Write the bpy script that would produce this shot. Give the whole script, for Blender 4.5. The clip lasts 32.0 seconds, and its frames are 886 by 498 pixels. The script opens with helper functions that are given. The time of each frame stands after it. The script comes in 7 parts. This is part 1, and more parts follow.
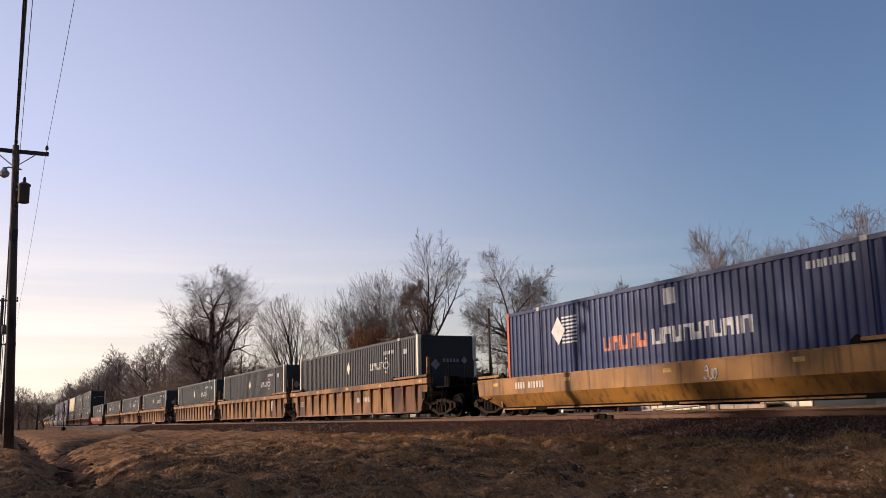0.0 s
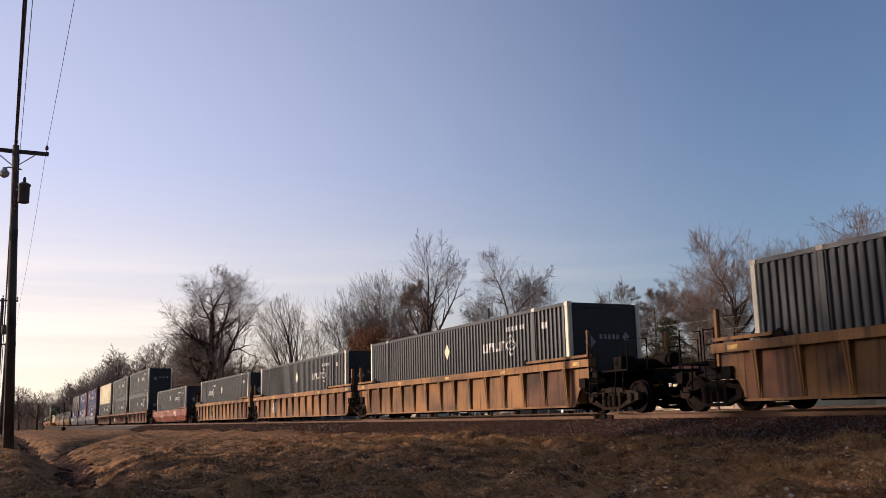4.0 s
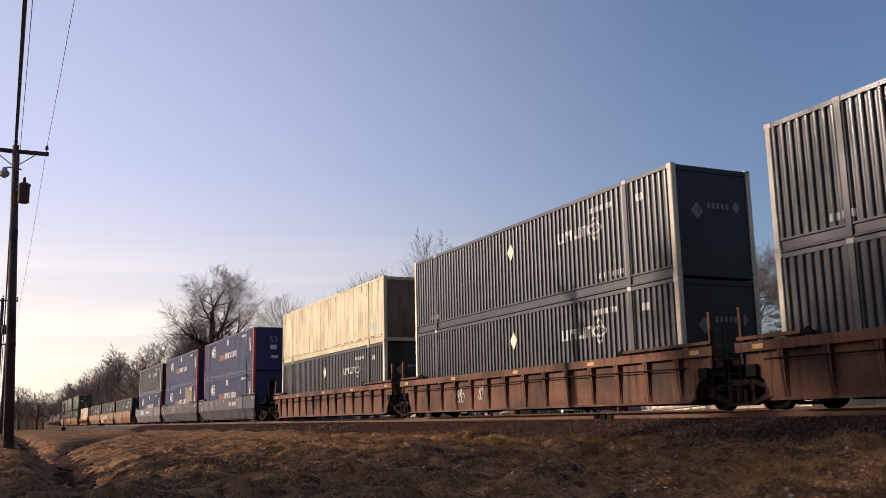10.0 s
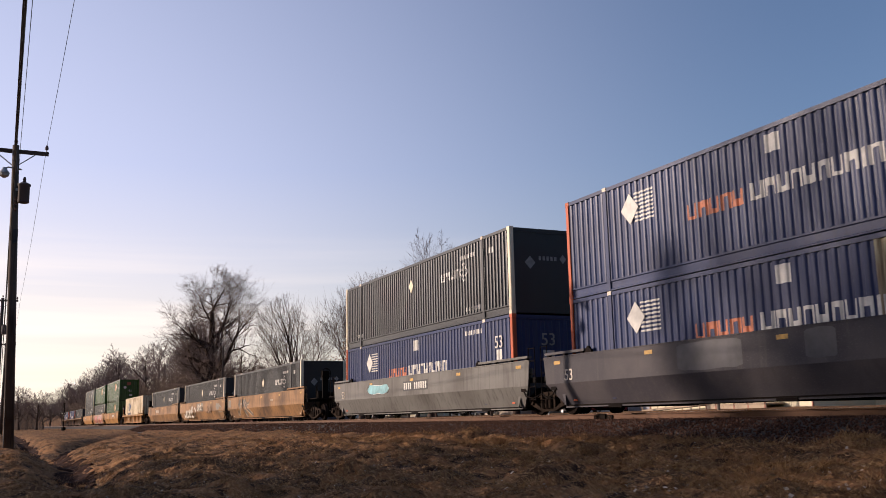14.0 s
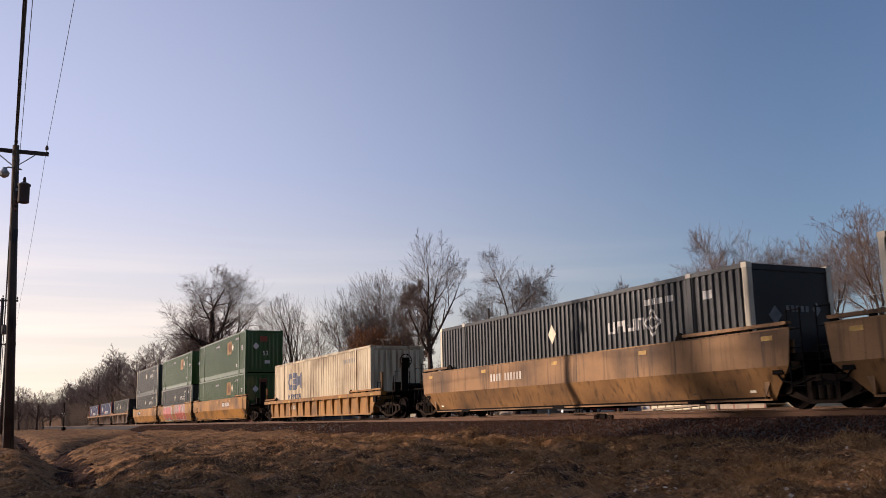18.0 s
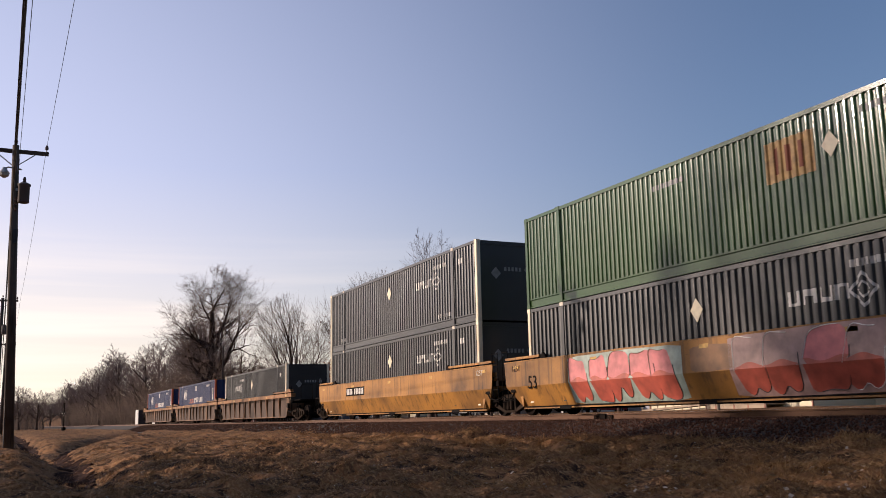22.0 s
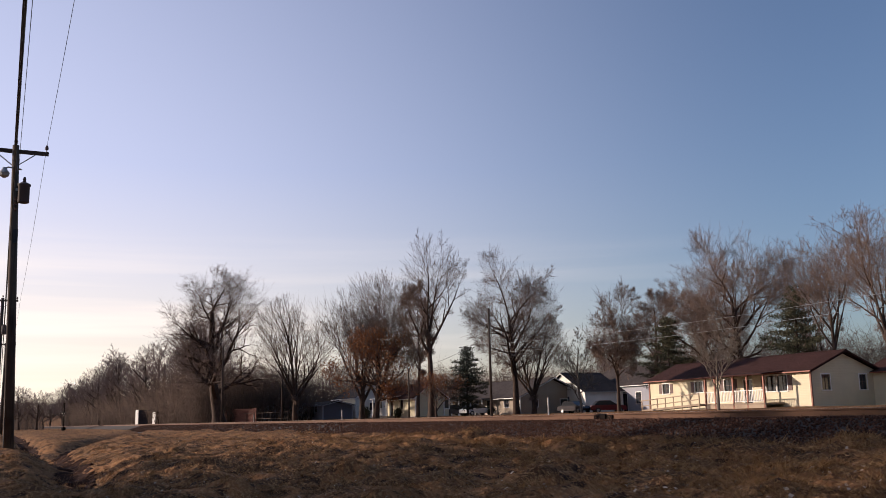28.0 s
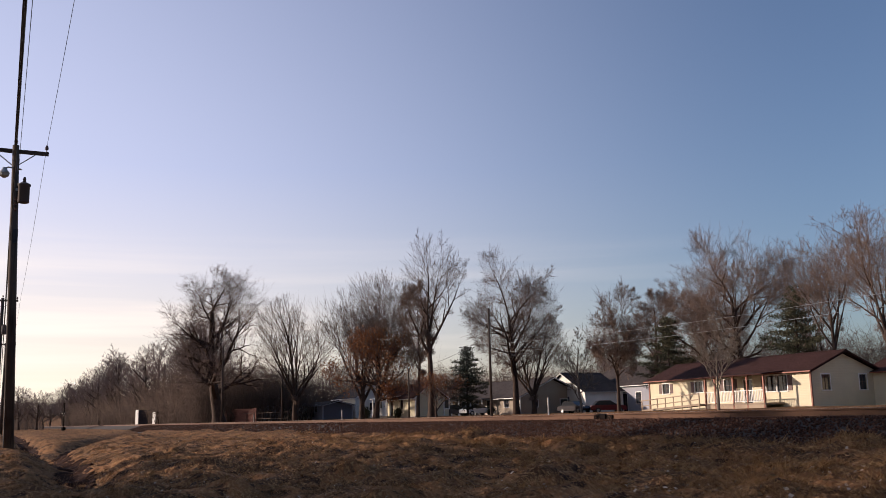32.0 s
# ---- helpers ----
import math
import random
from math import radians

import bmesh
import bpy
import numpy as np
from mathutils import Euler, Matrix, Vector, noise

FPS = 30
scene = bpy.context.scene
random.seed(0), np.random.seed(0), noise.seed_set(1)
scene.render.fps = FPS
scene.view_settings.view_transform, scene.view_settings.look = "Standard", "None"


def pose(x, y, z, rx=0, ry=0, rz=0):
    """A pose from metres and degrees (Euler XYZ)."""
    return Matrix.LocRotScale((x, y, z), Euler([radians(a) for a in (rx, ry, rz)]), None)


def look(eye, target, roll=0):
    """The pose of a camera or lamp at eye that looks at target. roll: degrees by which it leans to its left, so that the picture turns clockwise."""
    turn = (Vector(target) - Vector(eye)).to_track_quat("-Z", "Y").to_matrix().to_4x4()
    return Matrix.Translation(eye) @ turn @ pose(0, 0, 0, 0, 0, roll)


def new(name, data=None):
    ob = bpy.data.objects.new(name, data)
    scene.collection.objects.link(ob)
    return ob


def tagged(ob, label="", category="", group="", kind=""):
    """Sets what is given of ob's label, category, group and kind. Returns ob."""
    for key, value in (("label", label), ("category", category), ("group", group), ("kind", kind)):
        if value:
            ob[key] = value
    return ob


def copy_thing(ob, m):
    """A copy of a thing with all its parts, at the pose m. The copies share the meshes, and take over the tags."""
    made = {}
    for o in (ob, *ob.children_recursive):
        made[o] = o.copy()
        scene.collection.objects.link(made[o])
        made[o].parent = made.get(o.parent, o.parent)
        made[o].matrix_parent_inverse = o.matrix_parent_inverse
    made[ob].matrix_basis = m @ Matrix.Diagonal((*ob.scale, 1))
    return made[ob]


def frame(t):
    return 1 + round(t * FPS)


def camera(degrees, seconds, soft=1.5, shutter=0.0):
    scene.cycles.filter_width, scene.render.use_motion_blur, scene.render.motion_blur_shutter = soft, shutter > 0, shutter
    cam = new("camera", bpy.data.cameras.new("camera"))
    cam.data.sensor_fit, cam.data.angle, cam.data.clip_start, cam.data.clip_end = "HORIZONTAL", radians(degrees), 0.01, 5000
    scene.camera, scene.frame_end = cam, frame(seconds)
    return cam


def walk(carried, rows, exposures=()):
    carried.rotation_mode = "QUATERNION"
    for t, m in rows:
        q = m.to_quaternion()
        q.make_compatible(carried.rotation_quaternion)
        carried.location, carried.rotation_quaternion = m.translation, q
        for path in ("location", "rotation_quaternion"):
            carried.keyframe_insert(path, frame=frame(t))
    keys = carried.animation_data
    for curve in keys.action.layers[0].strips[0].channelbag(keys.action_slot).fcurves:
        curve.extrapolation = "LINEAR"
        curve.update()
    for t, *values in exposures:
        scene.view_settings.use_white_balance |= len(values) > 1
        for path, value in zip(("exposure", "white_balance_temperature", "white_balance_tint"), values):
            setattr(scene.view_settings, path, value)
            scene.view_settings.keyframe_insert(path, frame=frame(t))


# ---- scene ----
# One straight main line seen from a low tripod beside the track.
# x runs along the track in the train's direction, y away from the camera, z = 0 is the top of the rail.
SECONDS = 32.0
SPEED = 18.362          # train, metres a second
TRACK_Y = 16.17         # track centre
EYE = (0.0, 0.0, -0.023)

cam = camera(50.8, SECONDS, soft=0.45, shutter=0.05)
VIEW = look(EYE, (-8.8932, 4.2120, 1.7576), -1.2533)
walk(cam, [(0.0, VIEW), (SECONDS, VIEW)], exposures=[(t, e, 6450, 20) for t, e in (
    (0.0, 0.26), (8.0, 0.26), (10.0, 0.28), (11.0, 0.16), (11.5, 0.06), (12.0, 0.19), (13.0, 0.33), (14.5, 0.31), (17.0, 0.23),
    (19.0, 0.16), (20.0, 0.16), (21.0, 0.28), (23.0, 0.27), (25.0, 0.31), (28.0, 0.28), (SECONDS, 0.26))])

# ---- light: low winter sun from behind and to one side, clear sky ----
SUN_EL, SUN_AZ = radians(17.3), math.atan2(-10.26, -14.8)
SUN_DIR = Vector((math.sin(SUN_AZ) * math.cos(SUN_EL), math.cos(SUN_AZ) * math.cos(SUN_EL), math.sin(SUN_EL)))
world = bpy.data.worlds.new("world")
scene.world = world
world.use_nodes = True
wn, wl = world.node_tree.nodes, world.node_tree.links
sky = wn.new("ShaderNodeTexSky")
sky.sky_type, sky.sun_disc = "NISHITA", False
sky.sun_elevation, sky.sun_rotation = SUN_EL, SUN_AZ % (2 * math.pi)
sky.altitude, sky.air_density, sky.dust_density, sky.ozone_density = 0.0, 1.0, 1.5, 3.0
bg = wn["Background"]
bg.inputs["Strength"].default_value = 0.104


def sky_node(kind, **values):
    n = wn.new(kind)
    for key, v in values.items():
        n.inputs[key.replace("_", " ")].default_value = v
    return n


coord = wn.new("ShaderNodeTexCoord")
split = wn.new("ShaderNodeSeparateXYZ")
wl.new(coord.outputs["Generated"], split.inputs["Vector"])
# haze that brightens the sky round the sun's side, strongest near the horizon
toward = wn.new("ShaderNodeVectorMath")
toward.operation = "DOT_PRODUCT"
toward.inputs[1].default_value = (math.sin(SUN_AZ), math.cos(SUN_AZ), 0.0)
wl.new(coord.outputs["Generated"], toward.inputs[0])
sunward = sky_node("ShaderNodeMapRange", From_Min=-0.27, From_Max=0.72, To_Max=1.0)
sunward.interpolation_type = "SMOOTHSTEP"
wl.new(toward.outputs["Value"], sunward.inputs["Value"])
height = sky_node("ShaderNodeMapRange", From_Min=0.0, From_Max=0.62, To_Min=1.0, To_Max=0.28)
wl.new(split.outputs["Z"], height.inputs["Value"])
haze = wn.new("ShaderNodeMath")
haze.operation = "MULTIPLY"
wl.new(sunward.outputs["Result"], haze.inputs[0])
wl.new(height.outputs["Result"], haze.inputs[1])
tint = wn.new("ShaderNodeMix")
tint.data_type = "RGBA"
tint.inputs["A"].default_value, tint.inputs["B"].default_value = (9.7, 8.6, 6.3, 1), (6.4, 6.8, 8.5, 1)
rise = sky_node("ShaderNodeMapRange", From_Min=0.02, From_Max=0.26)
wl.new(split.outputs["Z"], rise.inputs["Value"])
wl.new(rise.outputs["Result"], tint.inputs["Factor"])
hazy = wn.new("ShaderNodeMix")
hazy.data_type = "RGBA"
wl.new(haze.outputs["Value"], hazy.inputs["Factor"])
wl.new(sky.outputs["Color"], hazy.inputs["A"])
wl.new(tint.outputs["Result"], hazy.inputs["B"])
# thin cirrus streaks low on that side
stretch = wn.new("ShaderNodeMapping")
stretch.inputs["Scale"].default_value = (1.1, 1.1, 24.0)
stretch.inputs["Rotation"].default_value = (radians(1.5), radians(2.0), 0)
cirrus = sky_node("ShaderNodeTexNoise", Scale=1.6, Detail=4.0)
streak = sky_node("ShaderNodeMapRange", From_Min=0.44, From_Max=0.70, To_Max=0.9)
low = sky_node("ShaderNodeMapRange", From_Min=0.20, From_Max=0.10)
veil = wn.new("ShaderNodeMath")
veil.operation = "MULTIPLY"
veil2 = wn.new("ShaderNodeMath")
veil2.operation = "MULTIPLY"
white = wn.new("ShaderNodeMix")
white.data_type = "RGBA"
white.inputs["B"].default_value = (9.6, 8.7, 7.4, 1)
wl.new(coord.outputs["Generated"], stretch.inputs["Vector"])
wl.new(stretch.outputs["Vector"], cirrus.inputs["Vector"])
wl.new(cirrus.outputs["Fac"], streak.inputs["Value"])
wl.new(split.outputs["Z"], low.inputs["Value"])
wl.new(streak.outputs["Result"], veil.inputs[0])
wl.new(low.outputs["Result"], veil.inputs[1])
wl.new(veil.outputs["Value"], veil2.inputs[0])
wl.new(sunward.outputs["Result"], veil2.inputs[1])
wl.new(veil2.outputs["Value"], white.inputs["Factor"])
wl.new(hazy.outputs["Result"], white.inputs["A"])
wl.new(white.outputs["Result"], bg.inputs["Color"])

sun = new("sun", bpy.data.lights.new("sun", "SUN"))
sun.data.energy, sun.data.angle, sun.data.color = 5.0, radians(0.53), (1.0, 0.84, 0.66)
sun.matrix_world = look(SUN_DIR * 100, (0, 0, 0))


# ---- materials ----
def nodes_of(name):
    m = bpy.data.materials.new(name)
    m.use_nodes = True
    n, l = m.node_tree.nodes, m.node_tree.links
    return m, n, l, n["Principled BSDF"]


def noise_node(n, l, scale, detail=4.0, stretch3=None, seed_link=None, coords="Object"):
    tc = n.new("ShaderNodeTexCoord")
    src = tc.outputs[coords]
    if stretch3 or seed_link:
        mp = n.new("ShaderNodeMapping")
        l.new(src, mp.inputs["Vector"])
        if stretch3:
            mp.inputs["Scale"].default_value = stretch3
        if seed_link:
            mul = n.new("ShaderNodeVectorMath")
            mul.operation = "SCALE"
            mul.inputs["Scale"].default_value = 40.0
            l.new(seed_link, mul.inputs[0])
            l.new(mul.outputs["Vector"], mp.inputs["Location"])
        src = mp.outputs["Vector"]
    t = n.new("ShaderNodeTexNoise")
    t.inputs["Scale"].default_value, t.inputs["Detail"].default_value = scale, detail
    l.new(src, t.inputs["Vector"])
    return t.outputs["Fac"]


def mapped(n, l, fac, lo, hi, to0=0.0, to1=1.0):
    r = n.new("ShaderNodeMapRange")
    for key, v in (("From Min", lo), ("From Max", hi), ("To Min", to0), ("To Max", to1)):
        r.inputs[key].default_value = v
    l.new(fac, r.inputs["Value"])
    return r.outputs["Result"]


def mixed(n, l, fac, a, b):
    x = n.new("ShaderNodeMix")
    x.data_type = "RGBA"
    if isinstance(fac, float):
        x.inputs["Factor"].default_value = fac
    else:
        l.new(fac, x.inputs["Factor"])
    for key, v in (("A", a), ("B", b)):
        if isinstance(v, tuple):
            x.inputs[key].default_value = (*v, 1)
        else:
            l.new(v, x.inputs[key])
    return x.outputs["Result"]


def bumped(n, l, bsdf, fac, strength, distance):
    b = n.new("ShaderNodeBump")
    b.inputs["Strength"].default_value, b.inputs["Distance"].default_value = strength, distance
    l.new(fac, b.inputs["Height"])
    l.new(b.outputs["Normal"], bsdf.inputs["Normal"])


def painted(name, base, dirt, amount=0.5, rough=0.5, metal=0.0, streak=True, scale=1.0, gloss=0.26, vary=0.25, wear=0.12, coat=0.0, coat_rough=0.15):
    """Weathered paint: broad stains, streaks that run down, fine speckle, and a shade of its own for each object."""
    m, n, l, b = nodes_of(name)
    info = n.new("ShaderNodeObjectInfo")
    rnd = info.outputs["Random"]
    broad = noise_node(n, l, 0.55 * scale, 5, None, rnd)
    runs = noise_node(n, l, 2.2 * scale, 4, (3.0, 3.0, 0.22), rnd) if streak else noise_node(n, l, 4 * scale, 4, None, rnd)
    fine = noise_node(n, l, 38 * scale, 3)
    tone = mixed(n, l, mapped(n, l, rnd, 0, 1, 0.0, vary), base, tuple(min(1, c * 1.5 + 0.01) for c in base))
    c1 = mixed(n, l, mapped(n, l, broad, 0.42, 0.72, 0, amount), tone, dirt)
    c2 = mixed(n, l, mapped(n, l, runs, 0.52, 0.74, 0, amount * 0.9), c1, tuple(c * 0.55 for c in dirt))
    c3 = mixed(n, l, mapped(n, l, fine, 0.56, 0.75, 0, amount * 0.5), c2, tuple(c * 1.3 for c in dirt))
    l.new(c3, b.inputs["Base Color"])
    l.new(mapped(n, l, broad, 0.3, 0.75, rough, min(1, rough + wear)), b.inputs["Roughness"])
    b.inputs["Metallic"].default_value = metal
    b.inputs["Specular IOR Level"].default_value = gloss
    b.inputs["Coat Weight"].default_value, b.inputs["Coat Roughness"].default_value = coat, coat_rough
    bumped(n, l, b, fine, 0.12, 0.004)
    return m


def plain(name, base, rough=0.6, metal=0.0, spread=0.25, scale=6.0):
    m, n, l, b = nodes_of(name)
    f = noise_node(n, l, scale, 5)
    l.new(mixed(n, l, mapped(n, l, f, 0.3, 0.7), tuple(c * (1 - spread) for c in base), tuple(min(1, c * (1 + spread)) for c in base)), b.inputs["Base Color"])
    b.inputs["Roughness"].default_value, b.inputs["Metallic"].default_value = rough, metal
    bumped(n, l, b, noise_node(n, l, scale * 8, 3), 0.15, 0.004)
    return m


M_CHAR = painted("charcoal_paint", (0.010, 0.0105, 0.013), (0.034, 0.030, 0.027), 0.42, 0.36, gloss=0.34, wear=0.10, coat=0.16, coat_rough=0.16)
M_CHARB = painted("glossy_charcoal_paint", (0.010, 0.0105, 0.013), (0.034, 0.030, 0.027), 0.42, 0.34, gloss=0.40, wear=0.08, coat=0.40, coat_rough=0.15)
M_BLUE = painted("blue_paint", (0.013, 0.024, 0.078), (0.040, 0.040, 0.058), 0.35, 0.36, gloss=0.22)
M_GREEN = painted("green_paint", (0.017, 0.056, 0.010), (0.042, 0.064, 0.018), 0.32, 0.30, gloss=0.14, wear=0.06, coat=0.8, coat_rough=0.10)
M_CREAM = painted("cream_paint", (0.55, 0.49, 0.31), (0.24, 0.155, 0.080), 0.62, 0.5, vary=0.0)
# cream end wall: rust stains, plus the shaded face's darkness put into the base
M_CREAMEND = painted("rust_stained_shaded_cream_paint", (0.17, 0.13, 0.080), (0.055, 0.030, 0.018), 0.8, 0.6, vary=0.0)
M_WHITE = painted("dull_white_paint", (0.58, 0.48, 0.32), (0.17, 0.10, 0.052), 0.8, 0.5, vary=0.0)
M_ORANGE = painted("orange_paint", (0.42, 0.075, 0.022), (0.16, 0.07, 0.04), 0.35, 0.5)
M_POST = painted("light_grey_paint", (0.52, 0.47, 0.39), (0.17, 0.095, 0.05), 0.6, 0.5)
M_POSTC = painted("cream_post_paint", (0.70, 0.62, 0.46), (0.22, 0.12, 0.06), 0.5, 0.5)
M_MARK = plain("white_marking", (0.48, 0.46, 0.42), 0.6, 0, 0.15)
M_MARKG = plain("worn_shaded_grey_marking", (0.20, 0.20, 0.19), 0.6, 0, 0.25)
M_PLACARD = plain("cream_placard", (0.62, 0.54, 0.38), 0.6, 0, 0.15)
M_MARKO = plain("orange_marking", (0.42, 0.12, 0.05), 0.6, 0, 0.3)
M_MARKY = plain("amber_marking", (0.27, 0.155, 0.042), 0.6, 0, 0.35)
M_MARKB = plain("blue_marking", (0.040, 0.055, 0.105), 0.6, 0, 0.35)
M_MARKK = plain("black_marking", (0.02, 0.02, 0.02), 0.6, 0, 0.2)
M_SAFETY = plain("yellow_reflector", (0.40, 0.22, 0.03), 0.5, 0, 0.4)
M_YEL = painted("yellow_car_paint", (0.31, 0.140, 0.026), (0.040, 0.022, 0.013), 0.85, 0.5)
M_TAN = painted("faded_yellow_car_paint", (0.175, 0.085, 0.036), (0.028, 0.016, 0.011), 0.85, 0.6)
M_OLDYEL = painted("old_yellow_car_paint", (0.245, 0.125, 0.046), (0.034, 0.019, 0.012), 0.85, 0.55)
M_OCHRE = painted("dirty_ochre_car_paint", (0.225, 0.097, 0.023), (0.022, 0.013, 0.008), 1.0, 0.6)
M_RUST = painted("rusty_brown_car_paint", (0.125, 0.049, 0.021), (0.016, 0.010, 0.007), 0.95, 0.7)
M_CHORD = painted("worn_yellow_chord_paint", (0.235, 0.105, 0.034), (0.030, 0.017, 0.010), 0.85, 0.55)
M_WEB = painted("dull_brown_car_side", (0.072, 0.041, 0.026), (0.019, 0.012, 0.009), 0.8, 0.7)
M_DUST = painted("dusty_cast_steel", (0.027, 0.018, 0.013), (0.010, 0.007, 0.005), 0.6, 0.85, 0.0, gloss=0.05)
M_RED = painted("red_oxide_car_paint", (0.19, 0.050, 0.024), (0.050, 0.024, 0.016), 0.7, 0.6)
M_GREY = painted("dark_grey_car_paint", (0.026, 0.023, 0.029), (0.086, 0.075, 0.074), 0.8, 0.6)
M_LGREY = painted("light_grey_car_paint", (0.125, 0.12, 0.11), (0.040, 0.033, 0.026), 0.6, 0.6)
M_STEEL = painted("grimy_steel", (0.005, 0.004, 0.0035), (0.017, 0.010, 0.007), 0.6, 0.8, 0.0, gloss=0.06)
M_WHEEL = painted("wheel_steel", (0.008, 0.0055, 0.0045), (0.020, 0.011, 0.008), 0.6, 0.85, 0.0, False, gloss=0.05)
M_RAIL = painted("rusty_rail", (0.082, 0.036, 0.016), (0.038, 0.019, 0.012), 0.5, 0.6, 0.2, False)
M_RAILTOP = plain("worn_rail_head", (0.45, 0.42, 0.39), 0.3, 0.9)
M_TIE = painted("creosoted_wood", (0.055, 0.042, 0.034), (0.12, 0.095, 0.075), 0.6, 0.85, 0, False, 3)
M_POLE = painted("weathered_pole_wood", (0.075, 0.054, 0.043), (0.028, 0.022, 0.019), 0.7, 0.85, 0, True, 2)
M_WIRE = plain("wire", (0.03, 0.03, 0.033), 0.6, 0.4)
M_TRANS = painted("transformer_paint", (0.10, 0.075, 0.07), (0.06, 0.045, 0.04), 0.5, 0.55)
M_CERAM = plain("brown_porcelain", (0.09, 0.05, 0.04), 0.25)
M_GALV = plain("galvanised_metal", (0.40, 0.40, 0.39), 0.45, 0.7)
M_GRAF = [plain("graffiti_" + k, c, 0.55, 0, 0.35, 3.0) for k, c in
          (("pink", (0.42, 0.115, 0.115)), ("white", (0.62, 0.60, 0.55)), ("teal", (0.16, 0.35, 0.38)), ("brown", (0.13, 0.085, 0.045)), ("olive", (0.23, 0.19, 0.075)), ("red", (0.31, 0.058, 0.034)), ("mauve", (0.27, 0.17, 0.15)), ("dull_teal", (0.23, 0.28, 0.24)), ("faded_brown", (0.17, 0.075, 0.022)), ("dusty_teal", (0.135, 0.115, 0.085)), ("faded_grey", (0.036, 0.034, 0.040)), ("chalky", (0.42, 0.34, 0.24)), ("slate_teal", (0.12, 0.15, 0.15)), ("dark_brown", (0.062, 0.036, 0.018)), ("dull_chalk", (0.27, 0.20, 0.125)))]


# ---- mesh building ----
class Geo:
    """Gathers faces for one mesh."""

    def __init__(self):
        self.v, self.f = [], []

    def add(self, verts, faces):
        k = len(self.v)
        self.v.extend(verts)
        self.f.extend([tuple(i + k for i in f) for f in faces])
        return self

    def box(self, x0, x1, y0, y1, z0, z1):
        return self.add([(x0, y0, z0), (x1, y0, z0), (x1, y1, z0), (x0, y1, z0), (x0, y0, z1), (x1, y0, z1), (x1, y1, z1), (x0, y1, z1)],
                        [(3, 2, 1, 0), (4, 5, 6, 7), (0, 1, 5, 4), (1, 2, 6, 5), (2, 3, 7, 6), (3, 0, 4, 7)])

    def prism(self, pts, a, b, axis):
        """A polygon drawn in the two other axes (in the order x, y, z) and drawn out from a to b along axis."""
        n = len(pts)
        def at(p, c):
            return {"x": (c, p[0], p[1]), "y": (p[0], c, p[1]), "z": (p[0], p[1], c)}[axis]
        area = sum(pts[i][0] * pts[(i + 1) % n][1] - pts[(i + 1) % n][0] * pts[i][1] for i in range(n))
        if (area > 0) == (axis == "y"):
            pts = pts[::-1]
        verts = [at(p, a) for p in pts] + [at(p, b) for p in pts]
        faces = [tuple(range(n - 1, -1, -1)), tuple(range(n, 2 * n))] + [(i, (i + 1) % n, n + (i + 1) % n, n + i) for i in range(n)]
        return self.add(verts, faces)

    def tube(self, p, q, r0, r1=None, n=8, caps=True):
        p, q, r1 = Vector(p), Vector(q), r0 if r1 is None else r1
        d = (q - p).normalized()
        u = d.orthogonal().normalized()
        w = d.cross(u)
        ring = [(math.cos(2 * math.pi * i / n), math.sin(2 * math.pi * i / n)) for i in range(n)]
        verts = [tuple(c + (u * a + w * b) * r) for c, r in ((p, r0), (q, r1)) for a, b in ring]
        faces = [(i, (i + 1) % n, n + (i + 1) % n, n + i) for i in range(n)]
        if caps:
            faces += [tuple(range(n - 1, -1, -1)), tuple(range(n, 2 * n))]
        return self.add(verts, faces)

    def path(self, pts, r, n=6):
        """One tube bent along the given points."""
        pts = [Vector(p) for p in pts]
        verts = []
        for i, p in enumerate(pts):
            d = (pts[min(i + 1, len(pts) - 1)] - pts[max(i - 1, 0)]).normalized()
            u = d.cross(Vector((0.21, 0.93, 0.31))).normalized()
            w = d.cross(u)
            verts += [tuple(p + (u * math.cos(6.28318 * k / n) + w * math.sin(6.28318 * k / n)) * r) for k in range(n)]
        m = len(pts)
        faces = [(j * n + i, j * n + (i + 1) % n, (j + 1) * n + (i + 1) % n, (j + 1) * n + i) for j in range(m - 1) for i in range(n)]
        return self.add(verts, faces + [tuple(range(n - 1, -1, -1)), tuple(range((m - 1) * n, m * n))])

    def ring(self, c, r, r2, axis="x", n=20, m=6):
        c = Vector(c)
        u, w = {"x": ((0, 1, 0), (0, 0, 1)), "y": ((1, 0, 0), (0, 0, 1)), "z": ((1, 0, 0), (0, 1, 0))}[axis]
        u, w = Vector(u), Vector(w)
        d = u.cross(w)
        verts = []
        for i in range(n):
            e = u * math.cos(2 * math.pi * i / n) + w * math.sin(2 * math.pi * i / n)
            verts += [tuple(c + e * (r + r2 * math.cos(2 * math.pi * j / m)) + d * r2 * math.sin(2 * math.pi * j / m)) for j in range(m)]
        faces = [(i * m + j, ((i + 1) % n) * m + j, ((i + 1) % n) * m + (j + 1) % m, i * m + (j + 1) % m) for i in range(n) for j in range(m)]
        return self.add(verts, faces)

    def lathe(self, c, prof, axis="z", n=16):
        """A turned shape: prof holds (radius, offset along axis)."""
        c = Vector(c)
        u, w, d = {"x": ((0, 1, 0), (0, 0, 1), (1, 0, 0)), "y": ((0, 0, 1), (1, 0, 0), (0, 1, 0)), "z": ((1, 0, 0), (0, 1, 0), (0, 0, 1))}[axis]
        u, w, d = Vector(u), Vector(w), Vector(d)
        verts = [tuple(c + (u * math.cos(2 * math.pi * i / n) + w * math.sin(2 * math.pi * i / n)) * r + d * h) for r, h in prof for i in range(n)]
        k = len(prof)
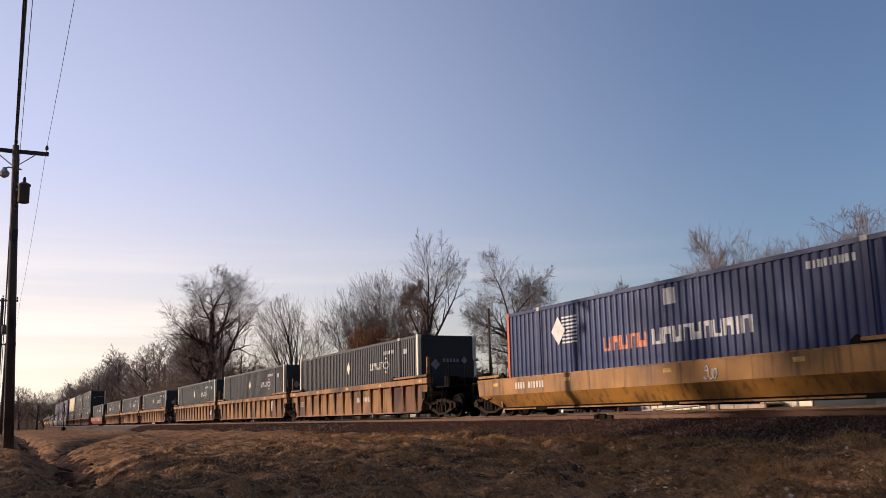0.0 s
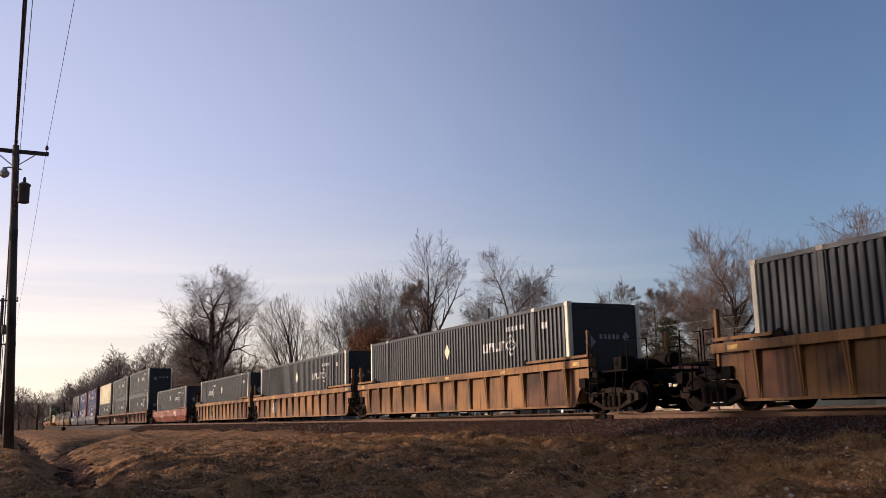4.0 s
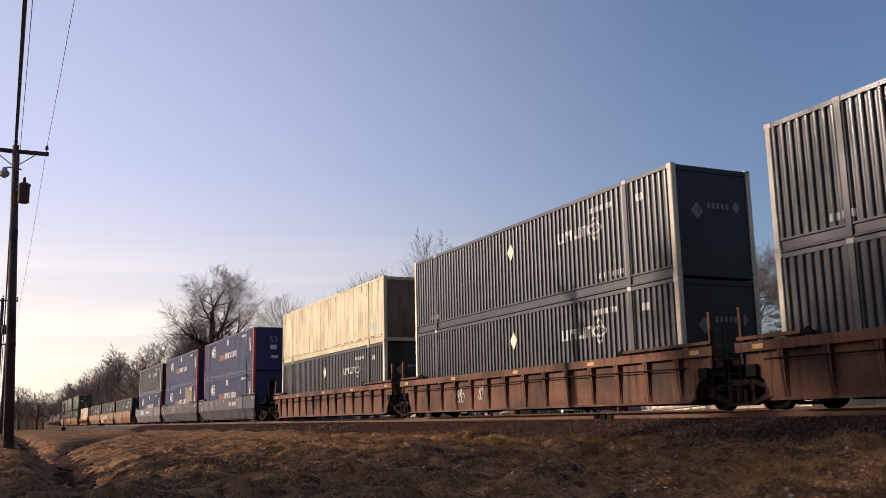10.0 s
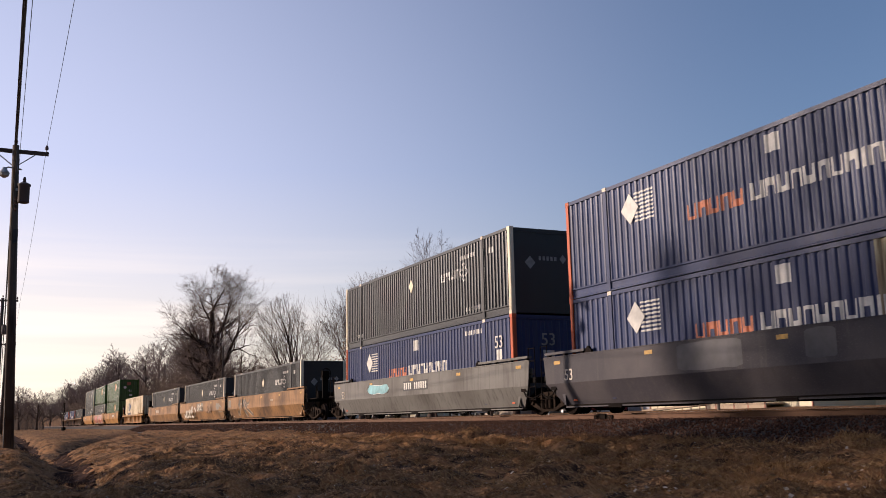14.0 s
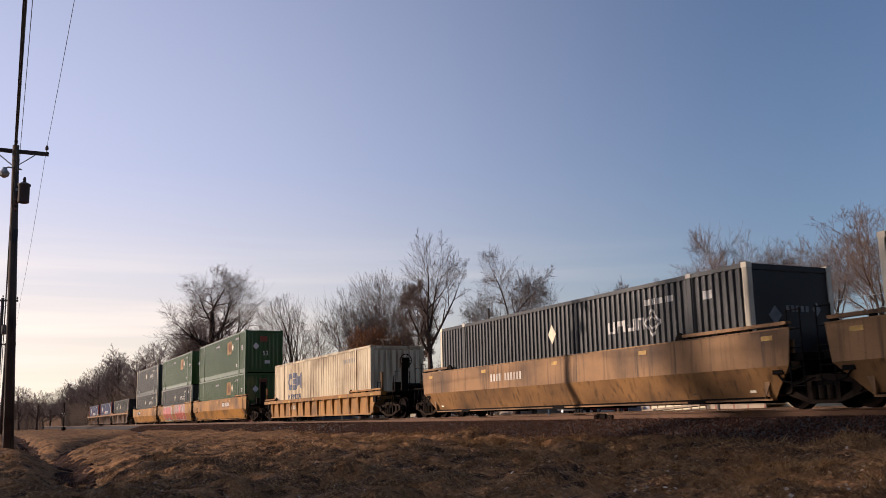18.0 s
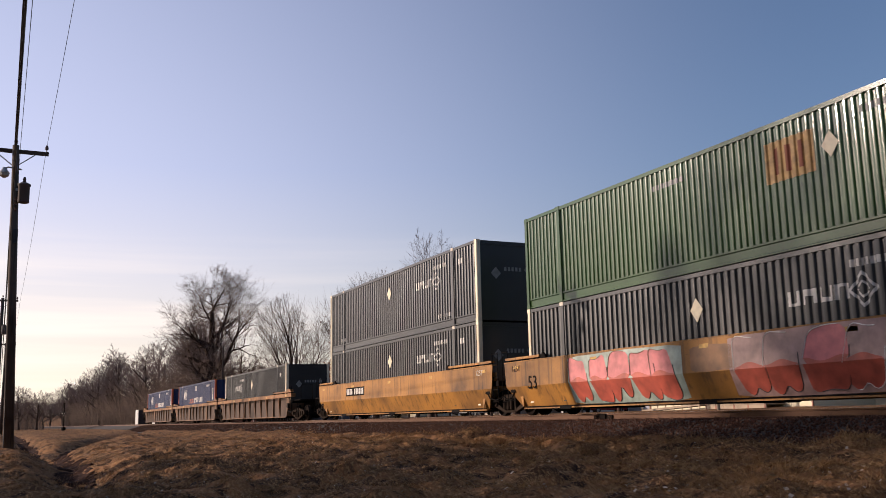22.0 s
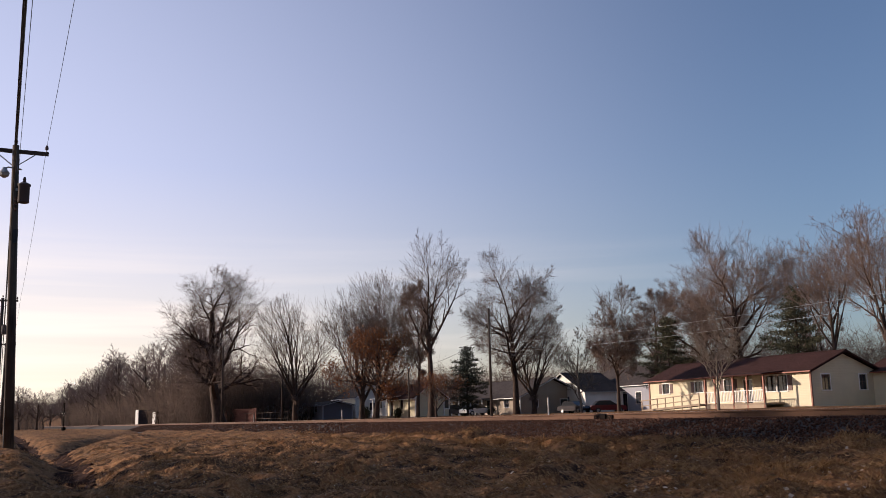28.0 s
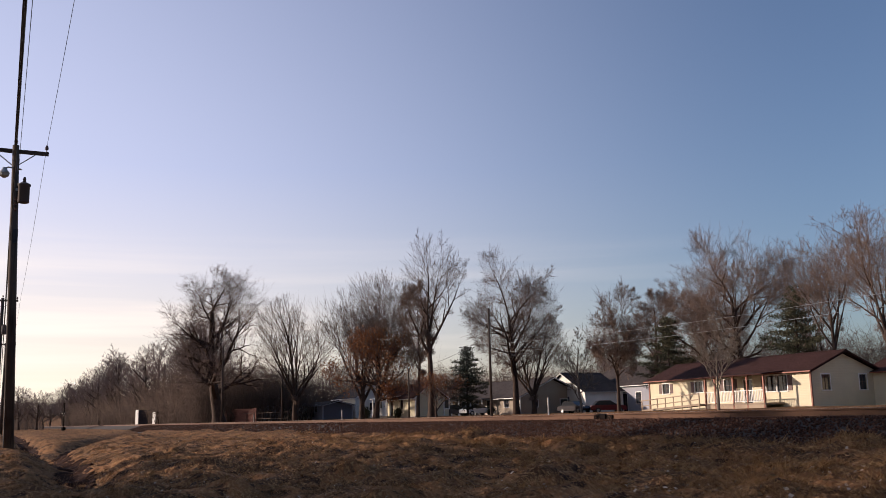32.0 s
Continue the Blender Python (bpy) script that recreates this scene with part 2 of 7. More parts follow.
        faces = [(j * n + i, j * n + (i + 1) % n, (j + 1) * n + (i + 1) % n, (j + 1) * n + i) for j in range(k - 1) for i in range(n)]
        faces += [tuple(range(n - 1, -1, -1)), tuple(range((k - 1) * n, k * n))]
        return self.add(verts, faces)

    def mesh(self, name, material, smooth=False):
        me = bpy.data.meshes.new(name)
        me.from_pydata(self.v, [], self.f)
        me.materials.append(material)
        if smooth:
            me.polygons.foreach_set("use_smooth", [True] * len(me.polygons))
        me.update()
        return me


def part(name, geo, material, parent=None, label="", smooth=False):
    """One mesh object under a thing or under a part."""
    ob = new(name, geo if isinstance(geo, bpy.types.Mesh) else geo.mesh(name, material, smooth))
    ob.parent = parent
    return tagged(ob, label)


def thing(name, label, category, group="", m=None, kind=""):
    ob = new(name)
    ob.empty_display_size = 0.3
    if m is not None:
        ob.matrix_basis = m
    return tagged(ob, label, category, group, kind)


def solid(name, geo, material, label, category, group="", kind="", m=None, smooth=False):
    ob = new(name, geo if isinstance(geo, bpy.types.Mesh) else geo.mesh(name, material, smooth))
    if m is not None:
        ob.matrix_basis = m
    return tagged(ob, label, category, group, kind)


def lettering(body, size, depth=0.006):
    """A mesh of built-in type, standing upright in x and z and facing -y."""
    cu = bpy.data.curves.new("lettering", "FONT")
    cu.body, cu.size, cu.extrude, cu.align_x, cu.resolution_u = body, size, depth, "CENTER", 3
    tmp = new("lettering", cu)
    dg = bpy.context.evaluated_depsgraph_get()
    me = bpy.data.meshes.new_from_object(tmp.evaluated_get(dg))
    bpy.data.objects.remove(tmp)
    me.transform(pose(0, 0, 0, 90, 0, 0))
    me.materials.clear()
    return me


# ---- ground ----
def smooth01(a, b, x):
    t = np.clip((x - a) / (b - a), 0, 1)
    return t * t * (3 - 2 * t)


def waves(x, y, seed, size):
    """A cheap smooth noise out of a few sine waves."""
    r = np.random.RandomState(seed)
    s = 0
    for k in range(7):
        a, p, f = r.uniform(0, 6.28), r.uniform(0, 6.28), r.uniform(0.6, 1.9) / size
        s = s + np.sin((x * math.cos(a) + y * math.sin(a)) * f * 6.28 + p)
    return s / 7


def ditch(x):
    """The middle line of the ditch that bends round the hump and runs off along the line."""
    return 1.55 + 0.35 * smooth01(-18, -34, x) + 0.20 * np.maximum(0, -42 - x)


def ground_z(x, y):
    x, y = np.asarray(x, float), np.asarray(y, float)
    near = -0.98 + 0.22 * smooth01(0, 11.5, y) + 0.20 * smooth01(-32, -75, x) * smooth01(16, 2, y)
    far = -0.10 + 0.26 * smooth01(24, 48, y)
    side = smooth01(15, 18, y)
    z = near * (1 - side) + far * side
    rough = 1 - smooth01(60, 140, np.hypot(x, y))
    lump = np.abs(waves(x, y, 4, 2.9)) * 0.26 + np.abs(waves(x, y, 6, 1.25)) * 0.25 + np.abs(waves(x, y, 26, 0.6)) * 0.085 - 0.155
    lump = lump * (0.55 + 0.45 * smooth01(-34, -22, x))
    bumps = 0.16 * waves(x, y, 3, 8.0) + lump + 0.02 * waves(x, y, 16, 0.5)
    z = z + bumps * (1 - 0.6 * side) * (0.25 + 0.75 * rough)
    z = z + 0.16 * np.exp(-(((x + 24) / 9) ** 2 + ((y - 8.2) / 1.8) ** 2)) + 0.13 * np.exp(-(((x + 40) / 12) ** 2 + ((y - 7.5) / 2.2) ** 2))
    z = z + 0.19 * smooth01(9.0, 12.3, y) * (1 - side) + 10.0 * smooth01(-620, -1000, x)
    d = y - ditch(x)
    reach = smooth01(-13, -22, x) * smooth01(-130, -80, x)
    z = z - 0.46 * np.exp(-(d / 0.9) ** 2) * reach + 0.10 * np.exp(-((d - 2.4) / 1.2) ** 2) * reach * smooth01(-70, -40, x)
    z = z - 0.45 * np.exp(-((y - 1.45) / 0.7) ** 2) * smooth01(-36, -41, x) * smooth01(-110, -80, x)
    z = z + 0.38 * np.exp(-(((x + 33) / 2.2) ** 2 + ((y - 0.3) / 1.1) ** 2))
    t = np.abs(y - TRACK_Y)
    k = smooth01(3.7, 2.9, t)
    return z * (1 - k) + (z - 0.35) * k


def grid_mesh(name, xs, ys, zf, material):
    gx, gy = np.meshgrid(xs, ys)
    gz = zf(gx, gy)
    nx, ny = len(xs), len(ys)
    me = bpy.data.meshes.new(name)
    co = np.stack([gx, gy, gz], -1).reshape(-1, 3)
    idx = np.arange(nx * ny).reshape(ny, nx)
    quads = np.stack([idx[:-1, :-1], idx[:-1, 1:], idx[1:, 1:], idx[1:, :-1]], -1).reshape(-1, 4)
    me.vertices.add(len(co))
    me.vertices.foreach_set("co", co.ravel())
    me.loops.add(quads.size)
    me.loops.foreach_set("vertex_index", quads.ravel().astype(np.int32))
    me.polygons.add(len(quads))
    me.polygons.foreach_set("loop_start", np.arange(0, quads.size, 4, dtype=np.int32))
    me.polygons.foreach_set("use_smooth", np.ones(len(quads), bool))
    me.update(calc_edges=True)
    me.materials.append(material)
    return me


def tri_mesh(name, co, tris, material):
    me = bpy.data.meshes.new(name)
    me.vertices.add(len(co))
    me.vertices.foreach_set("co", np.asarray(co, np.float32).ravel())
    tris = np.asarray(tris, np.int32)
    me.loops.add(tris.size)
    me.loops.foreach_set("vertex_index", tris.ravel())
    me.polygons.add(len(tris))
    me.polygons.foreach_set("loop_start", np.arange(0, tris.size, 3, dtype=np.int32))
    me.update(calc_edges=True)
    me.materials.append(material)
    return me


def ground_material():
    m, n, l, b = nodes_of("winter_turf")
    big = noise_node(n, l, 0.20, 5)
    mid = noise_node(n, l, 0.8, 6)
    tuft = noise_node(n, l, 3.4, 6)
    fine = noise_node(n, l, 22.0, 5)
    straw = noise_node(n, l, 9.0, 4, (1.0, 3.2, 1.0))
    patch = noise_node(n, l, 1.9, 6)
    c = mixed(n, l, mapped(n, l, big, 0.40, 0.60), (0.244, 0.115, 0.049), (0.141, 0.068, 0.032))
    c = mixed(n, l, mapped(n, l, patch, 0.50, 0.62, 0, 0.55), c, (0.127, 0.072, 0.029))
    c = mixed(n, l, mapped(n, l, mid, 0.46, 0.60, 0, 0.85), c, (0.062, 0.033, 0.018))
    c = mixed(n, l, mapped(n, l, straw, 0.52, 0.66, 0, 0.75), c, (0.338, 0.188, 0.081))
    c = mixed(n, l, mapped(n, l, tuft, 0.47, 0.38, 0, 0.9), c, (0.021, 0.011, 0.008))
    c = mixed(n, l, mapped(n, l, fine, 0.54, 0.68, 0, 0.75), c, (0.412, 0.248, 0.115))
    l.new(c, b.inputs["Base Color"])
    b.inputs["Roughness"].default_value = 0.95
    b.inputs["Specular IOR Level"].default_value = 0.08
    bumped(n, l, b, tuft, 1.0, 0.20)
    return m


def island_material(name, colours, rough=0.9):
    """Small loose pieces, each with a colour of its own."""
    m, n, l, b = nodes_of(name)
    g = n.new("ShaderNodeNewGeometry")
    r = n.new("ShaderNodeValToRGB")
    el = r.color_ramp.elements
    while len(el) < len(colours):
        el.new(0.5)
    for i, c in enumerate(colours):
        el[i].position, el[i].color = i / (len(colours) - 1), (*c, 1)
    l.new(g.outputs["Random Per Island"], r.inputs["Fac"])
    l.new(r.outputs["Color"], b.inputs["Base Color"])
    b.inputs["Roughness"].default_value = rough
    b.inputs["Specular IOR Level"].default_value = 0.08
    return m


M_TURF = ground_material()
steps = lambda a, b, s: list(np.arange(a, b + s / 2, s))
gx = [-4000, -2500, -1500, -1000, -700, -500] + steps(-400, -130, 15) + steps(-125, -65, 3) + steps(-64, -28, 0.4) + steps(-27.7, 1, 0.22) + steps(6, 60, 6) + [80, 120, 200, 350, 600, 1000, 2000, 4000]
gy = [-4000, -2000, -800, -300, -120, -60, -40] + steps(-30, -3, 3) + steps(-2, 13, 0.16) + steps(13.3, 21, 0.35) + steps(22, 60, 2) + steps(65, 130, 8) + [160, 220, 350, 600, 1200, 2500, 4000]
solid("ground", grid_mesh("ground", gx, gy, ground_z, M_TURF), M_TURF, "dry winter grass over uneven ground beside the railway", "ground", kind="structure")

# dark red-brown strips that lie along the ditch
M_DITCH = plain("dark_ditch_strip", (0.028, 0.0125, 0.008), 0.95, 0, 0.7, 16.0)
M_DITCH.node_tree.nodes["Principled BSDF"].inputs["Specular IOR Level"].default_value = 0.05


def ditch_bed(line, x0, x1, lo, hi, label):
    """A dark strip along the line of a ditch, with a ragged edge."""
    n, m = int((x0 - x1) / 0.3), 9
    g = Geo()
    x = np.linspace(x0, x1, n)[:, None] * np.ones((1, m))
    v = np.linspace(0, 1, m)[None]
    fade = np.minimum(1, 0.25 + np.minimum(x0 - x, x - x1) / 6.0)
    y = line(x) + (lo + (hi - lo) * v + 0.16 * waves(x, v * 0, 71, 2.2) + 0.10 * waves(x, v * 9, 72, 0.9)) * fade
    z = ground_z(x, y) + 0.03 - 0.09 * ((v == 0) | (v == 1))
    g.add([tuple(p) for p in np.stack([x, y, z], -1).reshape(-1, 3)], [(i * m + j, i * m + j + 1, (i + 1) * m + j + 1, (i + 1) * m + j) for i in range(n - 1) for j in range(m - 1)])
    solid("ditch_strip", g, M_DITCH, label, "leaf litter", kind="stuff")


ditch_bed(ditch, -21.0, -88.0, -0.35, 0.75, "dark red-brown strip along the bottom of a ditch")
ditch_bed(lambda x: 1.45 + 0 * x, -43.0, -100.0, -0.30, 0.45, "dark red-brown strip in a side ditch by the pole")

# ballast bed: one closed bank under the track
M_BED = plain("dark_ballast", (0.018, 0.011, 0.008), 0.95, 0, 0.6, 9.0)
bed = Geo()
bed.prism([(TRACK_Y - 4.25, -1.0), (TRACK_Y - 3.75, -0.78), (TRACK_Y - 1.65, -0.19), (TRACK_Y + 1.65, -0.19), (TRACK_Y + 3.75, -0.5), (TRACK_Y + 3.9, -1.0)], -1500, 900, "x")
solid("ballast_bed", bed, M_BED, "bank of dark crushed stone under the railway track", "track bed", kind="structure")


def stones(rng, n, xr, tr, size):
    """Crushed stones lying on the ballast shoulder."""
    t = rng.uniform(tr[0], tr[1], n)
    x = rng.uniform(xr[0], xr[1], n)
    y = TRACK_Y - t
    z = np.interp(t, [1.65, 3.75, 4.25], [-0.19, -0.78, -1.0])
    z = np.maximum(z, np.where(t > 3.0, ground_z(x, y), -9)) + 0.01
    base = np.array([(1, 0, 0), (-1, 0, 0), (0, 1, 0), (0, -1, 0), (0, 0, 1), (0, 0, -1)], float)
    tri = np.array([(0, 2, 4), (2, 1, 4), (1, 3, 4), (3, 0, 4), (2, 0, 5), (1, 2, 5), (3, 1, 5), (0, 3, 5)])
    s = rng.uniform(size[0], size[1], (n, 1, 1)) * rng.uniform(0.6, 1.25, (n, 6, 1))
    a = rng.uniform(0, 6.28, n)
    ca, sa = np.cos(a), np.sin(a)
    rot = np.zeros((n, 3, 3))
    rot[:, 0, 0], rot[:, 0, 1], rot[:, 1, 0], rot[:, 1, 1], rot[:, 2, 2] = ca, -sa, sa, ca, 1
    tilt = rng.uniform(-0.8, 0.8, n)
    ct, st = np.cos(tilt), np.sin(tilt)
    rx = np.zeros((n, 3, 3))
    rx[:, 0, 0], rx[:, 1, 1], rx[:, 1, 2], rx[:, 2, 1], rx[:, 2, 2] = 1, ct, -st, st, ct
    co = np.einsum("nij,nkj->nki", rot @ rx, base[None] * s) + np.stack([x, y, z], -1)[:, None]
    return co.reshape(-1, 3), (tri[None] + 6 * np.arange(n)[:, None, None]).reshape(-1, 3)


M_STONE = island_material("crushed_stone", [(0.020, 0.009, 0.006), (0.044, 0.020, 0.013), (0.070, 0.034, 0.022), (0.028, 0.013, 0.009), (0.13, 0.075, 0.052)])
rng = np.random.RandomState(7)
co, tr = stones(rng, 36000, (-40, 1), (0.9, 3.6), (0.014, 0.037))
solid("ballast_stones", tri_mesh("ballast_stones", co, tr, M_STONE), M_STONE, "loose crushed stones on the ballast shoulder", "gravel", kind="stuff")
co, tr = stones(rng, 9000, (-110, -40), (0.9, 3.6), (0.035, 0.075))
solid("ballast_stones", tri_mesh("ballast_stones", co, tr, M_STONE), M_STONE, "loose crushed stones on the far ballast shoulder", "gravel", kind="stuff")


def rail(y):
    prof = [(-0.070, -0.178), (0.070, -0.178), (0.070, -0.162), (0.014, -0.145), (0.010, -0.05), (0.036, -0.040), (0.036, -0.010), (0.028, -0.002), (-0.028, -0.002), (-0.036, -0.010), (-0.036, -0.040), (-0.010, -0.05), (-0.014, -0.145), (-0.070, -0.162)]
    r = thing("rail", "rusty steel rail with a worn bright head", "rail", "rails of the track", pose(0, y, 0))
    part("web", Geo().prism(prof, -1500, 900, "x"), M_RAIL, r, "rust-brown rail")
    part("running_surface", Geo().prism([(-0.026, -0.002), (0.026, -0.002), (0.026, 0.0), (-0.026, 0.0)], -1500, 900, "x"), M_RAILTOP, r, "bright worn strip")
    return r


rail(TRACK_Y - 0.7525)
rail(TRACK_Y + 0.7525)
ties = Geo()
for i in range(-420, 130):
    x = i * 0.53 + rng.uniform(-0.03, 0.03)
    ties.box(x - 0.115, x + 0.115, TRACK_Y - 1.30 + rng.uniform(-0.03, 0.03), TRACK_Y + 1.30, -0.36, -0.178 - rng.uniform(0.001, 0.006))
solid("railway_ties", ties, M_TIE, "dark creosoted wooden ties bedded in ballast", "railway tie", kind="stuff")
clips = Geo()
for i in range(-120, 10):
    x = i * 0.53
    clips.box(x - 0.09, x + 0.09, TRACK_Y - 0.93, TRACK_Y - 0.83, -0.178, -0.150)
    clips.tube((x - 0.05, TRACK_Y - 0.85, -0.15), (x - 0.05, TRACK_Y - 0.85, -0.115), 0.012, 0.016, 6)
solid("tie_plates", clips, M_RAIL, "rusty tie plates and spikes along the rail foot", "rail fastening", kind="stuff")
# joint bar on the near rail
joint = thing("rail_joint", "dark bolted joint bars on the near rail", "rail joint", m=pose(-22.2, TRACK_Y - 0.7525, 0))
part("joint_bar", Geo().prism([(-0.055, -0.15), (-0.016, -0.135), (-0.014, -0.055), (-0.045, -0.048)], -0.45, 0.45, "x"), M_STEEL, joint)
part("insulation", Geo().prism([(-0.085, -0.20), (-0.058, -0.20), (-0.040, -0.006), (-0.085, -0.03)], -0.16, 0.16, "x"), M_STEEL, joint, "black insulating block")
for k in range(4):
    part("bolt", Geo().tube((-0.33 + 0.22 * k, -0.075, -0.095), (-0.33 + 0.22 * k, -0.045, -0.095), 0.022, 0.022, 6), M_RAIL, joint)


# ---- shipping containers ----
CL, CW, CH = 16.154, 2.591, 2.896
HX, HY = CL / 2, CW / 2


def corrugation(pitch, depth=0.05, bow=0.075):
    """The outline of a corrugated side from end to end: (x, how far in)."""
    n = round((CL - 0.30) / pitch)
    p = (CL - 0.30) / n
    pts, x0 = [], -HX + 0.15
    w = 0.49 * p
    for i in range(n):
        a = x0 + i * p
        # a softly rounded outer rib, then the groove
        for k in range(7):
            u = k / 6
            pts.append((a + w * u, bow * w * (2 * u - 1) ** 2))
        pts += [(a + 0.65 * p, depth), (a + 0.89 * p, depth)]
    pts.append((HX - 0.15, 0.0))
    return pts


class Side:
    """Draws markings that lie on a container's long side; flip puts them on the far side, turned about."""

    def __init__(self, prof, flip=False):
        self.px, self.py, self.flip = [p[0] for p in prof], [p[1] for p in prof], flip

    def patch(self, geo, x0, x1, lo, hi, lift=0.004, extra=()):
        xs = sorted({x0, x1, *extra, *[x for x in self.px if x0 < x < x1], *[x0 + (x1 - x0) * k / 6 for k in range(1, 6)]})
        lo = lo if callable(lo) else (lambda x, v=lo: v)
        hi = hi if callable(hi) else (lambda x, v=hi: v)
        verts, faces = [], []
        for x in xs:
            y = -HY + 0.03 + float(np.interp(x, self.px, self.py)) - lift
            verts += [(x, y, lo(x)), (x, y, hi(x))]
        for i in range(len(xs) - 1):
            faces.append((2 * i, 2 * i + 2, 2 * i + 3, 2 * i + 1))
        return geo.add(verts, faces)

    def diamond(self, xc, zc, w, h):
        """A flat plate across the ribs."""
        return Geo().prism([(xc - w, zc), (xc, zc + h), (xc + w, zc), (xc, zc - h)], -HY + 0.020, -HY + 0.029, "y")

    def chevron(self, xc, zc, w, h, t, s):
        """Half of a diamond's outline: the upper half for s = 1, the lower for s = -1."""
        e = lambda x, k: max(0.0, k * (1 - abs(x - xc) / (w * k / h)))
        a, b = (lambda x: zc + s * e(x, h - t)), (lambda x: zc + s * e(x, h))
        v = w * (h - t) / h
        return self.patch(Geo(), xc - w, xc + w, a if s > 0 else b, b if s > 0 else a, 0.004, (xc, xc - v, xc + v))

    def bars(self, c, mat, x0, z0, widths, height, gap, label):
        """A row of plain bars that stands for writing; the broad ones are notched."""
        x = x0
        for k, w in enumerate(widths):
            if w > 0.2:
                t, n = w * 0.22, height * (0.80, 0.55, 0.70)[k % 3]
                a, b = x + t, x + w - t
                e = 0.004
                notch = lambda p, a=a, b=b: a + e < p < b - e
                if k % 2:
                    g = self.patch(Geo(), x, x + w, lambda p: z0 + n if notch(p) else z0, z0 + height, 0.004, (a, a + 2 * e, b - 2 * e, b))
                else:
                    g = self.patch(Geo(), x, x + w, z0, lambda p: z0 + height - n if notch(p) else z0 + height, 0.004, (a, a + 2 * e, b - 2 * e, b))
            else:
                g = self.patch(Geo(), x, x + w, z0, z0 + height)
            part("marking_bar", g, mat, c, label)
            x += w + gap


def container(style, label, mirrored=False, glossy=False):
    paint = {"charcoal": M_CHARB if glossy else M_CHAR, "blue": M_BLUE, "green": M_GREEN, "cream": M_CREAM, "white": M_WHITE}[style]
    posts = {"charcoal": M_POSTC, "blue": M_ORANGE, "green": M_GREEN, "cream": M_CREAM, "white": M_WHITE}[style]
    c = thing("shipping_container", label, "container", "containers on the train")
    prof = corrugation({"charcoal": 0.230, "blue": 0.260, "green": 0.200, "cream": 0.6, "white": 0.28}[style], {"cream": 0.004, "charcoal": 0.058}.get(style, 0.042), 0.075 if style != "cream" else 0.0)
    z0, z1 = 0.30, CH - 0.10
    if style == "cream":
        n = 25
        w = (CL - 0.30) / n
        panel = Geo().box(-w / 2 + 0.012, w / 2 - 0.012, 0, 0.03, z0, z1).mesh("panel", paint)
        for s in (-1, 1):
            part("backing", Geo().box(-HX + 0.1, HX - 0.1, s * (HY - 0.10), s * (HY - 0.062), z0, z1), M_RUST, c, "dark seam backing")
            for i in range(n):
                ob = part("panel", panel, paint, c)
                ob.location = (-HX + 0.15 + (i + 0.5) * w, -HY + 0.03 if s < 0 else HY - 0.06, 0)
    else:
        pts = [(x, -HY + 0.03 + y) for x, y in prof]
        ring = pts + [(HX - 0.15, -HY + 0.10), (-HX + 0.15, -HY + 0.10)]
        me = Geo().prism(ring, z0, z1, "z").mesh("side_panel", paint)
        part("side_panel", me, paint, c)
        part("side_panel", me, paint, c).rotation_euler = (0, 0, math.pi)
    part("roof", Geo().box(-HX + 0.06, HX - 0.06, -HY + 0.05, HY - 0.05, CH - 0.09, CH - 0.035), paint, c)
    part("floor_frame", Geo().box(-HX + 0.1, HX - 0.1, -HY + 0.12, HY - 0.12, 0.03, 0.16), M_STEEL, c, "grimy steel floor frame")
    for s in (-1, 1):
        low = [(s * (HY - 0.12), 0.02), (s * (HY - 0.015), 0.02), (s * (HY - 0.015), 0.05), (s * (HY - 0.05), 0.07), (s * (HY - 0.05), 0.25), (s * (HY - 0.02), 0.27), (s * (HY - 0.02), z0 + 0.012), (s * (HY - 0.12), z0 + 0.012)]
        part("bottom_rail", Geo().prism(low, -HX + 0.13, HX - 0.13, "x"), paint, c)
        part("top_rail", Geo().box(-HX + 0.13, HX - 0.13, s * (HY - 0.11), s * (HY - 0.012), z1 - 0.012, CH - 0.012), paint, c)
        for e in (-1, 1):
            x = e * HX
            post = [(x, s * (HY - 0.02)), (x - e * 0.02, s * HY), (x - e * 0.15, s * HY), (x - e * 0.15, s * (HY - 0.11)), (x, s * (HY - 0.15))]
            part("corner_post", Geo().prism(post, 0.12, CH - 0.12, "z"), posts, c, "" if posts is paint else ("rust-streaked cream post" if style == "charcoal" else "orange post"))
            for zz in (0.0, CH - 0.118):
                part("corner_casting", Geo().box(min(x, x - e * 0.178), max(x, x - e * 0.178), min(s * HY, s * (HY - 0.16)), max(s * HY, s * (HY - 0.16)), zz, zz + 0.118), posts, c)
            # stacking posts at the forty foot points
            x = e * 6.096
            part("stacking_post", Geo().box(x - 0.075, x + 0.075, min(s * (HY - 0.004), s * (HY - 0.09)), max(s * (HY - 0.004), s * (HY - 0.09)), 0.02, CH - 0.004), paint, c)
            part("stacking_casting", Geo().box(x - 0.09, x + 0.09, min(s * (HY + 0.002), s * (HY - 0.13)), max(s * (HY + 0.002), s * (HY - 0.13)), CH - 0.10, CH + 0.004), M_POST if style != "green" else paint, c, "worn lifting casting")
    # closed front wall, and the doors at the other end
    part("front_wall", Geo().box(HX - 0.10, HX - 0.04, -HY + 0.13, HY - 0.13, 0.10, CH - 0.10), paint if style != "cream" else M_CREAMEND, c, "" if style != "cream" else "rust-stained end wall with shade painted into its colour")
    if style in ("blue", "white", "green"):
        rib = Geo().prism([(HX - 0.041, -0.09), (HX - 0.02, -0.06), (HX - 0.02, 0.06), (HX - 0.041, 0.09)], 0.28, CH - 0.22, "z").mesh("wall_rib", paint)
        for i in range(8):
            part("wall_rib", rib, None, c).location = (0, -HY + 0.28 + i * (CW - 0.56) / 7, 0)
